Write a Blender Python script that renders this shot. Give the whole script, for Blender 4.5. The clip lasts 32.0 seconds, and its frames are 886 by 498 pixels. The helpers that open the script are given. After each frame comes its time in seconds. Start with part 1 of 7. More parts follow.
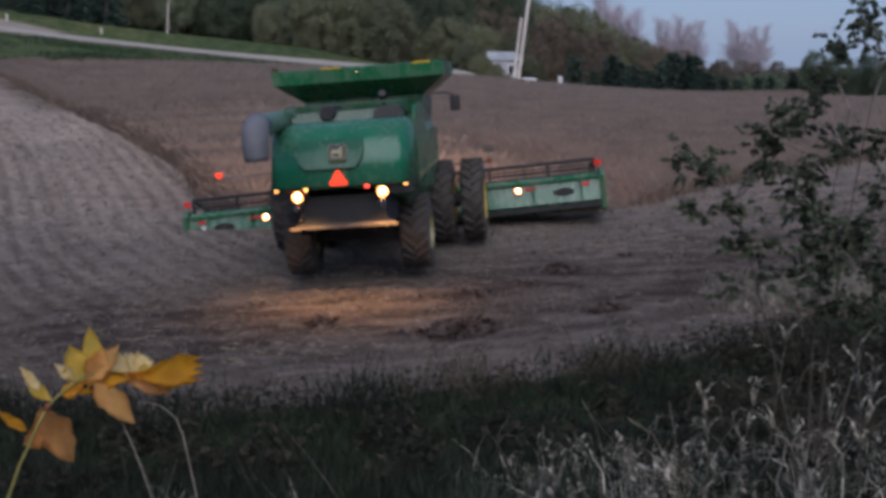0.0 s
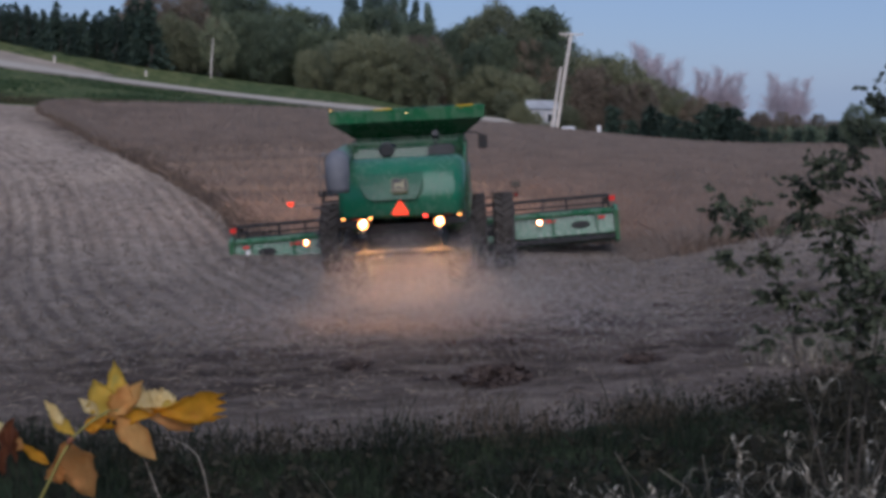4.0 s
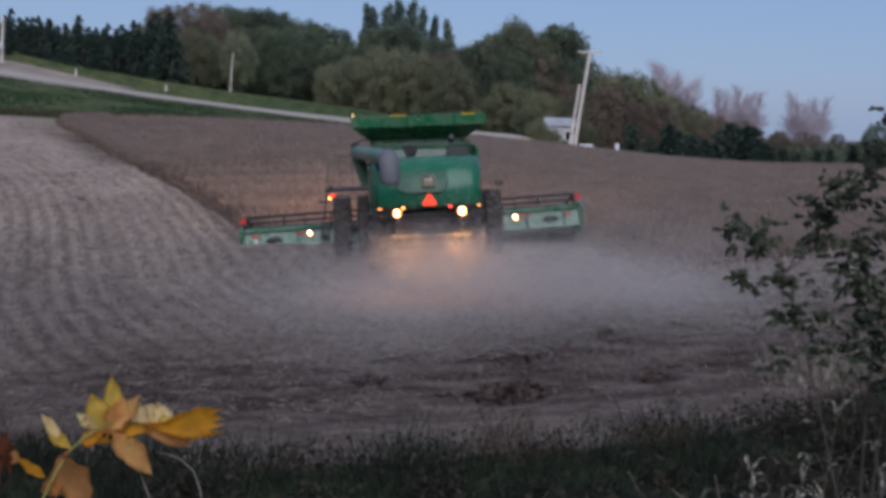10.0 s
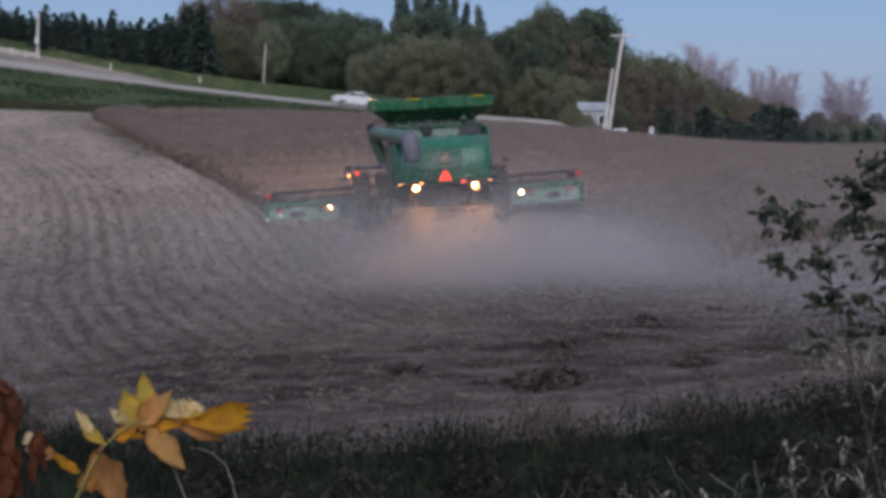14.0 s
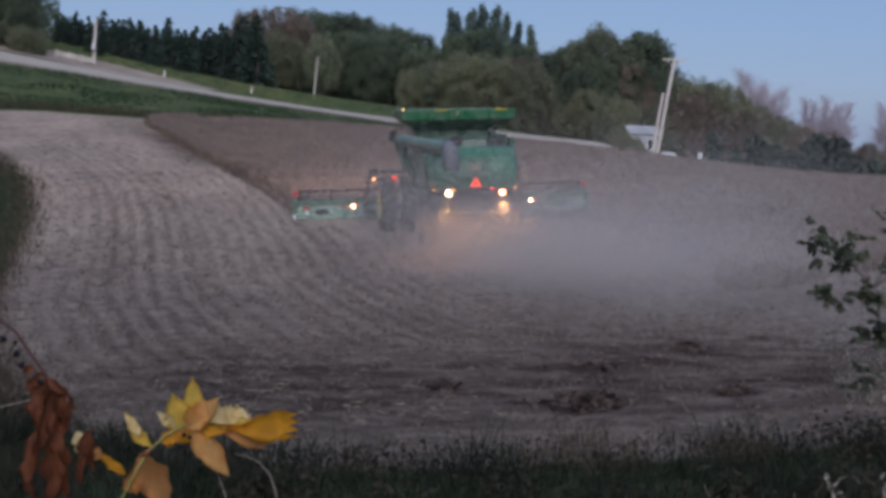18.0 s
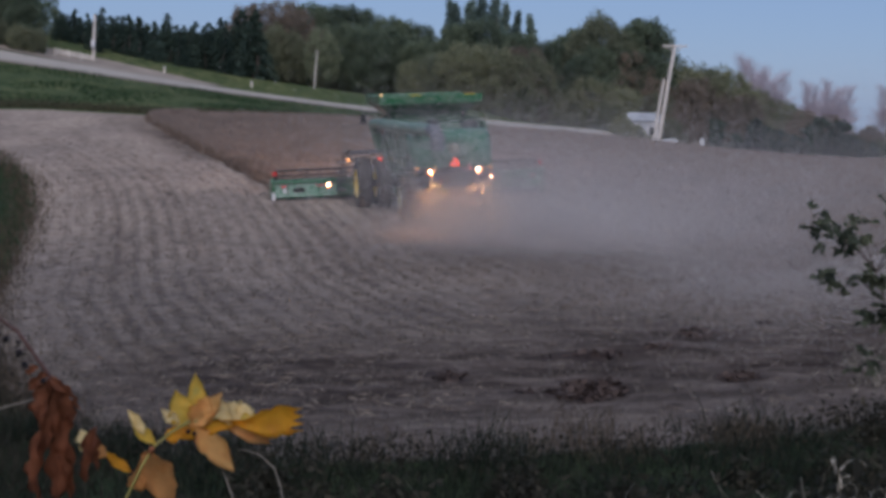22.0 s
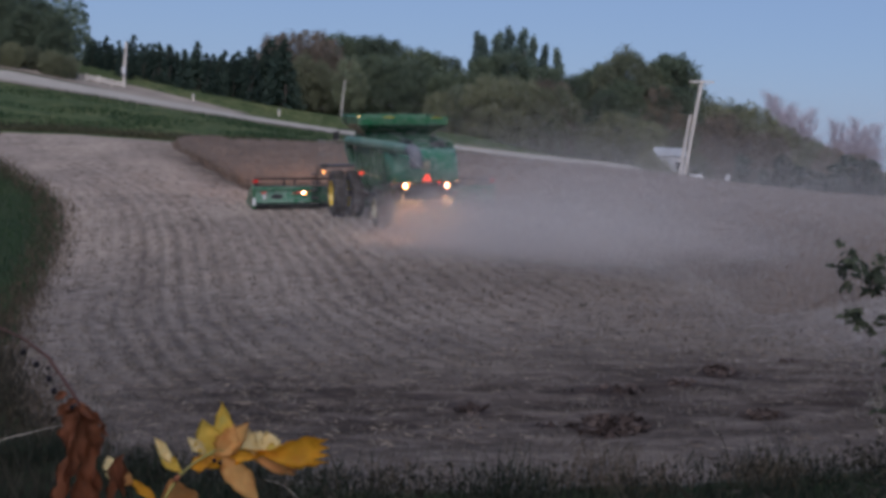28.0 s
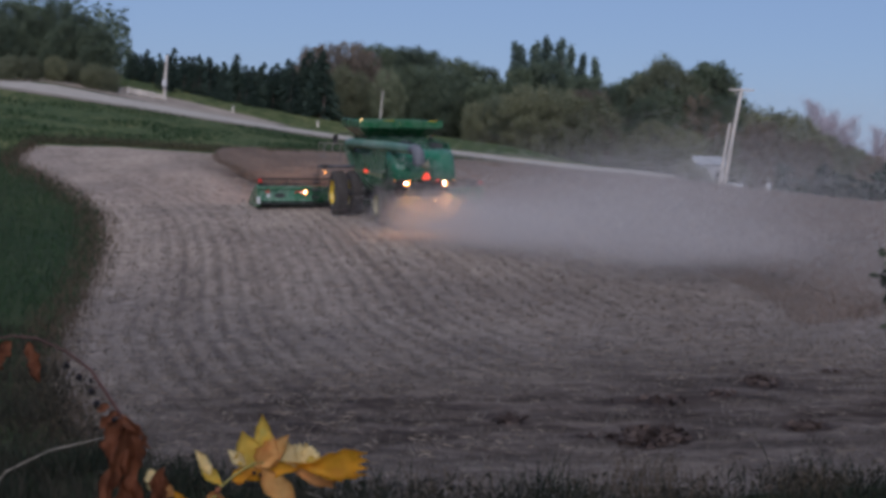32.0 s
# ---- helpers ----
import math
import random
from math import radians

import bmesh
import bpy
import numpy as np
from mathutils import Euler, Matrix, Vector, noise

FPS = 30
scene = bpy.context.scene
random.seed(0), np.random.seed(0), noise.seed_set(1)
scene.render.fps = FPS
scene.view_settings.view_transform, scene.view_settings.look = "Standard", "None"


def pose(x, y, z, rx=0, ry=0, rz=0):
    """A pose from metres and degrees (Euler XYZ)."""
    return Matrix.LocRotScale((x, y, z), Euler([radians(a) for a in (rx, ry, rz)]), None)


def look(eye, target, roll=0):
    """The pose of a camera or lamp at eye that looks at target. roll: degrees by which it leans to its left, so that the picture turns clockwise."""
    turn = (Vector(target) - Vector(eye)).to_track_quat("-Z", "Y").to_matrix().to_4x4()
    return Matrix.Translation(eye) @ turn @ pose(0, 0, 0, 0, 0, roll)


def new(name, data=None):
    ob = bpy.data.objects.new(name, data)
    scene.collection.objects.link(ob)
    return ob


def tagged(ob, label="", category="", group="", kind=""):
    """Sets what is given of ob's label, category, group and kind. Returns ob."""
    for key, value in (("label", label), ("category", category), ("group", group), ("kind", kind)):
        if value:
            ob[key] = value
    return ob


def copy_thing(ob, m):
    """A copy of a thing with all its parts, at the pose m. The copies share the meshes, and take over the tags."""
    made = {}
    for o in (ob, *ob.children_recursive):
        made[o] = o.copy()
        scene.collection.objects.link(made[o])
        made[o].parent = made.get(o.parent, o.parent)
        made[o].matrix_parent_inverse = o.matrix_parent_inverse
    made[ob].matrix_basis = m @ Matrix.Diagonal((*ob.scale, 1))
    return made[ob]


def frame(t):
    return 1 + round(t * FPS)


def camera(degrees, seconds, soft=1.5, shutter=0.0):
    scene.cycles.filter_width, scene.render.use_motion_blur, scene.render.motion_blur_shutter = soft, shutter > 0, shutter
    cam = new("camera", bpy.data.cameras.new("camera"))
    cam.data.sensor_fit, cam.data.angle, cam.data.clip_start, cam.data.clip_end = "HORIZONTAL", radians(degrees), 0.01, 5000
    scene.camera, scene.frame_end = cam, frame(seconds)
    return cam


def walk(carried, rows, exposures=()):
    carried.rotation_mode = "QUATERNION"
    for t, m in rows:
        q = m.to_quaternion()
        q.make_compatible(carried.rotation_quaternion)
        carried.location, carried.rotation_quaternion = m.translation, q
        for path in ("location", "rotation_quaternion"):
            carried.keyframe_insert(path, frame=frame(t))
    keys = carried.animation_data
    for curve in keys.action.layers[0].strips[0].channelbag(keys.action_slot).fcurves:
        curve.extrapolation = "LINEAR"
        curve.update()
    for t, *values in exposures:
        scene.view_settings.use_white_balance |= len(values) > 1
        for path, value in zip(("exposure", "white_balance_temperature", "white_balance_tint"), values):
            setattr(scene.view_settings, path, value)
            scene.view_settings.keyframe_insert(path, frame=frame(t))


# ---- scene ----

from itertools import product

# ------------------------------------------------------------------ camera
cam = camera(42.0, 32.0, soft=3.9, shutter=0.7)

# seconds, east, height, turn, tilt, roll (degrees)
PATH = [
(0, -0.0432, 4.9956, -6.55, -10.33, 0.33),
    (0.5, -0.0137, 4.9924, -5.81, -9.98, -0.38),
    (1, -0.0233, 4.9977, -6.04, -9.80, -0.16),
    (1.5, -0.0150, 4.9986, -6.57, -9.62, 0.68),
    (2, -0.0205, 4.9964, -6.68, -9.30, 0.79),
    (2.5, -0.0285, 5.0015, -6.31, -9.14, 0.89),
    (3, -0.0350, 4.9957, -5.68, -8.53, 1.15),
    (3.5, -0.0455, 4.9953, -5.11, -8.06, 1.03),
    (4, -0.0314, 4.9909, -4.71, -8.05, 1.18),
    (4.5, -0.0383, 4.9982, -4.25, -7.84, 0.97),
    (6.5, -0.0168, 4.9966, -4.31, -8.03, 1.26),
    (7, -0.0167, 4.9996, -4.22, -8.06, 0.78),
    (7.5, -0.0113, 4.9937, -4.39, -8.33, 0.87),
    (8, -0.0160, 4.9971, -4.43, -8.38, 1.06),
    (8.5, -0.0173, 4.9960, -4.24, -8.20, 0.92),
    (9, -0.0162, 4.9982, -3.90, -7.90, 1.20),
    (9.5, -0.0201, 4.9977, -3.84, -7.11, 1.99),
    (10, -0.0108, 4.9935, -3.84, -7.27, 1.69),
    (10.5, -0.0201, 4.9985, -3.76, -7.20, 1.50),
    (11, -0.0047, 4.9935, -3.84, -7.12, 0.83),
    (11.5, -0.0138, 4.9996, -3.84, -7.10, 0.72),
    (12, -0.0042, 4.9995, -3.20, -7.13, 0.95),
    (12.5, -0.0054, 4.9981, -2.95, -7.14, 1.45),
    (12.9, -0.0011, 5.0005, -3.05, -7.30, 1.30),
    (12.967, 0.0008, 5.0023, -2.72, -7.42, 0.95),
    (13, 0.0032, 5.0036, -2.10, -7.69, 0.74),
    (13.033, 0.0037, 5.0024, -1.48, -7.92, 0.55),
    (13.1, 0.0028, 5.0018, -1.62, -7.95, 0.40),
    (13.5, -0.0016, 5.0006, -1.91, -7.91, 0.38),
    (15.5, -0.0024, 4.9982, -1.91, -8.10, 1.16),
    (16, -0.0059, 4.9985, -1.74, -7.78, 1.54),
    (16.5, -0.0084, 4.9989, -2.04, -6.88, 2.18),
    (17, -0.0118, 4.9999, 0.07, -7.05, 2.55),
    (17.5, -0.0114, 4.9980, -0.07, -7.24, 2.74),
    (18, -0.0116, 4.9987, 0.08, -7.15, 2.54),
    (18.5, -0.0115, 4.9981, -0.05, -7.16, 2.83),
    (19, -0.0109, 4.9990, 0.03, -7.70, 1.93),
    (19.5, -0.0111, 4.9992, -0.29, -7.80, 1.77),
    (20, -0.0109, 5.0004, -0.39, -7.60, 1.53),
    (20.5, -0.0123, 5.0002, -0.18, -7.31, 1.73),
    (21, -0.0100, 5.0026, -0.39, -7.05, 2.03),
    (21.5, -0.0095, 5.0016, -0.21, -6.96, 1.76),
    (22, -0.0082, 5.0002, 0.23, -7.61, 1.46),
    (22.5, -0.0141, 5.0008, 0.17, -7.47, 2.25),
    (23, -0.0134, 5.0011, -0.07, -7.38, 2.26),
    (23.5, -0.0143, 5.0009, -0.09, -7.37, 2.36),
    (24, -0.0106, 5.0009, 0.06, -7.16, 1.80),
    (24.5, -0.0112, 5.0021, 0.25, -7.09, 1.88),
    (25, -0.0119, 5.0021, 0.49, -7.10, 1.70),
    (25.5, -0.0122, 5.0023, 0.71, -7.08, 1.84),
    (27.5, -0.0136, 5.0020, 1.41, -6.30, 2.32),
    (28, -0.0152, 5.0030, 1.45, -6.11, 2.41),
    (28.5, -0.0141, 5.0026, 1.94, -6.03, 2.18),
    (29, -0.0139, 5.0037, 2.09, -5.99, 2.29),
    (29.5, -0.0145, 5.0033, 2.26, -5.93, 2.35),
    (30, -0.0147, 5.0040, 2.47, -5.84, 2.47),
    (30.5, -0.0167, 5.0047, 2.79, -5.71, 2.55),
    (31, -0.0178, 5.0048, 2.97, -5.63, 2.61),
    (31.5, -0.0158, 5.0052, 3.07, -5.70, 2.67),
    (32, -0.0155, 5.0058, 3.38, -5.68, 2.03),
]
walk(cam, [(t, pose(x, 0.0, z, 90 + tilt, 0, turn) @ pose(0, 0, 0, 0, 0, roll)) for t, x, z, turn, tilt, roll in PATH],
     exposures=[(0.0, 0.44, 5600, 17), (8.0, 0.47, 5600, 17), (17.0, 0.46, 5600, 17), (22.0, 0.40, 5600, 17), (32.0, 0.40, 5600, 17)])

# ------------------------------------------------------------------ dusk light
world = bpy.data.worlds.new("dusk_sky")
scene.world = world
world.use_nodes = True
wn, wl = world.node_tree.nodes, world.node_tree.links
sky = wn.new("ShaderNodeTexSky")
sky.sky_type, sky.sun_disc = "NISHITA", False
sky.sun_elevation, sky.sun_rotation = radians(42), radians(180)
sky.air_density, sky.dust_density, sky.ozone_density = 1.0, 0.4, 5.0
veil = wn.new("ShaderNodeMix")
veil.data_type = "RGBA"
veil.inputs[0].default_value = 0.68
veil.inputs[7].default_value = (3.7, 4.8, 6.5, 1.0)
wl.new(sky.outputs["Color"], veil.inputs[6])
wl.new(veil.outputs[2], wn["Background"].inputs["Color"])
wn["Background"].inputs["Strength"].default_value = 0.055

sun = new("sun", bpy.data.lights.new("sun", "SUN"))
sun.data.energy, sun.data.angle, sun.data.color = 2.15, radians(60), (1.0, 0.9, 0.8)
sun.matrix_world = look((0, -93, 90), (0, 7, 0))

# ------------------------------------------------------------------ the lie of the land
LAND = [-3.265, -1.203, 2.393, -1.523, -5.661, -1.903, 1.573, 3.136, 0.165, -1.334, 1.049, -1.509, 0.147, 2.121, 1.616]


def smooth(a, b, v):
    """An eased step from 0 at a to 1 at b."""
    w = np.clip((v - a) / (b - a), 0.0, 1.0)
    return w * w * (3 - 2 * w)


def land(x, y):
    """Height of the ground: a rolling field below a roadside bank."""
    x, y = np.asarray(x, float), np.asarray(y, float)
    u, v = np.clip(x, -45, 45) / 50, (np.clip(y, 15, 119) - 60) / 50
    terms = (u * 0 + 1, u, v, u * u, u * v, v * v, u ** 3, u * u * v, u * v * v, v ** 3,
             u ** 4, u ** 3 * v, u * u * v * v, u * v ** 3, v ** 4)
    field = 5.0 + sum(k * w for k, w in zip(LAND, terms)) - 0.6 * smooth(12, 40, x) * smooth(80, 112, y)
    field -= 1.2 * smooth(15, 21, x) * np.exp(-((y - 117.2) / 4.5) ** 2)
    field -= 2.4 * smooth(21.5, 28, x) * smooth(109, 116, y)
    field += 1.1 * smooth(116.5, 125, y) * (1 - smooth(-2, 10, x))
    bank = 3.35 - 0.20 * np.clip(y, -30, 16) + 0.02 * np.clip(x, -20, 20)
    edge = 15.5 + 0.05 * x
    z = field + (bank - field) * (1 - smooth(edge - 11, edge + 1.0, y))
    return z - 0.03 * np.maximum(y - 165, 0) - 0.03 * np.maximum(np.abs(x) - 90, 0)


def land1(x, y):
    return float(land(x, y))


def ground_at(x, y, turn=0.0, sink=0.0):
    return pose(x, y, land1(x, y) - sink, 0, 0, turn)


# field edge, from the far left corner round to the near side
EDGE = np.array([(-31, 73), (-29.3, 66), (-24, 59), (-19.1, 51.1), (-16.3, 44.5), (-14.3, 38), (-12.8, 32.5), (-12.0, 29.4), (-10.5, 25.5), (-8, 20.4), (-5.3, 17.1), (-1.7, 15.35), (2, 15.5), (6.3, 16.8), (10.5, 19.1), (30, 27), (60, 42)])


def rounded(points, n=12):
    """A smooth line through the points (Catmull-Rom)."""
    p = np.vstack([2 * points[0] - points[1], points, 2 * points[-1] - points[-2]])
    out = []
    for a, b, c, d in zip(p[:-3], p[1:-2], p[2:-1], p[3:]):
        for w in np.arange(n) / n:
            out.append(0.5 * (2 * b + (c - a) * w + (2 * a - 5 * b + 4 * c - d) * w ** 2 + (3 * b - a - 3 * c + d) * w ** 3))
    return np.array(out + [points[-1]])


EDGE_LINE = rounded(EDGE)


def distance_to(line, x, y):
    """Signed distance to a line: positive on the right of its way."""
    x, y = np.ravel(x), np.ravel(y)
    best, sign = np.full(x.shape, 1e9), np.zeros(x.shape)
    for a, b in zip(line[:-1], line[1:]):
        d = b - a
        w = np.clip(((x - a[0]) * d[0] + (y - a[1]) * d[1]) / (d @ d), 0, 1)
        ex, ey = x - a[0] - w * d[0], y - a[1] - w * d[1]
        r = np.hypot(ex, ey)
        near = r < best
        best = np.where(near, r, best)
        sign = np.where(near, np.sign(d[1] * ex - d[0] * ey), sign)
    return best * sign


ROAD_LINE = rounded(np.array([(-140, 62), (-75, 90), (-40, 105), (-21, 110), (-8, 112.8), (6, 114), (17, 115), (45, 117), (140, 122)]))

# way of the harvester: seconds, east, north, height, turn, pitch, roll
DRIVE = [
    (0, 1.68, 27.42, 0.11, -10.7, -1.9, -4.6),
    (1, 1.74, 28.07, 0.12, -9.1, -2.0, -4.5),
    (2, 1.81, 28.76, 0.14, -8.0, -2.0, -4.5),
    (4, 1.87, 30.07, 0.18, -6.7, -1.3, -4.2),
    (7, 1.90, 32.35, 0.27, -3.7, -1.5, -4.2),
    (9, 1.73, 33.89, 0.33, -0.3, -1.4, -3.7),
    (11, 1.44, 35.24, 0.37, 1.6, -0.8, -3.5),
    (16, 0.67, 39.00, 0.54, 4.9, -0.5, -3.3),
    (17, 0.44, 39.69, 0.58, 6.4, -0.2, -3.5),
    (19, -0.09, 41.34, 0.66, 9.0, 0.3, -3.1),
    (21, -0.67, 43.00, 0.75, 11.7, 0.5, -3.1),
    (23, -1.40, 44.63, 0.86, 13.9, 1.0, -3.2),
    (25, -2.24, 46.45, 0.97, 15.9, 1.7, -3.1),
    (28, -3.61, 48.97, 1.12, 18.6, 1.8, -2.4),
    (30, -4.63, 50.75, 1.24, 20.6, 1.9, -2.0),
    (32, -5.76, 52.21, 1.35, 22.7, 1.4, -1.4),
]
HEADER_HALF, CUTTER = 5.42, 3.9


def drive_pose(row):
    t, x, y, z, turn, pitch, roll = row
    return pose(x, y, z, 0, 0, turn) @ pose(0, 0, 0, pitch) @ pose(0, 0, 0, 0, roll)


def drive_at(t):
    cols = np.array(DRIVE)
    return [t] + [float(np.interp(t, cols[:, 0], cols[:, k])) for k in range(1, 7)]


def header_point(t, side, ahead=CUTTER):
    """Plan position beside the cutter bar at t seconds."""
    _, x, y, _, turn, _, _ = drive_at(t)
    a = radians(turn)
    return np.array((x + side * math.cos(a) - ahead * math.sin(a), y + side * math.sin(a) + ahead * math.cos(a)))


def inside(poly, x, y):
    hit = np.zeros(np.shape(x), bool)
    for (ax, ay), (bx, by) in zip(poly, np.roll(poly, -1, axis=0)):
        cross = (ay > y) != (by > y)
        hit ^= cross & (x < (bx - ax) * (y - ay) / ((by - ay) or 1e-9) + ax)
    return hit


# left edge of the standing crop, going north
CROP_EDGE = rounded(np.array([(-2.5, 33), (-3.8, 39.1), (-5, 42.7), (-7.3, 48.5), (-9.7, 53.6), (-12.5, 59.2), (-15.8, 66), (-18.2, 71), (-18.6, 73.6), (-17.2, 75.6)]))
CUT_TIMES = np.arange(0, 32.01, 0.8)
CROP = np.array([(60, 66), (30, 47), (19, 39.4), (11.7, 34.2)] + [tuple(header_point(t, HEADER_HALF)) for t in CUT_TIMES]
                + [(-6.2, 56.0)] + [tuple(p) for p in CROP_EDGE if p[1] > 54.5]
                + [(-14.5, 77.8), (-10.5, 81.5), (-6, 86.5), (-1, 93), (5, 101.5), (11, 107.4), (20, 111.8), (60, 113.5)])

# far side of the field, west to east
FAR_EDGE = np.array([(-40, -31, -26, -20, -14.5, -10.5, -6, -1, 5, 11, 60), (70, 72.5, 73.9, 74.6, 78.2, 82, 87, 93.6, 102, 107.6, 110)])

# ------------------------------------------------------------------ materials
def rgb(c):
    return (*c, 1.0)


class Nodes:
    """A small helper round one node material."""

    def __init__(self, name, roughness=0.8, metallic=0.0, specular=0.4):
        self.mat = bpy.data.materials.new(name)
        self.mat.use_nodes = True
        self.tree = self.mat.node_tree
        self.bsdf = self.tree.nodes["Principled BSDF"]
        self.bsdf.inputs["Roughness"].default_value = roughness
        self.bsdf.inputs["Metallic"].default_value = metallic
        self.bsdf.inputs["Specular IOR Level"].default_value = specular
        self.coord = None

    def add(self, kind, **props):
        n = self.tree.nodes.new(kind)
        for k, v in props.items():
            n.inputs[k].default_value = v
        return n

    def link(self, a, b):
        self.tree.links.new(a, b)

    def place(self):
        if self.coord is None:
            self.coord = self.tree.nodes.new("ShaderNodeTexCoord")
        return self.coord.outputs["Object"]

    def noise(self, scale, detail=4.0, rough=0.6, stretch=None, turn=0.0):
        n = self.add("ShaderNodeTexNoise", Scale=scale, Detail=detail, Roughness=rough)
        where = self.place()
        if stretch:
            m = self.tree.nodes.new("ShaderNodeMapping")
            m.inputs["Scale"].default_value = stretch
            m.inputs["Rotation"].default_value = (0, 0, radians(turn))
            self.link(where, m.inputs["Vector"])
            where = m.outputs["Vector"]
        self.link(where, n.inputs["Vector"])
        return n.outputs["Fac"]

    def ramp(self, fac, *stops):
        r = self.tree.nodes.new("ShaderNodeValToRGB")
        e = r.color_ramp.elements
        while len(e) < len(stops):
            e.new(0.5)
        for k, (p, c) in enumerate(stops):
            e[k].position, e[k].color = p, rgb(c)
        self.link(fac, r.inputs["Fac"])
        return r.outputs["Color"]

    def mix(self, fac, a, b, blend="MIX"):
        m = self.tree.nodes.new("ShaderNodeMix")
        m.data_type, m.blend_type = "RGBA", blend
        for socket, v in ((m.inputs[0], fac), (m.inputs[6], a), (m.inputs[7], b)):
            if isinstance(v, (int, float)):
                socket.default_value = v
            elif isinstance(v, tuple):
                socket.default_value = rgb(v)
            else:
                self.link(v, socket)
        return m.outputs[2]

    def math(self, op, a, b=0.0):
        m = self.tree.nodes.new("ShaderNodeMath")
        m.operation = op
        for socket, v in ((m.inputs[0], a), (m.inputs[1], b)):
            if isinstance(v, (int, float)):
                socket.default_value = v
            else:
                self.link(v, socket)
        return m.outputs[0]

    def attribute(self, name):
        n = self.tree.nodes.new("ShaderNodeAttribute")
        n.attribute_name = name
        return n.outputs["Fac"]

    def random(self):
        return self.tree.nodes.new("ShaderNodeObjectInfo").outputs["Random"]

    def island(self):
        return self.tree.nodes.new("ShaderNodeNewGeometry").outputs["Random Per Island"]

    def color(self, c):
        self.link(c, self.bsdf.inputs["Base Color"]) if not isinstance(c, tuple) else None
        if isinstance(c, tuple):
            self.bsdf.inputs["Base Color"].default_value = rgb(c)
        return self

    def rough(self, fac):
        self.link(fac, self.bsdf.inputs["Roughness"])

    def bump(self, fac, strength=0.4, distance=0.02):
        b = self.add("ShaderNodeBump", Strength=strength, Distance=distance)
        self.link(fac, b.inputs["Height"])
        self.link(b.outputs["Normal"], self.bsdf.inputs["Normal"])

    def thin(self, amount):
        """Let part of the light through, as dry leaves and straw do."""
        back, both = self.tree.nodes.new("ShaderNodeBsdfTranslucent"), self.tree.nodes.new("ShaderNodeMixShader")
        both.inputs[0].default_value = amount
        source = self.bsdf.inputs["Base Color"]
        if source.is_linked:
            self.link(source.links[0].from_socket, back.inputs["Color"])
        else:
            back.inputs["Color"].default_value = source.default_value
        self.link(self.bsdf.outputs[0], both.inputs[1])
        self.link(back.outputs[0], both.inputs[2])
        self.link(both.outputs[0], self.tree.nodes["Material Output"].inputs["Surface"])
        return self

    def glow(self, c, strength):
        self.bsdf.inputs["Emission Color"].default_value = rgb(c)
        self.bsdf.inputs["Emission Strength"].default_value = strength
        return self


def plain(name, c, roughness=0.7, metallic=0.0, scale=6.0, spread=0.25, relief=0.15):
    """A worn surface of one colour: blotches at two scales and fine relief."""
    m = Nodes(name, roughness, metallic)
    lo = tuple(v * (1 - spread) for v in c)
    hi = tuple(min(1.0, v * (1 + spread)) for v in c)
    base = m.ramp(m.noise(scale), (0.3, lo), (0.7, hi))
    fine = m.ramp(m.noise(scale * 9, 2), (0.3, (0.85, 0.85, 0.85)), (0.7, (1, 1, 1)))
    m.color(m.mix(1.0, base, fine, "MULTIPLY"))
    m.bump(m.noise(scale * 7, 3), relief, 0.01)
    return m.mat


def leafy(name, *colours, roughness=0.75, thin=0.35):
    """Foliage whose leaves differ one by one, with a drift over the whole crown."""
    m = Nodes(name, roughness, specular=0.2)
    stops = [(k / (len(colours) - 1) if len(colours) > 1 else 0.0, c) for k, c in enumerate(colours)]
    base = m.ramp(m.island(), *stops)
    tone = m.ramp(m.noise(0.5, 2), (0.3, (0.82, 0.84, 0.82)), (0.7, (1.12, 1.1, 1.05)))
    own = m.ramp(m.random(), (0.0, (0.72, 0.74, 0.76)), (0.5, (1.0, 1.0, 1.0)), (1.0, (1.18, 1.14, 1.06)))
    m.color(m.mix(1.0, m.mix(1.0, base, tone, "MULTIPLY"), own, "MULTIPLY")).thin(thin)
    return m.mat


def paint(name, c, dirt=(0.22, 0.19, 0.15), amount=0.28, roughness=0.24, gloss=0.5):
    """Machine paint with dust settled on it in patches and scuffs in the gloss."""
    m = Nodes(name, roughness, specular=gloss)
    patch = m.ramp(m.noise(1.3, 6), (0.42, (0, 0, 0)), (0.75, (amount, amount, amount)))
    streak = m.ramp(m.noise(3.0, 4, stretch=(4, 4, 0.6)), (0.5, (0, 0, 0)), (0.8, (amount, amount, amount)))
    both = m.mix(1.0, patch, streak, "ADD")
    tint = m.ramp(m.noise(0.7, 2), (0.3, tuple(v * 0.85 for v in c)), (0.7, tuple(v * 1.12 for v in c)))
    m.color(m.mix(both, tint, dirt))
    m.rough(m.math("ADD", m.math("MULTIPLY", both, 0.5), roughness))
    m.bump(m.noise(2.2, 2), 0.05, 0.02)
    return m.mat


def lamp(name, c, strength):
    m = Nodes(name, 0.3)
    m.color(c).glow(c, strength)
    return m.mat


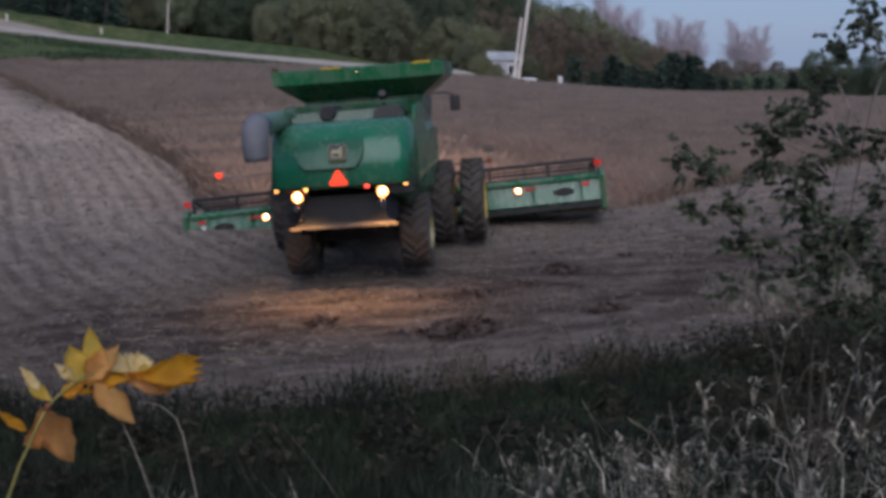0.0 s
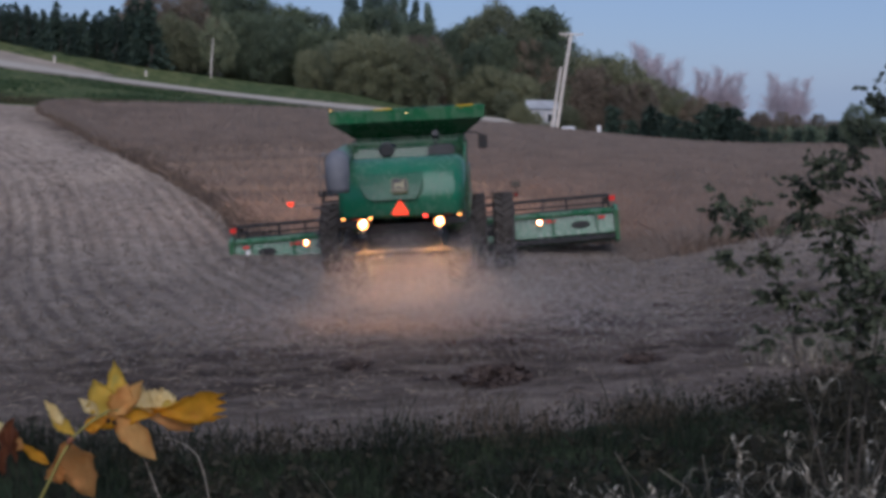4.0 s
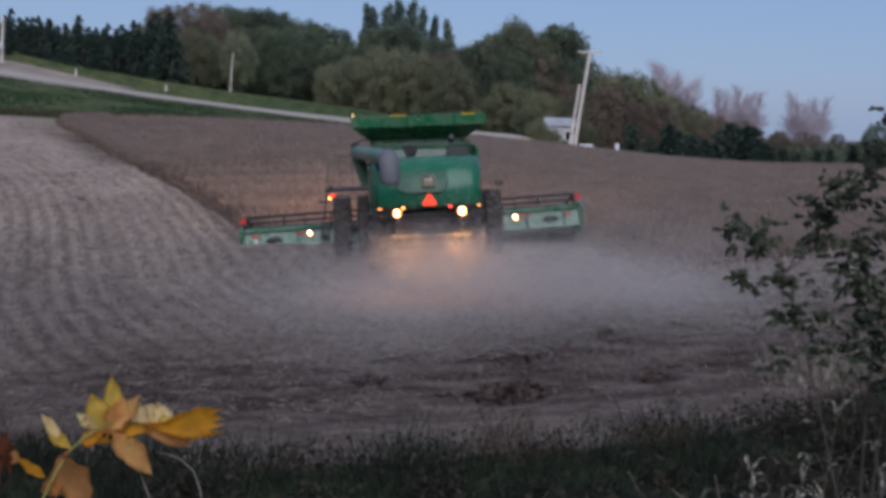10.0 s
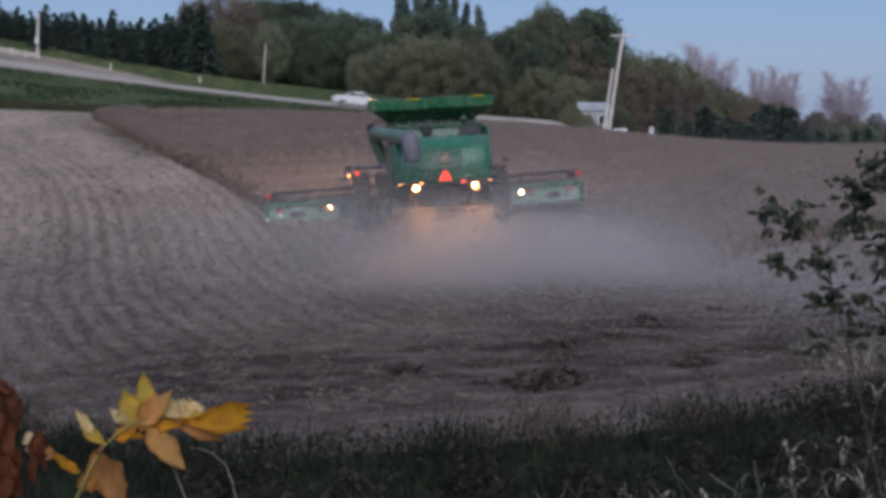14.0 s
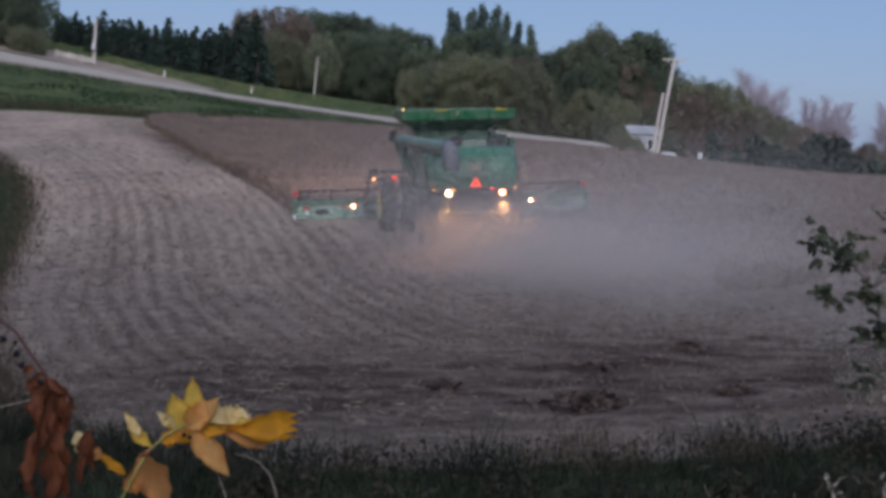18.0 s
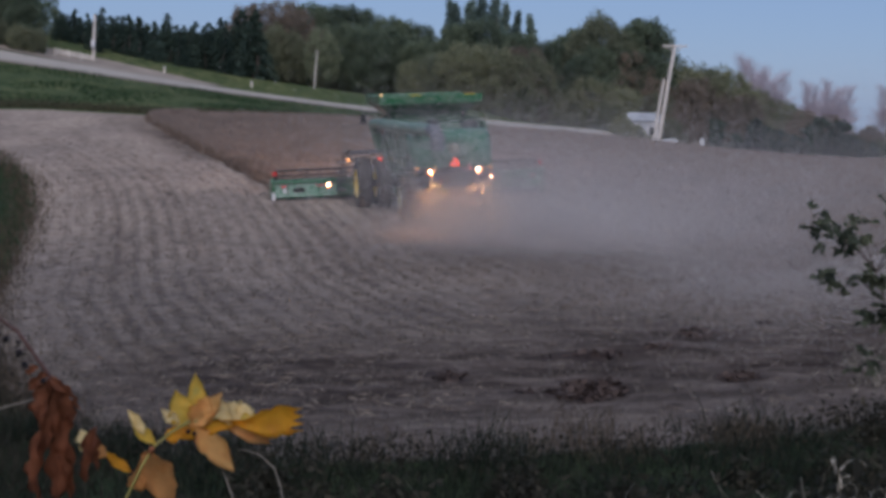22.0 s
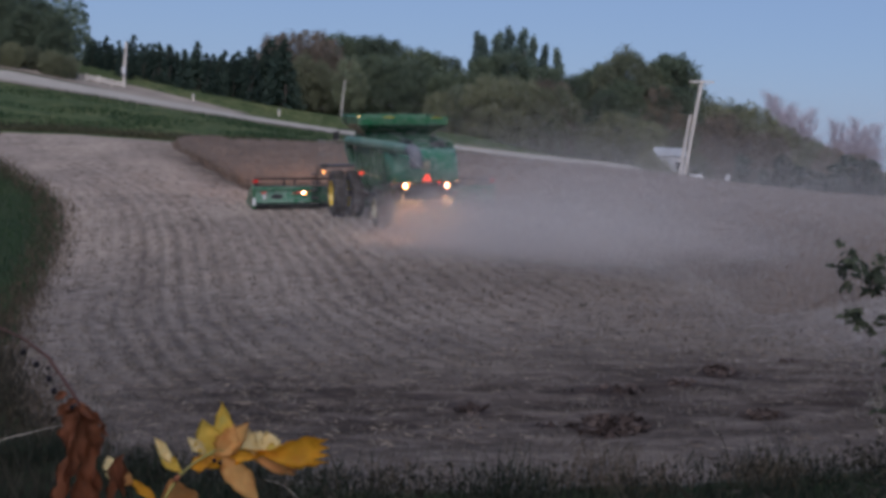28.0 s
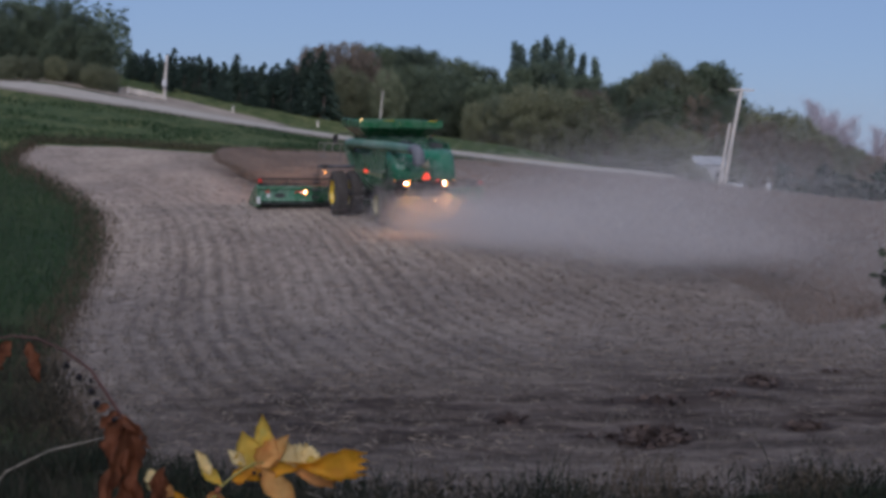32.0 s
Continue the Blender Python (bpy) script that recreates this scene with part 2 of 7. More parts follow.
def make_ground():
    m = Nodes("field_and_turf", 0.95, specular=0.1)
    soil, row, damp, lush = m.attribute("soil"), m.attribute("row"), m.attribute("damp"), m.attribute("lush")
    straw = m.ramp(m.noise(3.0, 7, 0.66, stretch=(0.7, 1.3, 1)), (0.32, (0.135, 0.114, 0.098)), (0.5, (0.20, 0.171, 0.149)), (0.68, (0.275, 0.241, 0.21)))
    broad = m.ramp(m.noise(0.16, 4), (0.35, (0.78, 0.77, 0.78)), (0.65, (1.1, 1.08, 1.05)))
    dirt = m.mix(1.0, straw, broad, "MULTIPLY")
    wobble = m.math("ADD", row, m.math("MULTIPLY", m.noise(0.3, 3), 0.22))
    wave = m.math("SINE", m.math("MULTIPLY", wobble, 2 * math.pi / 0.58))
    lane = m.math("SINE", m.math("MULTIPLY", wobble, 2 * math.pi / 5.4))
    band = m.ramp(m.math("ADD", m.math("MULTIPLY", wave, 0.33), m.math("ADD", m.math("MULTIPLY", lane, 0.12), 0.5)),
                  (0.14, (0.62, 0.61, 0.61)), (0.42, (0.98, 0.97, 0.96)), (0.9, (1.08, 1.07, 1.06)))
    patchy = m.ramp(m.noise(0.5, 3, 0.6), (0.34, (0.2, 0.2, 0.2)), (0.58, (1, 1, 1)))
    patchy = m.math("MULTIPLY", patchy, m.attribute("drilled"))
    dirt = m.mix(patchy, dirt, m.mix(1.0, dirt, band, "MULTIPLY"))
    # the standing crop's shade, painted into the soil colour and broken by noise
    edge_shade = m.math("MULTIPLY", m.attribute("crop_shade"), m.ramp(m.noise(0.8, 5, 0.7), (0.3, (0.45, 0.45, 0.45)), (0.62, (1, 1, 1))))
    dirt = m.mix(m.attribute("strawed"), dirt, m.mix(1.0, dirt, (1.45, 1.40, 1.32), "MULTIPLY"))
    dirt = m.mix(edge_shade, dirt, m.mix(1.0, dirt, (0.36, 0.33, 0.32), "MULTIPLY"))
    track = m.math("MULTIPLY", m.attribute("wheel_track"), m.ramp(m.noise(0.6, 4, 0.7), (0.35, (0.1, 0.1, 0.1)), (0.6, (1, 1, 1))))
    dirt = m.mix(track, dirt, m.mix(1.0, dirt, (0.62, 0.59, 0.58), "MULTIPLY"))
    trod = m.attribute("trodden")
    churn = m.ramp(m.noise(1.1, 8, 0.72, stretch=(0.42, 1.3, 1), turn=-14), (0.42, (0.2, 0.175, 0.165)), (0.53, (0.5, 0.47, 0.46)), (0.7, (0.84, 0.82, 0.81)))
    dirt = m.mix(trod, dirt, m.mix(1.0, dirt, churn, "MULTIPLY"))
    wet = m.ramp(m.math("ADD", damp, m.math("MULTIPLY", m.math("SUBTRACT", m.noise(2.2, 6, 0.7, stretch=(0.6, 1.2, 1)), 0.5), 7.0)), (0.75, (0, 0, 0)), (1.15, (0.9, 0.9, 0.9)))
    dirt = m.mix(wet, dirt, m.ramp(m.noise(5, 6), (0.3, (0.026, 0.019, 0.017)), (0.7, (0.065, 0.05, 0.045))))
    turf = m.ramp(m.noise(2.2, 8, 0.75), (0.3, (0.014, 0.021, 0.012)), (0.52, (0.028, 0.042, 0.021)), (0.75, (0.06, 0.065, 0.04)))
    tone = m.ramp(m.noise(0.12, 3), (0.35, (0.75, 0.85, 0.75)), (0.7, (1.25, 1.15, 0.95)))
    mown = m.ramp(m.noise(0.9, 7, 0.7), (0.36, (0.03, 0.042, 0.019)), (0.5, (0.064, 0.084, 0.038)), (0.66, (0.12, 0.12, 0.068)))
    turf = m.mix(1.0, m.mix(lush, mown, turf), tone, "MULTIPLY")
    line = m.ramp(m.math("ADD", soil, m.math("MULTIPLY", m.math("SUBTRACT", m.noise(1.1, 5), 0.5), 0.5)), (0.42, (0, 0, 0)), (0.58, (1, 1, 1)))
    m.color(m.mix(line, turf, dirt))
    m.bump(m.math("ADD", m.noise(7, 6, 0.75), m.math("MULTIPLY", wave, 0.05)), 0.9, 0.07)
    return m.mat


MAT = {
    "ground": make_ground(),
    "road": plain("worn_asphalt", (0.34, 0.305, 0.255), 0.9, scale=0.8, spread=0.12),
    "gravel": plain("pale_gravel", (0.25, 0.208, 0.165), 0.95, scale=0.5, spread=0.2, relief=0.5),
    "green": paint("green_machine_paint", (0.012, 0.10, 0.038)),
    "hood": paint("glossy_hood_paint", (0.012, 0.11, 0.058), amount=0.2, roughness=0.22, gloss=0.34),
    "green_dark": paint("deep_green_paint", (0.008, 0.055, 0.022), amount=0.25),
    # the pale dirt colour carries dust and also some sky reflection
    "sheet": paint("dust_and_sky_pale_sheet", (0.015, 0.098, 0.043), dirt=(0.36, 0.40, 0.35), amount=0.36, roughness=0.22, gloss=0.5),
    "yellow": paint("yellow_rim_paint", (0.62, 0.43, 0.02), amount=0.3),
    # lightened for settled dust and for sky reflected along the tube
    "dusty_green": paint("dust_and_sky_pale_auger_green", (0.05, 0.14, 0.08), dirt=(0.30, 0.30, 0.27), amount=0.6, roughness=0.35),
    "black": plain("black_steel", (0.02, 0.02, 0.021), 0.55, scale=5),
    "rubber": plain("dusty_tyre_rubber", (0.05, 0.043, 0.038), 0.9, scale=4, spread=0.4, relief=0.4),
    "grey_rubber": plain("grey_rubber_spout", (0.115, 0.117, 0.13), 0.7, scale=3, spread=0.2),
    "steel": plain("scuffed_steel", (0.30, 0.28, 0.26), 0.45, 0.8, scale=6),
    "tan_stripe": paint("faded_stripe_paint", (0.28, 0.25, 0.10), amount=0.5),
    "tan": plain("straw_dusted_steel", (0.09, 0.075, 0.06), 0.8, scale=3),
    "glass": plain("dark_cab_glass", (0.015, 0.02, 0.022), 0.08, scale=1, spread=0.1, relief=0.0),
    "grain": plain("heaped_soybeans", (0.52, 0.40, 0.18), 0.7, scale=25, spread=0.35, relief=0.8),
    "white": plain("white_panel", (0.6, 0.6, 0.6), 0.6, scale=1.2, spread=0.1),
    "clapboard": plain("grey_white_clapboard", (0.42, 0.42, 0.42), 0.7, scale=1.5, spread=0.15),
    "roof": plain("dull_roof", (0.30, 0.31, 0.32), 0.7, scale=1.0),
    "pole": plain("weathered_pole_timber", (0.56, 0.51, 0.45), 0.9, scale=2.0, spread=0.2),
    "ceramic": plain("grey_insulator", (0.35, 0.33, 0.32), 0.3),
    "bark": plain("tree_bark", (0.085, 0.07, 0.058), 0.95, scale=3, spread=0.4, relief=0.6),
    "pale_bark": plain("pale_twig_bark", (0.20, 0.165, 0.155), 0.95, scale=3, spread=0.3),
    "twig_bark": plain("lavender_grey_twigs", (0.42, 0.355, 0.385), 0.95, scale=3, spread=0.2),
    "lamp": lamp("warm_work_light", (1.0, 0.74, 0.44), 60.0),
    # glow of the added, hidden emitters that light the dust below
    "hidden_beam": lamp("hidden_beam_glow", (1.0, 0.48, 0.14), 1300.0),
    "front_light": lamp("warm_front_light", (1.0, 0.5, 0.24), 2200.0),
    "rail": plain("scuffed_grey_rail", (0.22, 0.19, 0.17), 0.6, scale=6),
    "lamp_small": lamp("warm_header_light", (1.0, 0.74, 0.42), 48.0),
    "amber": lamp("amber_marker_light", (1.0, 0.36, 0.07), 5.0),
    "red_light": lamp("red_tail_light", (1.0, 0.05, 0.025), 4.0),
    # the bowl's own glow stands for the warm halo round a lamp
    "bowl": lamp("bowl_with_halo_glow", (1.0, 0.42, 0.09), 1.5),
    "tank_light": lamp("tank_light", (1.0, 0.62, 0.2), 3.5),
    "reflector": plain("red_reflector", (0.62, 0.03, 0.022), 0.3, scale=8, spread=0.15),
    # glow added to the warning triangle, no lamp itself; the clearance lamp shares it
    "triangle": lamp("glowing_orange_red", (0.95, 0.06, 0.02), 0.7),
}


# ------------------------------------------------------------------ mesh helpers
def mesh_object(name, bm, material, parent=None, smooth_faces=False):
    data = bpy.data.meshes.new(name)
    bm.normal_update()
    bm.to_mesh(data)
    bm.free()
    if smooth_faces:
        data.polygons.foreach_set("use_smooth", np.ones(len(data.polygons), bool))
    for m in material if isinstance(material, (list, tuple)) else [material]:
        data.materials.append(m)
    ob = new(name, data)
    ob.parent = parent
    return ob


def part(name, bm, material, parent, label="", smooth_faces=False):
    return tagged(mesh_object(name, bm, material, parent, smooth_faces), label)


def sheet(name, verts, faces, material, parent=None, smooth_faces=False):
    data = bpy.data.meshes.new(name)
    data.from_pydata([tuple(v) for v in verts], [], faces)
    if smooth_faces:
        data.polygons.foreach_set("use_smooth", np.ones(len(data.polygons), bool))
    for m in material if isinstance(material, (list, tuple)) else [material]:
        data.materials.append(m)
    ob = new(name, data)
    ob.parent = parent
    return ob


def block(bm, x0, x1, y0, y1, z0, z1, bevel=0.0, m=None, top=(1.0, 1.0)):
    """A box, its top drawn in by the factors of top, its edges rounded."""
    cx, cy = (x0 + x1) / 2, (y0 + y1) / 2
    vs = []
    for z, kx, ky in ((z0, 1, 1), (z1, *top)):
        for sx, sy in ((-1, -1), (1, -1), (1, 1), (-1, 1)):
            p = Vector((cx + sx * (x1 - x0) / 2 * kx, cy + sy * (y1 - y0) / 2 * ky, z))
            vs.append(bm.verts.new(m @ p if m else p))
    made = [bm.faces.new([vs[k] for k in f]) for f in ((3, 2, 1, 0), (4, 5, 6, 7), (0, 1, 5, 4), (1, 2, 6, 5), (2, 3, 7, 6), (3, 0, 4, 7))]
    if bevel:
        edges = {e for f in made for e in f.edges}
        bmesh.ops.bevel(bm, geom=list(edges), offset=bevel, segments=2, affect="EDGES", clamp_overlap=True)
    return bm


def loft(bm, rings, closed=True, cap=True):
    """Skin a row of rings of points."""
    rows = [[bm.verts.new(p) for p in ring] for ring in rings]
    n = len(rows[0])
    for a, b in zip(rows[:-1], rows[1:]):
        for k in range(n if closed else n - 1):
            bm.faces.new((a[k], a[(k + 1) % n], b[(k + 1) % n], b[k]))
    if cap and closed:
        bm.faces.new(rows[0][::-1])
        bm.faces.new(rows[-1])
    return bm


def tube(bm, points, radius, n=10):
    """A round pipe along points; radius may be a list."""
    pts = [Vector(p) for p in points]
    rads = radius if isinstance(radius, (list, tuple)) else [radius] * len(pts)
    rings = []
    for k, (p, r) in enumerate(zip(pts, rads)):
        d = (pts[min(k + 1, len(pts) - 1)] - pts[max(k - 1, 0)]).normalized()
        q = d.to_track_quat("Z", "Y")
        rings.append([p + q @ Vector((r * math.cos(a), r * math.sin(a), 0)) for a in (2 * math.pi * i / n for i in range(n))])
    return loft(bm, rings)


def drum(bm, centre, axis, profile, n=28, cap=True):
    """A turned body: profile of (along, radius) round an axis."""
    q = Vector(axis).normalized().to_track_quat("Z", "Y")
    rings = [[Vector(centre) + q @ Vector((r * math.cos(a), r * math.sin(a), h)) for a in (2 * math.pi * i / n for i in range(n))] for h, r in profile]
    return loft(bm, rings, cap=cap)


def triangles(name, points, material, label="", category="", kind="stuff", parent=None):
    """One mesh of loose triangles."""
    data = bpy.data.meshes.new(name)
    n = len(points) // 3
    data.vertices.add(3 * n)
    data.vertices.foreach_set("co", np.asarray(points, np.float32).ravel())
    data.loops.add(3 * n)
    data.loops.foreach_set("vertex_index", np.arange(3 * n, dtype=np.int32))
    data.polygons.add(n)
    data.polygons.foreach_set("loop_start", np.arange(0, 3 * n, 3, dtype=np.int32))
    data.update(calc_edges=True)
    data.materials.append(material)
    ob = new(name, data)
    ob.parent = parent
    return tagged(ob, label, category, kind=kind)


def thing(name, label, category, m=None, group="", kind=""):
    ob = tagged(new(name), label, category, group, kind)
    if m is not None:
        ob.matrix_world = m
    return ob


# ------------------------------------------------------------------ ground
def spaced(lo, hi, near, step, grow):
    """Grid lines, close together round near and wider away from it."""
    out = [near]
    for way, end in ((1, hi), (-1, lo)):
        v, s = near, step
        while (end - v) * way > 0:
            v += way * s
            s *= grow
            out.append(v)
    return np.array(sorted(out))


def dampness(x, y):
    """Dark trodden mud patches near the field's lower side."""
    out = np.zeros_like(x)
    for px, py, sx, sy, k in ((0.1, 20.3, 0.38, 0.5, 1.6), (2.25, 19.0, 0.45, 0.8, 1.7), (2.75, 19.3, 0.4, 0.7, 1.7), (3.0, 21.9, 0.6, 0.45, 1.4), (4.2, 22.6, 0.5, 0.5, 1.1), (5.2, 23.4, 0.5, 0.4, 0.9), (5.25, 24.0, 0.45, 0.5, 1.4), (6.9, 24.8, 0.35, 0.4, 1.3), (5.0, 20.0, 0.3, 0.4, 1.4), (5.45, 20.1, 0.3, 0.4, 1.5), (0.9, 21.0, 0.5, 0.4, 0.75), (1.3, 19.1, 0.5, 0.4, 0.85), (-0.8, 21.3, 0.5, 0.5, 0.7), (-2.6, 21.2, 0.6, 0.5, 0.6), (2.0, 21.7, 0.5, 0.5, 0.75), (2.7, 23.0, 0.6, 0.3, 0.7), (7.5, 22.0, 0.8, 0.3, 0.6), (3.9, 18.0, 1.0, 0.3, 0.7), (6.5, 20.6, 1.1, 0.3, 0.7), (8.2, 21.2, 1.2, 0.35, 0.75), (7.0, 18.9, 1.4, 0.3, 0.7), (9.0, 23.2, 1.2, 0.4, 0.75), (4.4, 21.2, 0.9, 0.25, 0.65), (6.0, 22.8, 0.9, 0.25, 0.7)):
        out += np.exp(-((x - px) / sx) ** 2 - ((y - py) / sy) ** 2) * k
    return out


def build_ground():
    xs = spaced(-3000, 3000, 2.0, 0.2, 1.022)
    ys = spaced(-600, 4000, 19.0, 0.2, 1.017)
    gx, gy = np.meshgrid(xs, ys)
    gz = land(gx, gy)
    rough_field = np.array([noise.noise((x * 0.9, y * 0.9, 3.1)) for x, y in zip(gx.ravel(), gy.ravel())]).reshape(gx.shape)
    clods = np.array([noise.noise((x * 1.3, y * 2.3, 7.7)) for x, y in zip(gx.ravel(), gy.ravel())]).reshape(gx.shape)
    gz = gz + 0.035 * rough_field + 0.05 * clods * smooth(-8, 1, gx) * np.exp(-((gy - 21) / 6) ** 2)
    nx, ny = len(xs), len(ys)
    k = np.arange(nx * ny).reshape(ny, nx)
    faces = np.stack([k[:-1, :-1], k[:-1, 1:], k[1:, 1:], k[1:, :-1]], -1).reshape(-1, 4).tolist()
    ob = sheet("ground", np.stack([gx.ravel(), gy.ravel(), gz.ravel()], -1).tolist(), faces, MAT["ground"], smooth_faces=True)
    d = distance_to(EDGE_LINE, gx, gy)
    x, y = gx.ravel(), gy.ravel()
    far_line = np.interp(x, FAR_EDGE[0], FAR_EDGE[1])
    soil = np.clip(0.5 - 0.6 * d, 0, 1) * np.clip(0.5 + 0.5 * (far_line - y), 0, 1)
    damp = dampness(x, y)
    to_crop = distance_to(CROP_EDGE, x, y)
    # strength of the painted crop shade on the stubble along its edge
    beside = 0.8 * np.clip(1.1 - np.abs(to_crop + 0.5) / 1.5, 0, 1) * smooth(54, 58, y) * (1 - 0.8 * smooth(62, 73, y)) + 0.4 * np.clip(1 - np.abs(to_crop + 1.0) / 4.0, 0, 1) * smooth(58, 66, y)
    tracks = sum(np.exp(-((d + off + 0.25 * np.sin(y * 0.23)) / 0.24) ** 2) for off in (3.1, 5.5, 9.6, 12.0)) * smooth(26, 34, y) * (1 - smooth(70, 76, y))
    for label, values in (("soil", soil), ("crop_shade", beside), ("wheel_track", tracks), ("row", np.abs(d)), ("damp", damp), ("lush", 1 - smooth(60, 72, y)),
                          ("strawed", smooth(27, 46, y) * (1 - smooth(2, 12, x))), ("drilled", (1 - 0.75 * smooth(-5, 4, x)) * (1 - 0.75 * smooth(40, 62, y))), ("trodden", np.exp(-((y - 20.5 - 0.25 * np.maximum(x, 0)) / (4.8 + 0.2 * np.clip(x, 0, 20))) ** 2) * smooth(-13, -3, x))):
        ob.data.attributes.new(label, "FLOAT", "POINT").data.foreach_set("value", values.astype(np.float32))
    tagged(ob, "rolling harvested soybean field with curved stubble rows, turf round it", "ground", kind="structure")


build_ground()


def ribbon(name, line, half, lift, material, label, category):
    verts, faces = [], []
    ways = np.gradient(line, axis=0)
    across = np.linspace(-1, 1, 7)
    for (x, y), (dx, dy) in zip(line, ways):
        n = math.hypot(dx, dy)
        for s in across:
            px, py = x + dy / n * half * s, y - dx / n * half * s
            verts.append((px, py, land1(px, py) + lift - 0.04 * s * s))
    m = len(across)
    for r, k in product(range(len(line) - 1), range(m - 1)):
        faces.append((r * m + k, r * m + k + 1, (r + 1) * m + k + 1, (r + 1) * m + k))
    return tagged(sheet(name, verts, faces, material, smooth_faces=True), label, category, kind="structure")


ribbon("shoulder", ROAD_LINE, 4.6, 0.09, MAT["gravel"], "pale gravel shoulder along the country road", "shoulder")
ribbon("road", ROAD_LINE, 3.4, 0.16, MAT["road"], "worn pale grey asphalt country road", "road")
ribbon("driveway", rounded(np.array([(-62, 106), (-46, 113.0), (-38, 115.2), (-31, 115.0), (-24, 113.2)])), 4.0, 0.11, MAT["gravel"], "tan gravel pull-off beside the road", "driveway")


# ------------------------------------------------------------------ the combine harvester
def wheel(name, parent, x, y, radius, width, rim_side, label, rim_paint="yellow"):
    """A tyre with chevron lugs, a dished rim and a hub; turns about its axle."""
    w = tagged(new(name), label)
    w.parent = parent
    w.matrix_local = pose(x, y, radius - 0.03)
    h, r = width / 2, radius
    bm = bmesh.new()
    drum(bm, (0, 0, 0), (1, 0, 0), [(-h, r * 0.56), (-h * 1.02, r * 0.72), (-h * 0.97, r * 0.87), (-h * 0.78, r * 0.945),
                                    (h * 0.78, r * 0.945), (h * 0.97, r * 0.87), (h * 1.02, r * 0.72), (h, r * 0.56)], 40, cap=False)
    part("tyre", bm, MAT["rubber"], w)
    bm = bmesh.new()
    for k in range(22):
        for side in (-1, 1):
            a = 2 * math.pi * (k + (0.5 if side > 0 else 0)) / 22
            m = Matrix.Rotation(a, 4, "X") @ Matrix.Translation((side * h * 0.45, 0, r * 0.965)) @ Matrix.Rotation(side * radians(38), 4, "Z")
            block(bm, -h * 0.56, h * 0.56, -0.035, 0.035, -0.03, 0.035, m=m, top=(0.96, 0.6))
    tagged(part("tread", bm, MAT["rubber"], w), kind="stuff")
    bm = bmesh.new()
    s = rim_side
    drum(bm, (0, 0, 0), (s, 0, 0), [(-h * 0.9, r * 0.555), (h * 0.96, r * 0.575), (h * 0.99, r * 0.53), (h * 0.45, r * 0.47), (h * 0.30, r * 0.25), (h * 0.32, r * 0.2)], 32)
    part("rim", bm, MAT[rim_paint], w)
    bm = bmesh.new()
    drum(bm, (0, 0, 0), (s, 0, 0), [(h * 0.28, r * 0.2), (h * 0.52, r * 0.18), (h * 0.58, r * 0.1)], 20)
    for k in range(8):
        a = 2 * math.pi * k / 8
        drum(bm, (s * h * 0.4, r * 0.3 * math.cos(a), r * 0.3 * math.sin(a)), (s, 0, 0), [(0, 0.022), (0.05, 0.02)], 6)
    part("hub", bm, MAT["black"], w)
    return w


def lens(name, parent, x, y, z, r, material, way=(0, -1, 0), label="", bowl=False):
    """A round lamp: bright lens in a dark cup that is open towards way."""
    bm = bmesh.new()
    drum(bm, (x, y, z), way, [(-0.06, r * 0.7), (0.0, r * 1.12), (0.08, r * 1.3), (0.078, r * 1.24), (0.0, r * 0.98)], 20)
    holder = part(name, bm, MAT["black"], parent, label)
    bm = bmesh.new()
    # reflector bowl that emits by itself, to give the lens a warm halo
    if bowl:
        drum(bm, (x, y, z), way, [(0.003, r * 0.97), (0.004, r * 0.6)], 20)
        drum(bm, (x, y, z), way, [(0.004, r * 0.98), (0.074, r * 1.22)], 20, cap=False)
        part("bowl", bm, MAT["bowl"], holder)
        bm = bmesh.new()
        drum(bm, (x, y, z), way, [(0.006, r * 0.45), (0.02, r * 0.38), (0.03, r * 0.2)], 16)
    else:
        drum(bm, (x, y, z), way, [(0.004, r * 0.97), (0.02, r * 0.8), (0.03, r * 0.35)], 20)
    part("lens", bm, material, holder, smooth_faces=True)
    return holder


def plate(name, parent, x0, x1, y, z0, z1, material, label="", thick=0.02):
    bm = bmesh.new()
    block(bm, x0, x1, y - thick, y, z0, z1, bevel=0.004)
    return part(name, bm, material, parent, label)


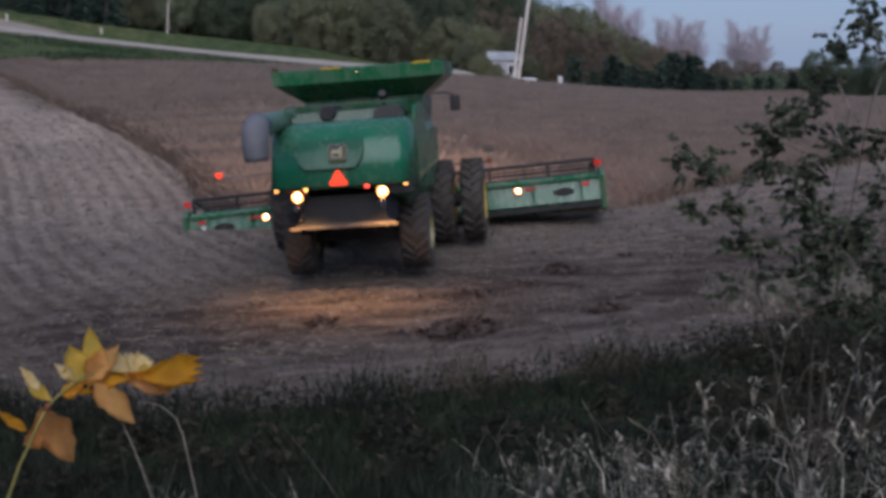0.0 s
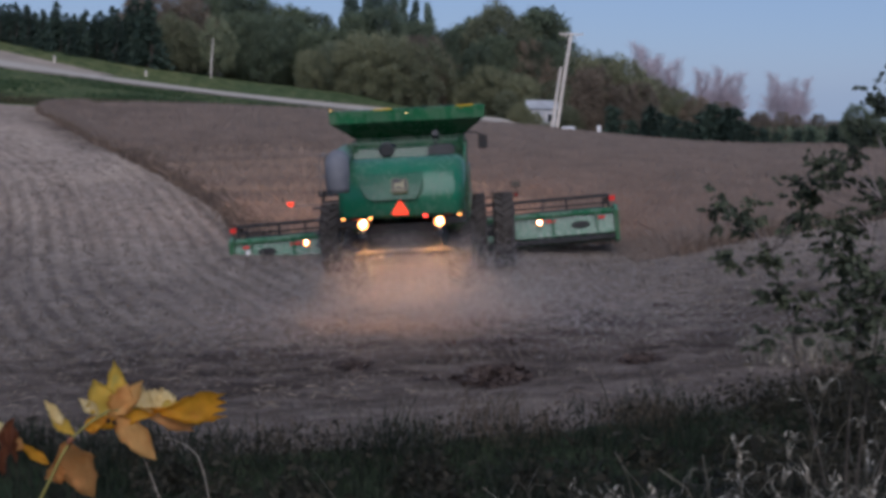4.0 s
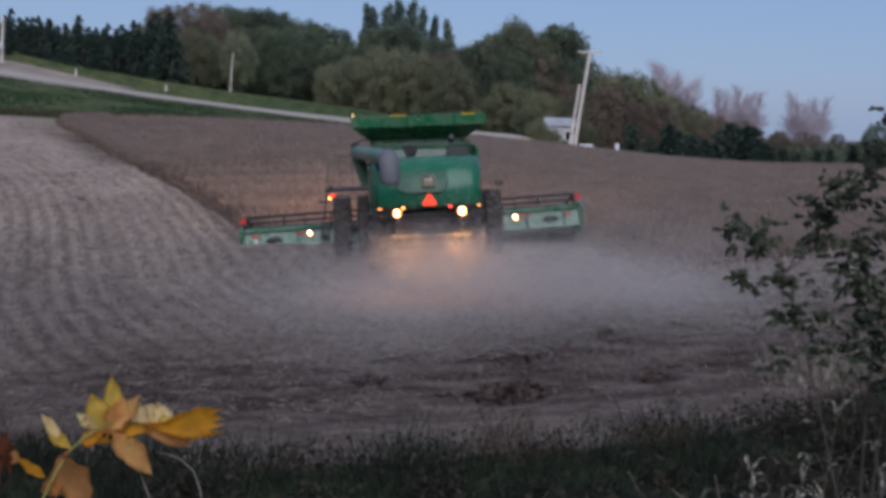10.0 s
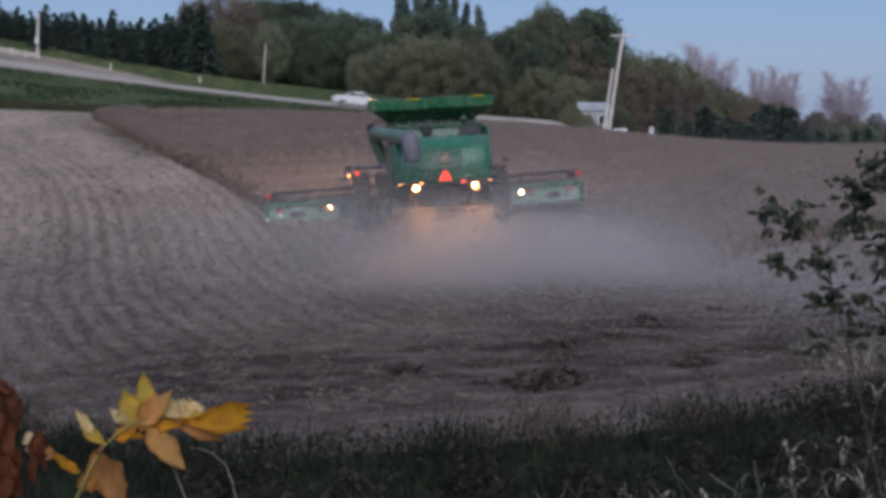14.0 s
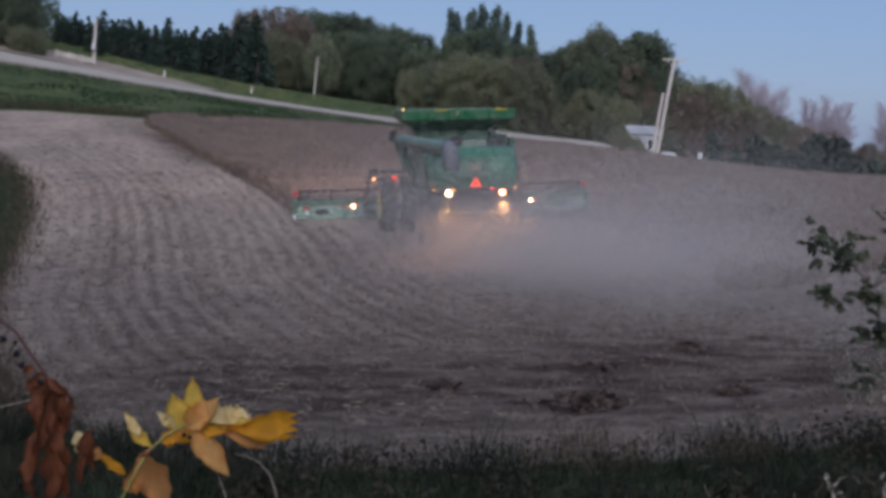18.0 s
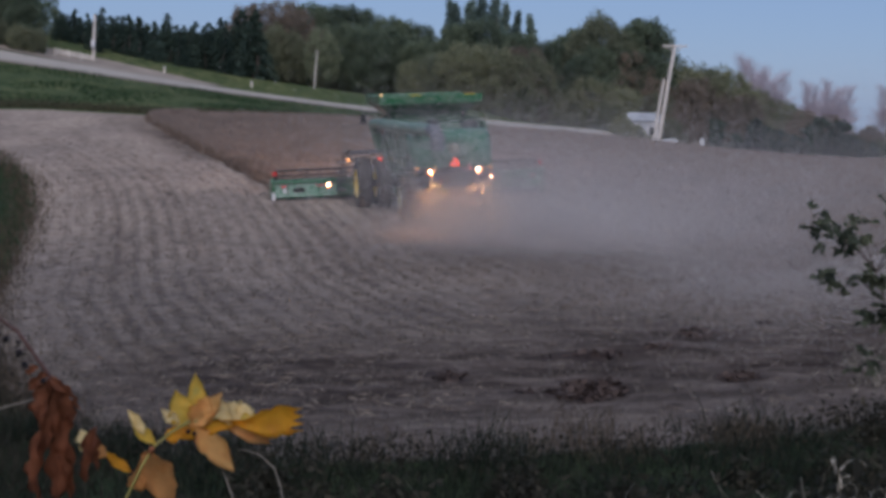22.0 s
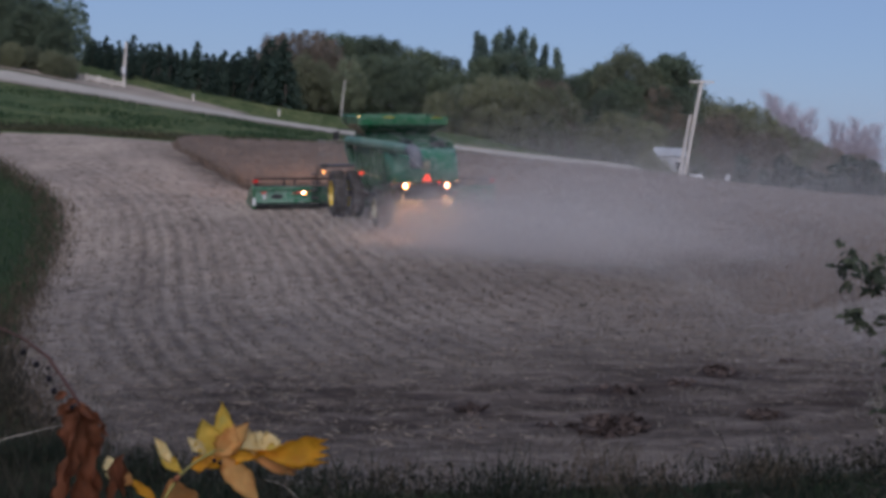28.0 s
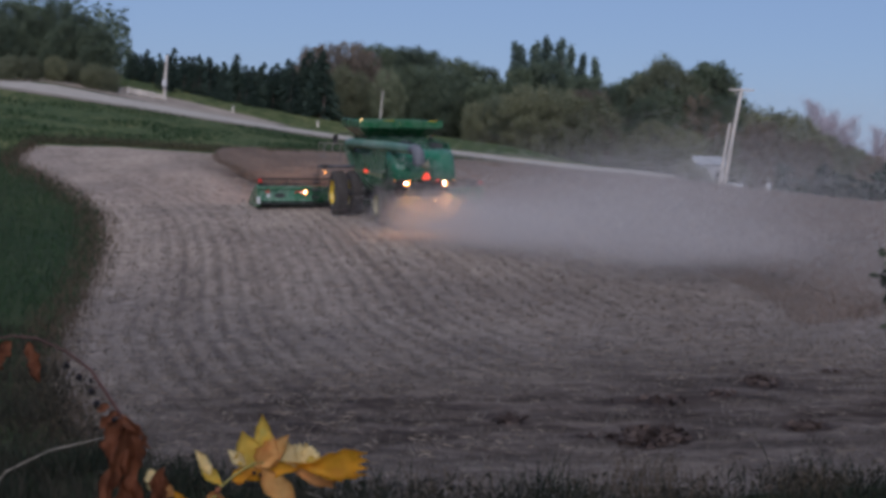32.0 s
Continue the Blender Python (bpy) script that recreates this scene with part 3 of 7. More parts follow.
def build_combine():
    c = thing("combine_harvester", "green combine harvester with lit rear work lights, dusty yellow-rimmed dual tyres", "combine harvester")
    # hull: side panels, open engine deck
    bm = bmesh.new()
    ring = lambda y, w, z0, z1, k: [(-w * 0.82, y, z0), (w * 0.82, y, z0), (w, y, z0 + 0.35), (w, y, z1 - 0.3), (w * k, y, z1), (-w * k, y, z1), (-w, y, z1 - 0.3), (-w, y, z0 + 0.35)]
    loft(bm, [ring(0.5, 1.36, 1.25, 3.0, 0.93), ring(-1.2, 1.42, 1.15, 2.95, 0.93), ring(-3.4, 1.42, 1.25, 2.86, 0.92), ring(-4.75, 1.38, 1.55, 2.8, 0.9)])
    bmesh.ops.bevel(bm, geom=[e for e in bm.edges if e.calc_face_angle(0) > 0.5], offset=0.05, segments=2, affect="EDGES")
    body = part("body", bm, MAT["green"], c)
    for s in (-1, 1):
        for k, (y0, y1, z0, z1) in enumerate(((-4.6, -3.35, 1.85, 2.72), (-3.3, -1.75, 1.75, 2.75), (-1.7, 0.35, 1.75, 2.75))):
            bm = bmesh.new()
            block(bm, s * 1.425 - 0.02, s * 1.425 + 0.02, y0, y1, z0, z1, bevel=0.015)
            part("side_panel", bm, MAT["green"], body)
        bm = bmesh.new()
        block(bm, s * 1.45 - 0.012, s * 1.45 + 0.012, -4.5, 0.2, 1.93, 2.0)
        part("stripe", bm, MAT["tan_stripe"], body, "faded side stripe")
    # rear hood
    bm = bmesh.new()
    hood = lambda y, w, z0, z1, r: [(-w, y, z0), (w, y, z0), (w, y, z1 - r), (w - r * 0.35, y, z1 - r * 0.3), (w - r, y, z1), (-w + r, y, z1), (-w + r * 0.35, y, z1 - r * 0.3), (-w, y, z1 - r)]
    loft(bm, [hood(-4.4, 1.42, 1.66, 3.14, 0.16), hood(-5.15, 1.40, 1.80, 3.13, 0.17), hood(-5.5, 1.36, 1.88, 3.06, 0.2), hood(-5.68, 1.29, 1.92, 2.95, 0.22), hood(-5.76, 1.16, 1.96, 2.80, 0.24)])
    bmesh.ops.bevel(bm, geom=[e for e in bm.edges if e.calc_face_angle(0) > 0.35], offset=0.04, segments=2, affect="EDGES")
    for v in bm.verts:
        v.co.y += (0.12 * max(0.0, v.co.z - 2.0) + 0.48 * max(0.0, v.co.z - 2.3)) * min(1.0, max(0.0, (-4.5 - v.co.y) / 1.1))
    hood_ob = part("rear_hood", bm, MAT["hood"], c, "glossy green rear hood", smooth_faces=True)
    # raised centre panel of the hood and its side seams
    bm = bmesh.new()
    rows = []
    for z, w in ((2.28, 0.62), (2.42, 0.78), (2.6, 0.86), (2.8, 0.88), (2.96, 0.86), (3.08, 0.8)):
        y = -5.755 + 0.12 * (z - 2.0) + 0.48 * max(0.0, z - 2.3) + max(0.0, z - 2.75) * 0.55 + max(0.0, z - 2.95) * 1.2
        rows.append((z, w, y - 0.035))
    loft(bm, [[(-w - 0.03, y + 0.09, z), (-w, y, z), (w * 0.55, y, z), (w * 0.62, y + 0.09, z)] for z, w, y in rows], closed=False)
    bmesh.ops.solidify(bm, geom=bm.faces[:], thickness=-0.03)
    part("centre_panel", bm, MAT["hood"], hood_ob, "raised glossy centre panel")
    for s in (-1, 1):
        bm = bmesh.new()
        loft(bm, [[(s * 1.36, -4.75, 2.7), (s * 1.42, -4.75, 2.7), (s * 1.42, -4.75, 3.06), (s * 1.37, -4.75, 3.06)],
                  [(s * 1.36, -4.3, 2.7), (s * 1.43, -4.3, 2.7), (s * 1.43, -4.3, 3.34), (s * 1.38, -4.3, 3.34)],
                  [(s * 1.36, -2.4, 2.7), (s * 1.43, -2.4, 2.7), (s * 1.43, -2.4, 3.38), (s * 1.38, -2.4, 3.38)]])
        part("upper_side_panel", bm, MAT["green"], body)
    bm = bmesh.new()
    block(bm, -1.2, 1.2, -4.4, -2.5, 2.9, 3.32, bevel=0.08, top=(0.9, 0.9))
    deck = part("engine_deck", bm, MAT["green_dark"], c, "deep green engine deck behind the hood")
    bm = bmesh.new()
    drum(bm, (-0.35, -4.05, 3.3), (0, 1, 0), [(-0.35, 0.13), (-0.3, 0.17), (0.5, 0.17), (0.55, 0.13)], 16)
    part("air_intake", bm, MAT["black"], deck)
    bm = bmesh.new()
    block(bm, 0.55, 1.2, -4.42, -3.6, 3.1, 3.36, bevel=0.05, top=(0.85, 0.9))
    part("radiator_screen", bm, MAT["black"], deck, "dark screened opening beside the hood")
    bm = bmesh.new()
    tube(bm, [(0.75, -3.9, 3.2), (0.75, -3.9, 3.5), (0.75, -4.1, 3.62)], 0.075, 12)
    part("exhaust", bm, MAT["black"], deck)
    bm = bmesh.new()
    for s in (-1, 1):
        tube(bm, [(s * 1.2, -4.3, 3.05), (s * 1.2, -4.3, 3.45), (s * 1.2, -2.7, 3.45)], 0.02, 6)
    tube(bm, [(-1.2, -4.3, 3.45), (1.2, -4.3, 3.45)], 0.02, 6)
    part("deck_rail", bm, MAT["green_dark"], deck)
    bm = bmesh.new()
    block(bm, -1.34, 1.34, -2.75, -2.4, 3.12, 3.45, bevel=0.04)
    part("deck_panel", bm, MAT["green_dark"], deck)
    # grain tank with flared extensions
    bm = bmesh.new()
    block(bm, -1.34, 1.34, -1.6, 0.55, 2.9, 3.56, bevel=0.05, top=(1.0, 0.98))
    tank = part("grain_tank", bm, MAT["green_dark"], c)
    quad = lambda w, y0, y1, z: [(-w, y0, z), (w, y0, z), (w, y1, z), (-w, y1, z)]
    bm = bmesh.new()
    loft(bm, [quad(1.3, -1.45, 0.45, 3.48), quad(1.84, -2.2, 0.85, 3.9), quad(1.87, -2.225, 0.88, 3.92), quad(1.89, -2.24, 0.9, 4.22), quad(1.85, -2.2, 0.86, 4.23),
              quad(1.82, -2.16, 0.82, 3.96), quad(1.26, -1.4, 0.42, 3.55)], cap=False)
    flare = part("tank_extension", bm, MAT["green"], c)
    bm = bmesh.new()
    block(bm, -1.2, 1.2, -1.35, 0.38, 3.6, 3.84, top=(0.35, 0.35))
    part("grain_heap", bm, MAT["grain"], c, "heap of pale soybeans")
    # small gold lights of the rim, given as yellow painted strips
    for x0, x1 in ((-0.8, -0.35), (1.2, 1.6)):
        plate("tank_badge", flare, x0, x1, -2.235, 4.2, 4.235, MAT["yellow"], "yellow painted strip standing for a small gold light on the tank rim", 0.02)
    lens("tank_lamp", flare, -1.8, -2.19, 4.26, 0.04, MAT["tank_light"], (-0.8, -1, 0.1))
    lens("tank_lamp", flare, 0.0, -2.26, 4.1, 0.013, MAT["tank_light"], (0, -1, 0))
    # unloading auger folded along the left side
    bm = bmesh.new()
    tube(bm, [(-1.45, 0.35, 2.2), (-1.68, 0.3, 2.9), (-1.74, 0.05, 3.15), (-1.70, -0.5, 3.2), (-1.36, -4.0, 3.21), (-1.06, -7.2, 3.22)], 0.20, 18)
    auger = part("unloading_auger", bm, MAT["dusty_green"], c, "folded green auger tube")
    bm = bmesh.new()
    path = [(-7.15, 3.22, 0, 0.2), (-7.4, 3.23, 4, 0.215), (-7.6, 3.2, 22, 0.23), (-7.76, 3.12, 48, 0.24), (-7.84, 2.99, 74, 0.24), (-7.87, 2.86, 86, 0.23), (-7.87, 2.72, 90, 0.22), (-7.87, 2.62, 90, 0.21)]
    rings = []
    for y, z, droop, r in path:
        d = radians(droop)
        rings.append([(-1.06 + 0.04 * min(1, droop / 60) + r * math.cos(a), y - r * math.sin(a) * math.sin(d), z + r * math.sin(a) * math.cos(d)) for a in (2 * math.pi * i / 20 for i in range(20))])
    loft(bm, rings)
    part("spout", bm, MAT["grey_rubber"], auger, "drooping grey rubber spout", smooth_faces=True)
    bm = bmesh.new()
    tube(bm, [(-1.25, -4.6, 2.7), (-1.3, -4.6, 2.98)], 0.05, 8)
    block(bm, -1.5, -1.05, -4.65, -4.55, 2.95, 3.01, bevel=0.01)
    part("auger_rest", bm, MAT["black"], auger)
    # lamps, triangle and badge on the rear
    for s in (-1, 1):
        lens("work_light", c, s * 0.82, -5.66, 1.79, 0.086, MAT["lamp"], (0, -1, -0.22), bowl=True)
        # added emitter, its lens out of view, gives the work light's beam
        bm = bmesh.new()
        drum(bm, (s * 0.82, -6.0, 1.58), (0, 0.04, -1), [(-0.06, 0.03), (-0.04, 0.08), (0.05, 0.1), (0.048, 0.09), (-0.01, 0.06)], 16)
        hidden_beam = part("flood_light", bm, MAT["black"], c, "added lamp with unseen lens that throws the work light's beam down")
        part("lens", drum(bmesh.new(), (s * 0.82, -6.0, 1.58), (0, 0.04, -1), [(-0.006, 0.058), (-0.004, 0.05)], 16), MAT["hidden_beam"], hidden_beam)
        lens("marker_light", c, s * 1.25, -5.58, 1.93, 0.055, MAT["amber"])
        bm = bmesh.new()
        block(bm, s * 1.02 - 0.36, s * 1.02 + 0.36, -5.58, -5.4, 1.70, 1.98, bevel=0.03)
        part("lamp_bracket", bm, MAT["black"], c)
        part("flood_bracket", block(bmesh.new(), s * 0.82 - 0.03, s * 0.82 + 0.03, -6.0, -5.55, 1.62, 1.66), MAT["black"], c)
        plate("rear_reflector", c, s * 1.0 - 0.09, s * 1.0 + 0.09, -5.59, 1.885, 1.945, MAT["reflector"])
    lens("tail_light", c, 0.52, -5.66, 1.92, 0.05, MAT["red_light"])
    lens("marker_light", c, -0.66, -5.66, 1.9, 0.035, MAT["amber"])
    bm = bmesh.new()
    tri = [(-0.15, 0.02), (0.15, 0.02), (0.18, 0.06), (0.025, 0.31), (-0.025, 0.31), (-0.18, 0.06)]
    loft(bm, [[(x - 0.0, -5.78, 1.93 + z) for x, z in tri], [(x, -5.8, 1.93 + z) for x, z in tri]])
    part("warning_triangle", bm, MAT["triangle"], c, "orange-red slow vehicle triangle")
    bm = bmesh.new()
    # shield-shaped badge with a gold rim and a plain gold mark
    m = Matrix.Translation((0, -5.66, 2.56)) @ Matrix.Rotation(-0.52, 4, "X")
    shield = lambda k, y: [(x * k, y, z * k) for x, z in ((-0.17, -0.13), (-0.13, -0.17), (0.13, -0.17), (0.17, -0.13), (0.17, 0.14), (0.14, 0.17), (-0.14, 0.17), (-0.17, 0.14))]
    loft(bm, [shield(1.03, 0.06), shield(1.03, -0.012), shield(0.98, -0.02)])
    bm.transform(m)
    badge = part("badge", bm, MAT["tan_stripe"], c, "dark shield badge with gold rim")
    bm = bmesh.new()
    loft(bm, [shield(0.97, 0.0), shield(0.95, -0.026)])
    bm.transform(m)
    part("badge_face", bm, MAT["black"], badge)
    bm = bmesh.new()
    for x0, x1, z0, z1 in ((-0.12, 0.12, -0.125, -0.095), (-0.10, 0.08, -0.02, 0.05), (-0.11, -0.06, -0.06, 0.03), (0.03, 0.11, -0.06, -0.01), (0.05, 0.10, 0.03, 0.11)):
        block(bm, x0, x1, -0.04, -0.026, z0, z1, m=m)
    part("badge_mark", bm, MAT["tan_stripe"], badge, "plain pale gold mark")
    # red clearance lamp on an arm at the left rear
    bm = bmesh.new()
    tube(bm, [(-1.38, -4.7, 2.2), (-2.3, -5.2, 2.2), (-2.42, -5.25, 2.22)], 0.018, 6)
    arm = part("clearance_arm", bm, MAT["rail"], c)
    bm = bmesh.new()
    loft(bm, [[(-2.42 + x, y, 2.25 + z) for x, z in ((-0.085, 0.05), (-0.04, -0.05), (0.04, -0.05), (0.085, 0.05))] for y in (-5.32, -5.26)])
    part("clearance_lamp", bm, MAT["triangle"], arm, "red clearance lamp on an arm")
    # straw chopper and tailboard
    bm = bmesh.new()
    loft(bm, [[(-0.95, -4.5, 1.75), (0.95, -4.5, 1.75), (0.95, -4.5, 1.15), (-0.95, -4.5, 1.15)], [(-0.8, -5.35, 1.72), (0.8, -5.35, 1.72), (0.8, -5.35, 1.05), (-0.8, -5.35, 1.05)]])
    part("straw_chopper", bm, MAT["black"], c, "dark dusty straw chopper")
    bm = bmesh.new()
    loft(bm, [[(-0.85, -5.25, 1.2), (0.85, -5.25, 1.2), (0.85, -5.25, 1.16), (-0.85, -5.25, 1.16)], [(-1.06, -5.66, 1.15), (1.06, -5.66, 1.15), (1.06, -5.66, 1.125), (-1.06, -5.66, 1.125)]])
    board = part("tailboard", bm, MAT["tan"], c, "straw-dusted spreader tailboard")
    for k in range(7):
        x = -0.9 + 0.3 * k
        bm = bmesh.new()
        loft(bm, [[(x * 0.8 - 0.012, -4.9, 1.1), (x * 0.8 + 0.012, -4.9, 1.1), (x * 0.8 + 0.012, -4.9, 0.95), (x * 0.8 - 0.012, -4.9, 0.95)],
                  [(x - 0.012, -5.3, 1.1), (x + 0.012, -5.3, 1.1), (x + 0.012, -5.3, 0.98), (x - 0.012, -5.3, 0.98)]])
        part("spreader_vane", bm, MAT["black"], board)
    for s in (-1, 1):
        bm = bmesh.new()
        tube(bm, [(s * 0.74, -5.5, 1.7), (s * 0.86, -5.6, 1.15)], 0.014, 6)
        part("tailboard_strut", bm, MAT["black"], board)
    # running gear
    bm = bmesh.new()
    block(bm, -1.2, 1.2, -3.75, -3.45, 0.62, 0.86, bevel=0.04)
    block(bm, -0.25, 0.25, -3.85, -3.35, 0.8, 1.35, bevel=0.04)
    part("rear_axle", bm, MAT["black"], c)
    bm = bmesh.new()
    tube(bm, [(-2.3, 0, 0.94), (2.3, 0, 0.94)], 0.16, 14)
    block(bm, -0.95, 0.95, -0.35, 0.35, 0.7, 1.4, bevel=0.06)
    part("front_axle", bm, MAT["black"], c)
    wheels = []
    for s in (-1, 1):
        # rear rims take a duller paint for dust and the shade under the hull
        wheels.append((wheel("rear_wheel", c, s * 1.2, -3.6, 0.76, 0.62, s, "dusty rear wheel, yellow rim dulled for dust and shade", "tan_stripe"), 0.76))
        wheels.append((wheel("inner_front_wheel", c, s * 1.52, 0, 0.98, 0.54, s, "large inner dual wheel"), 0.98))
        wheels.append((wheel("outer_front_wheel", c, s * 2.24, 0, 0.98, 0.54, s, "large outer dual wheel with yellow rim"), 0.98))
    # cab
    bm = bmesh.new()
    block(bm, -0.95, 0.95, 0.75, 2.15, 1.75, 3.45, bevel=0.08, top=(1.02, 0.9))
    cab = part("cab", bm, MAT["glass"], c, "dark glazed cab")
    bm = bmesh.new()
    block(bm, -1.05, 1.05, 0.6, 2.35, 3.42, 3.66, bevel=0.1, top=(0.9, 0.9))
    part("cab_roof", bm, MAT["green"], cab)
    for x in (-0.75, -0.25, 0.25, 0.75):
        lens("roof_light", cab, x, 2.36, 3.52, 0.085, MAT["front_light"], (x * 0.5, 1, -0.22), "forward work light on the cab roof")
    for sx, y in product((-1, 1), (0.78, 2.1)):
        bm = bmesh.new()
        block(bm, sx * 0.94 - 0.05, sx * 0.94 + 0.05, y - 0.05, y + 0.05, 1.7, 3.5)
        part("cab_post", bm, MAT["black"], cab)
    for s in (-1, 1):
        bm = bmesh.new()
        tube(bm, [(s * 1.0, 2.2, 3.5), (s * 1.55, 2.5, 3.5), (s * 1.75, 2.5, 3.42)], 0.025, 6)
        arm = part("mirror_arm", bm, MAT["black"], cab)
        bm = bmesh.new()
        block(bm, s * 1.78 - 0.13, s * 1.78 + 0.13, 2.44, 2.52, 3.02, 3.42, bevel=0.03)
        part("mirror", bm, MAT["black"], arm, "black cab mirror")
    # platform, ladder and rails on the left
    bm = bmesh.new()
    block(bm, -2.7, -1.0, 0.95, 2.1, 1.98, 2.04, bevel=0.01)
    deck2 = part("platform", bm, MAT["black"], c)
    for x in (-2.66, -2.3, -1.9):
        bm = bmesh.new()
        tube(bm, [(x, 0.98, 2.0), (x, 0.98, 2.9), (x + 0.04, 0.98, 3.06), (x + 0.16, 0.98, 3.1)], 0.024, 8)
        part("rail_post", bm, MAT["rail"], deck2)
    bm = bmesh.new()
    tube(bm, [(-2.66, 2.05, 2.0), (-2.66, 2.05, 3.0), (-2.66, 1.9, 3.1), (-2.66, 1.15, 3.1), (-2.6, 0.99, 3.1), (-1.9, 0.98, 3.1), (-1.5, 0.98, 3.08)], 0.024, 8)
    tube(bm, [(-2.66, 2.05, 2.5), (-2.66, 0.98, 2.5), (-1.9, 0.98, 2.5)], 0.02, 8)
    part("hand_rail", bm, MAT["rail"], deck2)
    bm = bmesh.new()
    for z in (0.55, 0.9, 1.25, 1.6):
        block(bm, -3.0, -2.7, 1.55, 2.05, z, z + 0.04)
    for y in (1.55, 2.05):
        tube(bm, [(-2.95, y, 0.5), (-2.7, y, 2.0)], 0.02, 6)
    part("ladder", bm, MAT["black"], deck2)
    for s in (-1, 1):
        bm = bmesh.new()
        tube(bm, [(s * 1.3, 1.05, 1.72), (s * 2.62, 1.05, 1.75), (s * 2.62, 1.05, 2.1)], 0.022, 6)
        arm = part("marker_arm", bm, MAT["black"], c)
        lens("marker_light", arm, s * 2.62, 1.0, 1.78, 0.045, MAT["amber"] if s < 0 else MAT["reflector"])
        plate("marker_board", arm, s * 2.62 - 0.12, s * 2.62 + 0.12, 1.02, 1.98, 2.14, MAT["black"] if s < 0 else MAT["tan"])
    bm = bmesh.new()
    block(bm, -0.62, 0.62, 0.4, 2.4, 0.75, 1.55, bevel=0.05, m=Matrix.Rotation(radians(-10), 4, "X") @ Matrix.Translation((0, 0, 0.0)))
    part("feeder_house", bm, MAT["green_dark"], c)
    return c, wheels


def build_header():
    """The wide flexible cutting platform, seen mostly from behind; it tilts a little on its carrier."""
    c = thing("harvester_header", "wide dusty green cutting header with reel, carried before the harvester", "header")
    h = HEADER_HALF
    bm = bmesh.new()
    prof = [(2.30, 0.30), (2.12, 0.40), (2.26, 0.98), (2.38, 1.06), (2.46, 1.0), (2.36, 0.9), (2.26, 0.5), (2.44, 0.36)]
    loft(bm, [[(x, y, z) for y, z in prof] for x in np.linspace(-h, h, 13)])
    back = part("header_back", bm, MAT["sheet"], c, "long dusty green header back sheet")
    bm = bmesh.new()
    loft(bm, [[(x, y, z) for y, z in ((2.2, 0.22), (2.2, 0.34), (3.55, 0.16), (3.7, 0.08), (3.5, 0.06), (2.4, 0.1))] for x in (-h, 0, h)])
    part("header_floor", bm, MAT["green_dark"], c)
    for x0, x1 in ((-h + 0.02, -0.7), (0.7, h - 0.02)):
        bm = bmesh.new()
        block(bm, x0, x1, 2.05, 2.2, 0.22, 0.34, bevel=0.02)
        part("bottom_beam", bm, MAT["black"], back, "black skid beam along the header foot")
        bm = bmesh.new()
        block(bm, x0, x1, 2.15, 2.21, 0.93, 1.0, bevel=0.015)
        part("top_lip", bm, MAT["green"], back)
    for k in range(9):
        x = -4.9 + k * 9.8 / 8
        if abs(x) > 0.8:
            bm = bmesh.new()
            block(bm, x - 0.03, x + 0.03, 2.1, 2.17, 0.36, 0.95, bevel=0.01)
            part("stiffener", bm, MAT["sheet"], back)
    bm = bmesh.new()
    tube(bm, [(-h + 0.1, 2.9, 0.62), (h - 0.1, 2.9, 0.62)], 0.22, 14)
    n = 70
    for k in range(n):
        a, x = k * 0.9, -h + 0.15 + (2 * h - 0.3) * k / n
        p = Vector((x, 2.9, 0.62))
        d = Vector((0, math.cos(a), math.sin(a)))
        block(bm, -0.1, 0.1, -0.16, 0.16, 0.2, 0.3, m=Matrix.Translation(p) @ Matrix.Rotation(a, 4, "X"))
    part("header_auger", bm, MAT["steel"], c)
    # reel
    reel = new("reel")
    reel.parent = c
    reel.matrix_local = pose(0, 3.35, 0.95)
    bm = bmesh.new()
    tube(bm, [(-h + 0.15, 0, 0), (h - 0.15, 0, 0)], 0.08, 10)
    part("reel_shaft", bm, MAT["black"], reel)
    for k in range(6):
        a = 2 * math.pi * k / 6 + 0.3
        y, z = 0.42 * math.cos(a), 0.42 * math.sin(a)
        bm = bmesh.new()
        tube(bm, [(-h + 0.15, y, z), (h - 0.15, y, z)], 0.02, 6)
        for i in range(70):
            x = -h + 0.2 + (2 * h - 0.4) * i / 69
            block(bm, x - 0.004, x + 0.004, y - 0.004, y + 0.004, z - 0.15, z)
        part("reel_bat", bm, MAT["black"], reel)
    for x in np.linspace(-h + 0.2, h - 0.2, 7):
        bm = bmesh.new()
        for k in range(6):
            a = 2 * math.pi * k / 6 + 0.3
            tube(bm, [(x, 0, 0), (x, 0.42 * math.cos(a), 0.42 * math.sin(a))], 0.02, 5)
        part("reel_spider", bm, MAT["black"], reel)
    # rear reel tube and arms standing above the sheet
    for s in (-1, 1):
        bm = bmesh.new()
        block(bm, s * 3.1 - 2.2, s * 3.1 + 2.2, 2.42, 2.52, 1.36, 1.45, bevel=0.02)
        part("reel_tube", bm, MAT["black"], c, "dark tube along the header top")
        bm = bmesh.new()
        block(bm, s * 3.1 - 2.15, s * 3.1 + 2.15, 2.44, 2.5, 1.17, 1.22, bevel=0.01)
        part("lower_tube", bm, MAT["black"], c)
        for x in (1.0, 2.6, 4.1, 5.28):
            bm = bmesh.new()
            block(bm, s * x - 0.035, s * x + 0.035, 2.4, 2.5, 1.0, 1.42, bevel=0.01)
            part("tube_bracket", bm, MAT["black"], c)
        bm = bmesh.new()
        tube(bm, [(s * 5.28, 2.45, 1.4), (s * 5.28, 3.35, 1.12)], 0.05, 6)
        part("reel_arm", bm, MAT["black"], c)
        # end shields
        bm = bmesh.new()
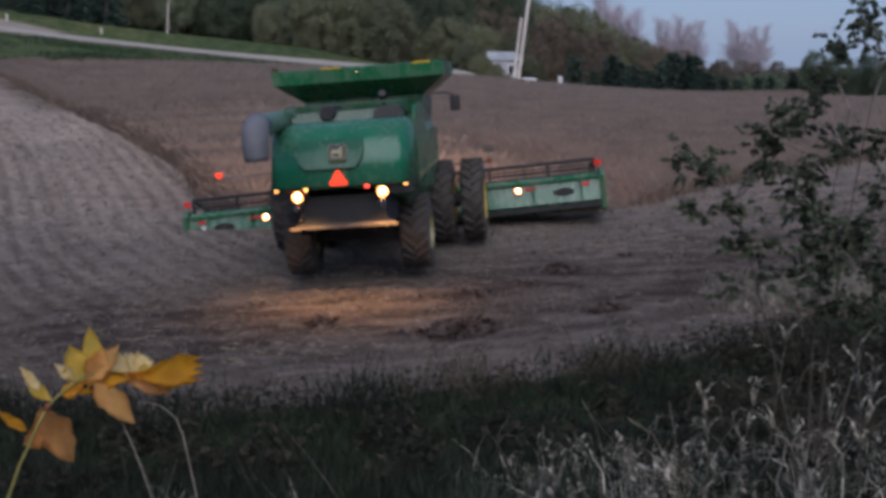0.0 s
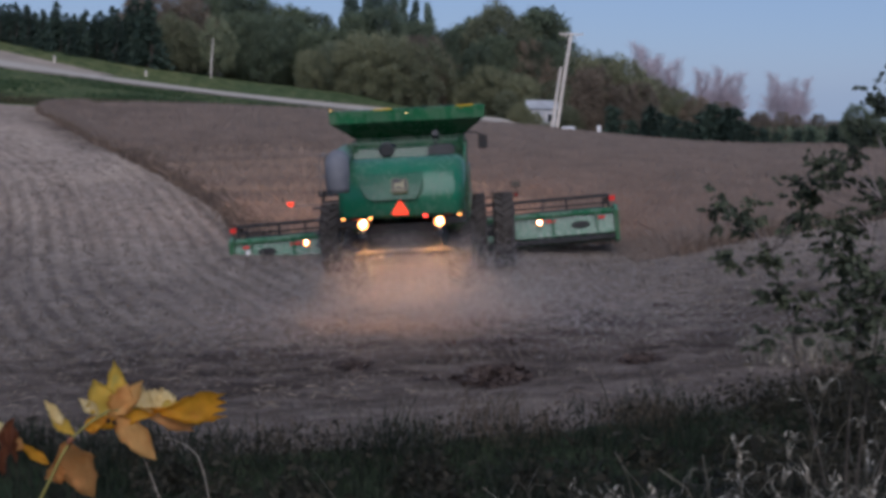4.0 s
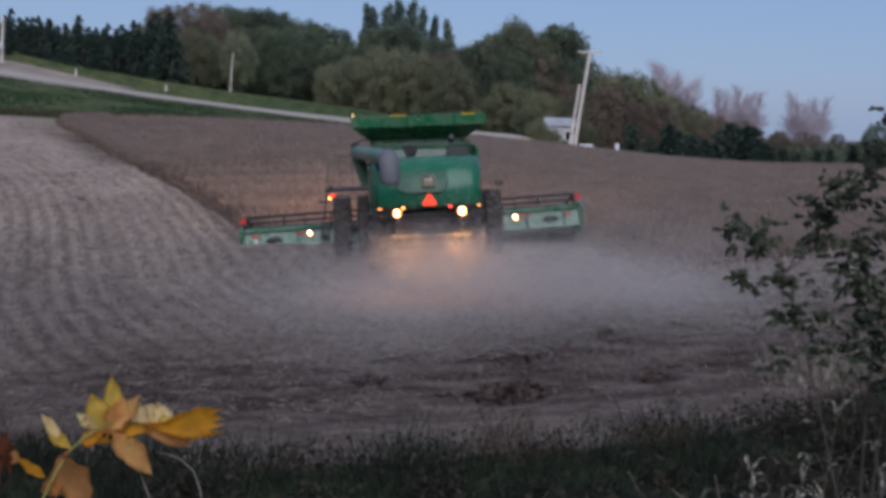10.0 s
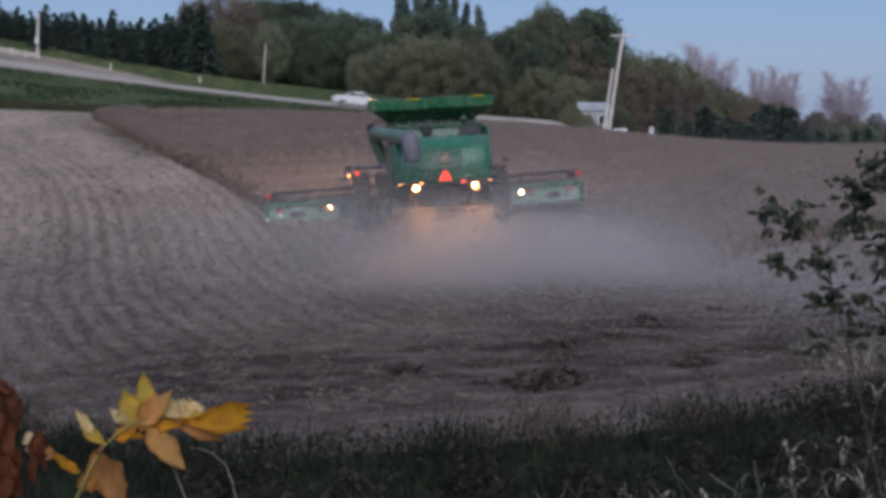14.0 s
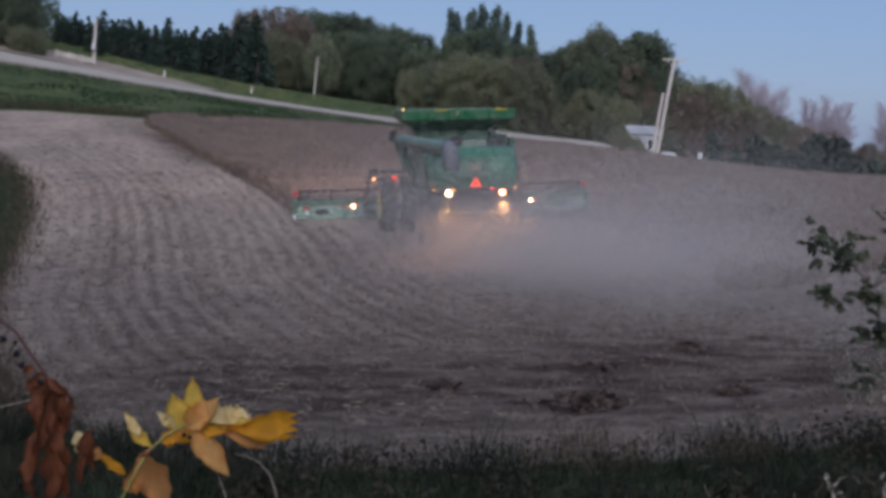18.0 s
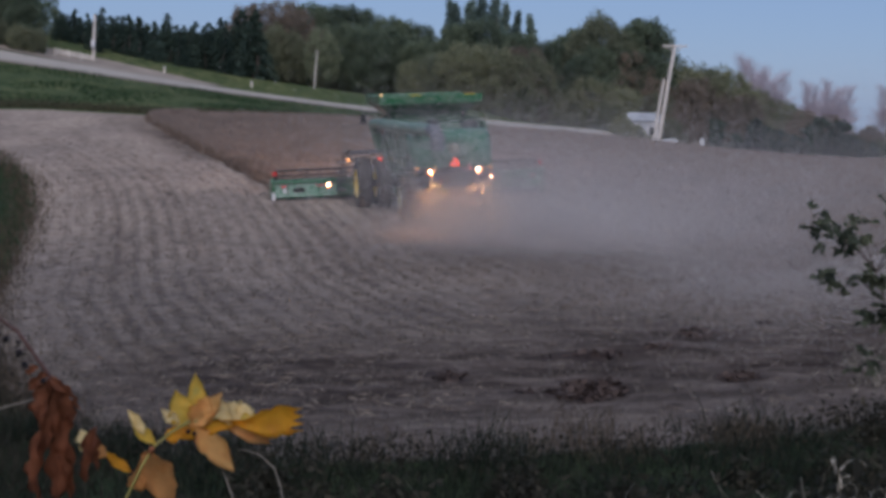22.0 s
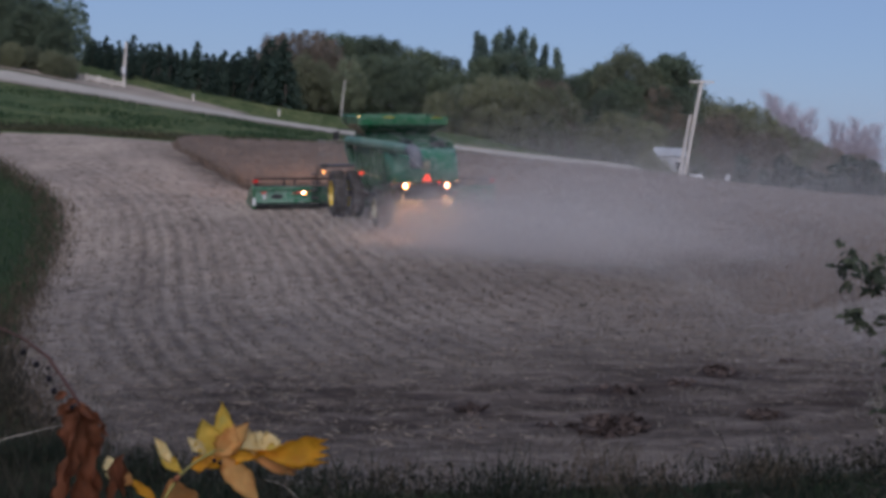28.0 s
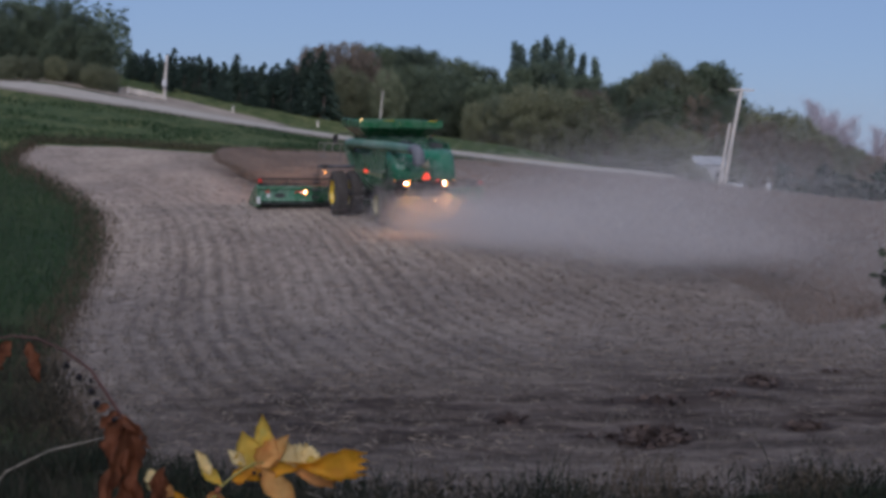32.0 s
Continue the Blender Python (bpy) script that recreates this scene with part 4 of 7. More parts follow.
        side = [(2.05, 0.15), (2.05, 1.02), (2.4, 1.15), (3.2, 0.9), (4.1, 0.35), (4.6, 0.1), (4.3, 0.04), (2.3, 0.06)]
        loft(bm, [[(s * (h - 0.03), y, z) for y, z in side], [(s * (h + 0.09), y, z) for y, z in side]])
        bmesh.ops.bevel(bm, geom=bm.edges[:], offset=0.015, segments=1, affect="EDGES")
        part("end_shield", bm, MAT["green"], c)
        bm = bmesh.new()
        tube(bm, [(s * (h - 0.05), 2.3, 1.0), (s * (h - 0.05), 2.25, 1.36)], 0.015, 6)
        stalk = part("marker_stalk", bm, MAT["black"], c)
        plate("stalk_reflector", stalk, s * (h - 0.05) - 0.09, s * (h - 0.05) + 0.09, 2.22, 1.26, 1.4, MAT["reflector"])
        lens("header_light", c, s * 3.3, 2.1, 0.83, 0.062, MAT["lamp_small"], (0, -1, -0.1), bowl=True)
        plate("header_reflector", back, s * 3.62 - 0.14, s * 3.62 + 0.14, 2.155, 0.79, 0.86, MAT["reflector"])
        plate("header_reflector", back, s * 5.0 - 0.13, s * 5.0 + 0.13, 2.165, 0.79, 0.86, MAT["reflector"])
        bm = bmesh.new()
        drum(bm, (s * 4.45, 2.165, 0.66), (0, -1, 0), [(0, 0.2), (0.02, 0.19)], 20)
        for v in bm.verts:
            v.co.x = s * 4.45 + (v.co.x - s * 4.45) * 1.35
            v.co.z = 0.66 + (v.co.z - 0.66) * 0.55
        part("oval_badge", bm, MAT["black"], back)
    plate("white_marker", back, -5.06, -4.94, 2.16, 0.58, 0.74, MAT["white"], "small white marker plate")
    bm = bmesh.new()
    block(bm, -h - 0.1, -h + 0.02, 2.02, 2.05, 0.3, 0.6)
    part("white_edge", bm, MAT["white"], back)
    return c, reel


COMBINE, WHEELS = build_combine()
HEADER, REEL = build_header()


# ------------------------------------------------------------------ trees
def leaf_cloud(centres, size, count, rng, flat=0.6, spread=1.0):
    """Many small leaf clumps, each one bent blade, scattered through lobes (centre, radii)."""
    weights = np.array([c[3] * c[4] for c in centres])
    lobe = np.array(centres)[rng.choice(len(centres), count, p=weights / weights.sum())]
    d = rng.normal(size=(count, 3))
    d /= np.linalg.norm(d, axis=1)[:, None]
    r = (rng.random(count) ** 0.45 * spread * np.clip(1 + 0.2 * rng.normal(size=count), 0.5, 1.25))[:, None]
    p = lobe[:, :3] + d * r * lobe[:, [3, 3, 4]]
    u, w = rng.normal(size=(count, 3)), rng.normal(size=(count, 3))
    u /= np.linalg.norm(u, axis=1)[:, None]
    w = np.cross(u, w)
    w /= np.linalg.norm(w, axis=1)[:, None] + 1e-9
    s = size * rng.uniform(0.55, 1.4, (count, 1))
    return np.stack([p - u * s * 0.6, p + w * s * flat, p + u * s * 0.6], 1).reshape(-1, 3)


def limb(bm, a, b, r0, r1, rng, n=5, bends=3):
    a, b = np.array(a, float), np.array(b, float)
    pts = [a + (b - a) * k / bends + (rng.normal(size=3) * np.linalg.norm(b - a) * 0.05 if 0 < k < bends else 0) for k in range(bends + 1)]
    tube(bm, [tuple(p) for p in pts], [r0 + (r1 - r0) * k / bends for k in range(bends + 1)], n)


def round_tree(name, seed, height, width, crown, leaf, count, label, category="tree", low=0.02):
    """A broadleaf tree: trunk, limbs and a billowing dome of many small lobes of leaves."""
    rng = np.random.default_rng(seed)
    t = thing(name, label, category)
    bm = bmesh.new()
    limb(bm, (0, 0, -0.3), (0, 0, height * 0.6), 0.03 * height * 0.5, 0.012 * height * 0.5, rng, 8, 4)
    lobes = []
    peak = rng.uniform(0.38, 0.5)
    for k in range(90):
        f = low + 0.06 + (0.97 - low - 0.06) * (k + rng.random()) / 90
        full = math.sqrt(max(0.0, 1 - ((f - peak) / (1.0 - peak)) ** 2)) if f > peak else 0.8 + 0.2 * f / peak
        a = k * 2.4 + rng.normal(0, 0.35)
        side = 1 + 0.22 * noise.noise((math.cos(a) * 1.3 + seed * 7, math.sin(a) * 1.3, f * 3))
        lr = width * rng.uniform(0.06, 0.125)
        r = max(0.0, width * 0.5 * full * side - lr * 0.6) * rng.uniform(0.72, 1.0)
        x, y, z = r * math.cos(a), r * math.sin(a), f * height
        lobes.append((x, y, z, lr, lr * rng.uniform(0.9, 1.5)))
        if k % 3 == 0:
            limb(bm, (0, 0, z * rng.uniform(0.35, 0.65)), (x, y, z), 0.012 * height * 0.4, 0.02, rng, 5, 3)
    lobes += [(0, 0, height * 0.42, width * 0.33, height * 0.34)] * 5
    part("trunk", bm, MAT["bark"], t)
    triangles("crown", leaf_cloud(lobes, leaf, count, rng, 0.7), crown, kind="", parent=t)
    return t


def spruce_tree(name, seed, height, width, crown, label):
    rng = np.random.default_rng(seed)
    t = thing(name, label, "conifer tree")
    bm = bmesh.new()
    limb(bm, (0, 0, -0.3), (0, 0, height * 0.97), 0.02 * height, 0.02, rng, 7, 3)
    verts, faces = [], []
    for k in range(int(64 * height / 6)):
        z = height * (0.06 + 0.92 * rng.random())
        r = width * 0.5 * (1.02 - z / height) ** 0.85 * rng.uniform(0.75, 1.15) + 0.08
        a = rng.uniform(0, 6.28)
        tip = np.array((r * math.cos(a), r * math.sin(a), z - 0.28 * r))
        root = np.array((0, 0, z + 0.1))
        for s in np.linspace(0.15, 1, 9):
            p = root + (tip - root) * s
            for _ in range(3):
                d = rng.normal(size=3) * 0.28 + np.array((math.cos(a), math.sin(a), -0.5)) * 0.22
                w = rng.normal(size=3) * 0.09
                n = len(verts)
                verts += [p - w, p + w, p + d]
                faces.append((n, n + 1, n + 2))
    part("trunk", bm, MAT["bark"], t)
    sheet("crown", verts, faces, crown, t)
    return t


def poplar_tree(name, seed, height, width, crown, label):
    rng = np.random.default_rng(seed)
    t = thing(name, label, "poplar tree")
    bm = bmesh.new()
    limb(bm, (0, 0, -0.3), (0, 0, height * 0.95), 0.015 * height, 0.03, rng, 7, 5)
    lobes = []
    for k in range(18):
        z = height * (0.12 + 0.84 * k / 17)
        w = width * 0.5 * math.sin(math.pi * min(1, 0.15 + 0.85 * (1 - k / 17.5))) ** 0.6 * (1 - k / 19) ** 0.25 * rng.uniform(0.5, 1.1)
        a = rng.uniform(0, 6.28)
        lobes.append((0.45 * w * math.cos(a), 0.45 * w * math.sin(a), z, max(0.22, w * 0.75), height * 0.075))
        limb(bm, (0, 0, z - 0.08 * height), (w * math.cos(a) * 0.8, w * math.sin(a) * 0.8, z + 0.02 * height), 0.06, 0.02, rng, 4, 2)
    part("trunk", bm, MAT["bark"], t)
    triangles("crown", leaf_cloud(lobes, 0.26, 7000, rng, 0.7), crown, kind="", parent=t)
    return t


def bare_tree(name, seed, height, width, label):
    """A nearly leafless tree: limbs, branches and a haze of fine twigs."""
    rng = np.random.default_rng(seed)
    t = thing(name, label, "bare tree")
    bm = bmesh.new()
    limb(bm, (0, 0, -0.3), (0, 0, height * 0.95), 0.007 * height, 0.015, rng, 6, 5)
    verts, faces = [], []
    for k in range(70):
        z = height * rng.uniform(0.2, 0.9)
        a, r = rng.uniform(0, 6.28), width * 0.5 * (1.1 - 0.75 * z / height) * rng.uniform(0.3, 1.0)
        tip = np.array((r * math.cos(a), r * math.sin(a), min(height, z + height * rng.uniform(0.08, 0.2))))
        limb(bm, (0, 0, z - 0.05 * height), tip, 0.012, 0.004, rng, 4, 3)
        for _ in range(120):
            p = np.array((0, 0, z)) + (tip - np.array((0, 0, z))) * rng.uniform(0.1, 1.0) + rng.normal(size=3) * 0.15
            d = (np.array((math.cos(a) * 0.5, math.sin(a) * 0.5, 1.0)) + rng.normal(size=3) * 0.55) * rng.uniform(0.2, 0.5)
            w = np.cross(d, rng.normal(size=3))
            w = w / np.linalg.norm(w) * 0.006
            n = len(verts)
            verts += [p - w, p + w, p + d]
            faces.append((n, n + 1, n + 2))
    part("trunk", bm, MAT["twig_bark"], t)
    sheet("twig_spray", verts, faces, MAT["twig_bark"], t)
    return t


LEAF_GREEN = leafy("dull_green_leaves", (0.066, 0.09, 0.064), (0.104, 0.133, 0.09), (0.165, 0.194, 0.125))
LEAF_OLIVE = leafy("olive_autumn_leaves", (0.112, 0.126, 0.084), (0.175, 0.189, 0.118), (0.26, 0.262, 0.166))
LEAF_RUST = leafy("rust_brown_leaves", (0.13, 0.109, 0.09), (0.185, 0.149, 0.118), (0.24, 0.196, 0.15))
LEAF_DARK = leafy("dark_needles", (0.031, 0.053, 0.044), (0.050, 0.077, 0.060), (0.073, 0.104, 0.082))
LEAF_BLUE = leafy("blue_grey_poplar_leaves", (0.085, 0.125, 0.106), (0.155, 0.21, 0.176), (0.23, 0.285, 0.24))

LEAF_PALE = leafy("pale_willow_leaves", (0.115, 0.137, 0.094), (0.172, 0.2, 0.134), (0.245, 0.27, 0.185))

KINDS = {}


def plant(kind, azimuth, dist, height, rng, group):
    """Set a copy of a tree kind at an azimuth (degrees to the east of north) and distance."""
    base, natural = KINDS[kind]
    a = radians(azimuth)
    x, y = dist * math.sin(a), dist * math.cos(a)
    k = height / natural
    m = pose(x, y, land1(x, y) - 0.1, 0, 0, rng.uniform(0, 360))
    ob = copy_thing(base, m)
    ob.scale = (k * rng.uniform(0.92, 1.12), k * rng.uniform(0.92, 1.12), k)
    tagged(ob, group=group)
    return ob


def build_trees():
    rng = np.random.default_rng(5)
    KINDS["green_a"] = round_tree("broadleaf_tree", 1, 10, 8.5, LEAF_GREEN, 0.17, 34000, "dull green broadleaf tree with dense rounded crown"), 10
    KINDS["green_b"] = round_tree("broadleaf_tree", 2, 10, 7.0, LEAF_GREEN, 0.17, 30000, "dull green broadleaf tree with uneven crown"), 10
    KINDS["olive"] = round_tree("broadleaf_tree", 3, 10, 7.5, LEAF_OLIVE, 0.17, 30000, "olive green tree turning in autumn"), 10
    KINDS["rust"] = round_tree("broadleaf_tree", 4, 10, 7.5, LEAF_RUST, 0.16, 28000, "rust brown autumn tree with thinning leaves"), 10
    KINDS["shrub"] = round_tree("bushy_tree", 5, 6, 6.5, LEAF_OLIVE, 0.13, 26000, "low bushy olive tree before the woods", "bush", low=0.0), 6
    KINDS["willow"] = round_tree("willow_tree", 12, 8, 5.6, LEAF_PALE, 0.13, 26000, "pale grey-green willow with soft spreading crown", low=0.12), 8
    KINDS["pine"] = spruce_tree("pine_tree", 6, 9, 5.6, LEAF_DARK, "dark green pine in a dense row"), 9
    KINDS["spruce"] = spruce_tree("spruce_tree", 7, 5, 1.9, LEAF_DARK, "small dark spruce in a windbreak row"), 5
    KINDS["poplar"] = poplar_tree("poplar_tree", 8, 15, 3.9, LEAF_BLUE, "tall slender grey-green poplar"), 15
    KINDS["bare"] = bare_tree("bare_tree", 9, 10, 5.5, "leafless pale tree with fine upright twigs"), 10
    spots = (("green_a", -40, 230, 12), ("green_b", -36, 230, 12), ("olive", -33, 230, 12), ("rust", 30, 230, 10), ("shrub", 33, 200, 6),
             ("pine", -30, 230, 12), ("spruce", 36, 200, 6), ("willow", -43, 230, 9), ("poplar", 39, 240, 12), ("bare", 42, 220, 10))
    for kind, az, d, h in spots:
        ob, natural = KINDS[kind]
        x, y = d * math.sin(radians(az)), d * math.cos(radians(az))
        ob.matrix_world = ground_at(x, y)
    # kind, from azimuth, to azimuth, count, nearest, farthest, drop below the skyline, uneven
    rows = (("green_a", -27, -20.3, 6, 128, 138, 0.0, 0.008), ("green_b", -26, -19.9, 6, 123, 127, 0.016, 0.010), ("shrub", -26, -19.4, 8, 119.5, 122, 0.05, 0.008),
            ("pine", -18.9, -9.4, 34, 128, 136, 0.003, 0.009), ("pine", -18.8, -10.2, 26, 138, 146, 0.0, 0.008),
            ("rust", -10.5, -7.0, 4, 138, 144, 0.0, 0.005), ("olive", -10.0, -7.4, 3, 132, 136, 0.02, 0.010), ("green_b", -7.2, -1.2, 7, 144, 154, 0.0, 0.005), ("willow", -6.7, -5.9, 1, 129, 131, 0.020, 0.002), ("willow", -1.6, -0.2, 1, 128, 130, 0.026, 0.002),
            ("green_a", -6.0, -1.4, 4, 134, 142, 0.014, 0.008), ("green_b", -1.0, 4.2, 5, 138, 144, 0.022, 0.010), ("shrub", -2.6, 3.8, 5, 127, 131, 0.036, 0.006), ("rust", 2.6, 4.6, 3, 129, 133, 0.032, 0.004),
            ("poplar", -0.5, 4.0, 8, 150, 158, -0.002, 0.012), ("poplar", 8.9, 10.0, 2, 146, 150, -0.004, 0.004), ("green_b", 4.4, 6.6, 3, 138, 146, 0.0, 0.004),
            ("olive", 6.7, 7.5, 2, 136, 142, -0.002, 0.002), ("green_b", 8.7, 9.6, 2, 138, 144, -0.001, 0.003), ("olive", 7.6, 8.6, 1, 138, 142, 0.004, 0.004), ("rust", 4.6, 10.6, 4, 131, 135, 0.026, 0.012), ("green_b", 5.4, 10.8, 5, 130, 136, 0.016, 0.008), ("shrub", 4.6, 11.5, 6, 126, 130, 0.044, 0.006),
            ("olive", 10.8, 13.6, 5, 134, 140, 0.0, 0.004), ("rust", 11.0, 14.8, 5, 130, 136, 0.010, 0.010), ("olive", 13.4, 16.5, 3, 140, 146, 0.0, 0.006), ("rust", 14.6, 20, 8, 138, 148, 0.0, 0.008), ("bare", 13.9, 15.9, 7, 146, 154, -0.022, 0.008),
            ("bare", 16.8, 18.9, 7, 148, 156, -0.027, 0.008), ("bare", 20.2, 22.0, 6, 148, 156, -0.031, 0.008), ("rust", 19.5, 26, 8, 140, 150, -0.004, 0.006),
            ("spruce", 13.8, 25, 9, 126, 131, 0.03, 0.012), ("green_a", 23.8, 29, 5, 108, 120, -0.016, 0.008))
    # the skyline of the woods: azimuth, slope above the eye
    skyline = np.array(((-30, 0.10), (-19.6, 0.093), (-18.8, 0.064), (-16.8, 0.062), (-12.4, 0.057), (-10.6, 0.061), (-9.7, 0.072), (-8.6, 0.078), (-7.4, 0.072), (-5.6, 0.073), (-4.2, 0.07), (-2.5, 0.066),
                        (-1.0, 0.06), (-0.5, 0.078), (0.6, 0.082), (2.1, 0.083), (3.8, 0.076), (4.5, 0.046), (5.8, 0.054), (7.1, 0.068), (8.2, 0.057), (9.2, 0.066), (10.1, 0.05), (11.1, 0.028), (12.8, 0.029), (13.5, 0.024), (14.9, 0.008), (17.3, -0.008), (22.3, -0.022), (30, -0.026)))
    # trees behind the onlooker, mirrored in the hood
    for k in range(16):
        x, y = -30 + 4 * k + rng.uniform(-1.5, 1.5), rng.uniform(-30, -20)
        h = rng.uniform(6, 12)
        ob = copy_thing(KINDS[("green_a", "olive", "green_b")[k % 3]][0], ground_at(x, y, rng.uniform(0, 360)))
        ob.scale = (h / 10,) * 3
        tagged(ob, group="trees behind the bank")
    for az, d, h in ((7.6, 124.5, 3.0), (8.35, 119.2, 2.3), (9.0, 118.4, 2.0), (9.8, 119.2, 1.4), (10.6, 126, 2.6)):
        plant("shrub", az, d, h, rng, "shrub trees beyond the road")
    # the windbreak of spruces: azimuth, height
    for az, h in ((12.93, 6.3), (13.78, 5.0), (14.71, 6.9), (15.19, 6.0), (15.81, 6.0), (16.51, 5.6), (17.15, 6.7), (17.68, 7.5), (18.32, 7.0), (18.68, 7.2), (19.36, 5.3), (20.04, 4.5), (20.69, 4.1), (21.59, 3.3), (22.19, 3.3), (23.17, 3.4), (23.74, 2.7)):
        plant("spruce", az, 122 + rng.uniform(-1, 1), h, rng, "windbreak spruces beyond the field")
    for kind, a0, a1, count, d0, d1, slope, uneven in rows:
        for k in range(count):
            az = a0 + (a1 - a0) * (k + rng.uniform(0.2, 0.8)) / count
            d = rng.uniform(d0, d1)
            x, y = d * math.sin(radians(az)), d * math.cos(radians(az))
            top = 5.0 + d * (float(np.interp(az, skyline[:, 0], skyline[:, 1])) - slope + rng.uniform(-1, 0.4) * uneven)
            plant(kind, az, d, max(2.5, top - land1(x, y)), rng, kind.split("_")[0] + " trees beyond the road")


def build_undergrowth():
    """The dim mass of brush and saplings inside the woods, too dense to tell apart."""
    rng = np.random.default_rng(8)
    n = 70000
    az = np.radians(rng.uniform(-28, 28, n))
    d = rng.uniform(138, 168, n)
    x, y = d * np.sin(az), d * np.cos(az)
    top = np.interp(np.degrees(az), [-28, -19, -18.4, -9.8, -9, 0, 10, 12, 20, 28], [9, 8, 1.2, 1.2, 7, 8, 7, 4, 2.5, 2.5])
    z = land(x, y) + rng.random(n) ** 1.3 * top
    c = np.stack([x, y, z], -1)
    tri = c[:, None, :] + rng.normal(size=(n, 3, 3)) * np.array((0.24, 0.2, 0.2))
    triangles("woodland_undergrowth", tri.reshape(-1, 3), LEAF_GREEN, "dim tangled undergrowth inside the woods", "undergrowth")


build_trees()
build_undergrowth()


# ------------------------------------------------------------------ standing crop, stubble and residue
STALK = leafy("dry_soybean_stalks", (0.315, 0.243, 0.203), (0.348, 0.271, 0.227), (0.385, 0.303, 0.256), thin=0.5)
# stalks darkened in colour to stand for shade on the crop's open sides
STEM_SHADE = leafy("shade_dark_soybean_stems", (0.115, 0.088, 0.074), (0.165, 0.126, 0.105), (0.22, 0.168, 0.14), thin=0.3)
STRAW = leafy("bleached_straw", (0.14, 0.112, 0.095), (0.22, 0.182, 0.155), (0.31, 0.265, 0.228), thin=0.4)


def spikes(x, y, z, height, width, rng, lean=0.5, per=5):
    """Tufts of thin upright stalks as arrays: points and triangles."""
    n = len(x)
    k = n * per
    cx, cy, cz = (np.repeat(v, per) for v in (x, y, z))
    h = np.repeat(height, per) * rng.uniform(0.6, 1.1, k)
    a = rng.uniform(0, 2 * math.pi, k)
    bx, by = cx + rng.normal(0, 0.10, k), cy + rng.normal(0, 0.10, k)
    w = np.repeat(width, per) * rng.uniform(0.6, 1.3, k)
    tx, ty = bx + rng.normal(0, 1, k) * lean * h, by + rng.normal(0, 1, k) * lean * h
    v = np.empty((k, 3, 3))
    v[:, 0] = np.stack([bx - w * np.cos(a), by - w * np.sin(a), cz - 0.03], -1)
    v[:, 1] = np.stack([bx + w * np.cos(a), by + w * np.sin(a), cz - 0.03 + h * rng.uniform(0, 0.5, k)], -1)
    v[:, 2] = np.stack([tx, ty, cz + h], -1)
    return v.reshape(-1, 3)


def scatter(rng, count, x0, x1, y0, y1):
    return rng.uniform(x0, x1, count), rng.uniform(y0, y1, count)


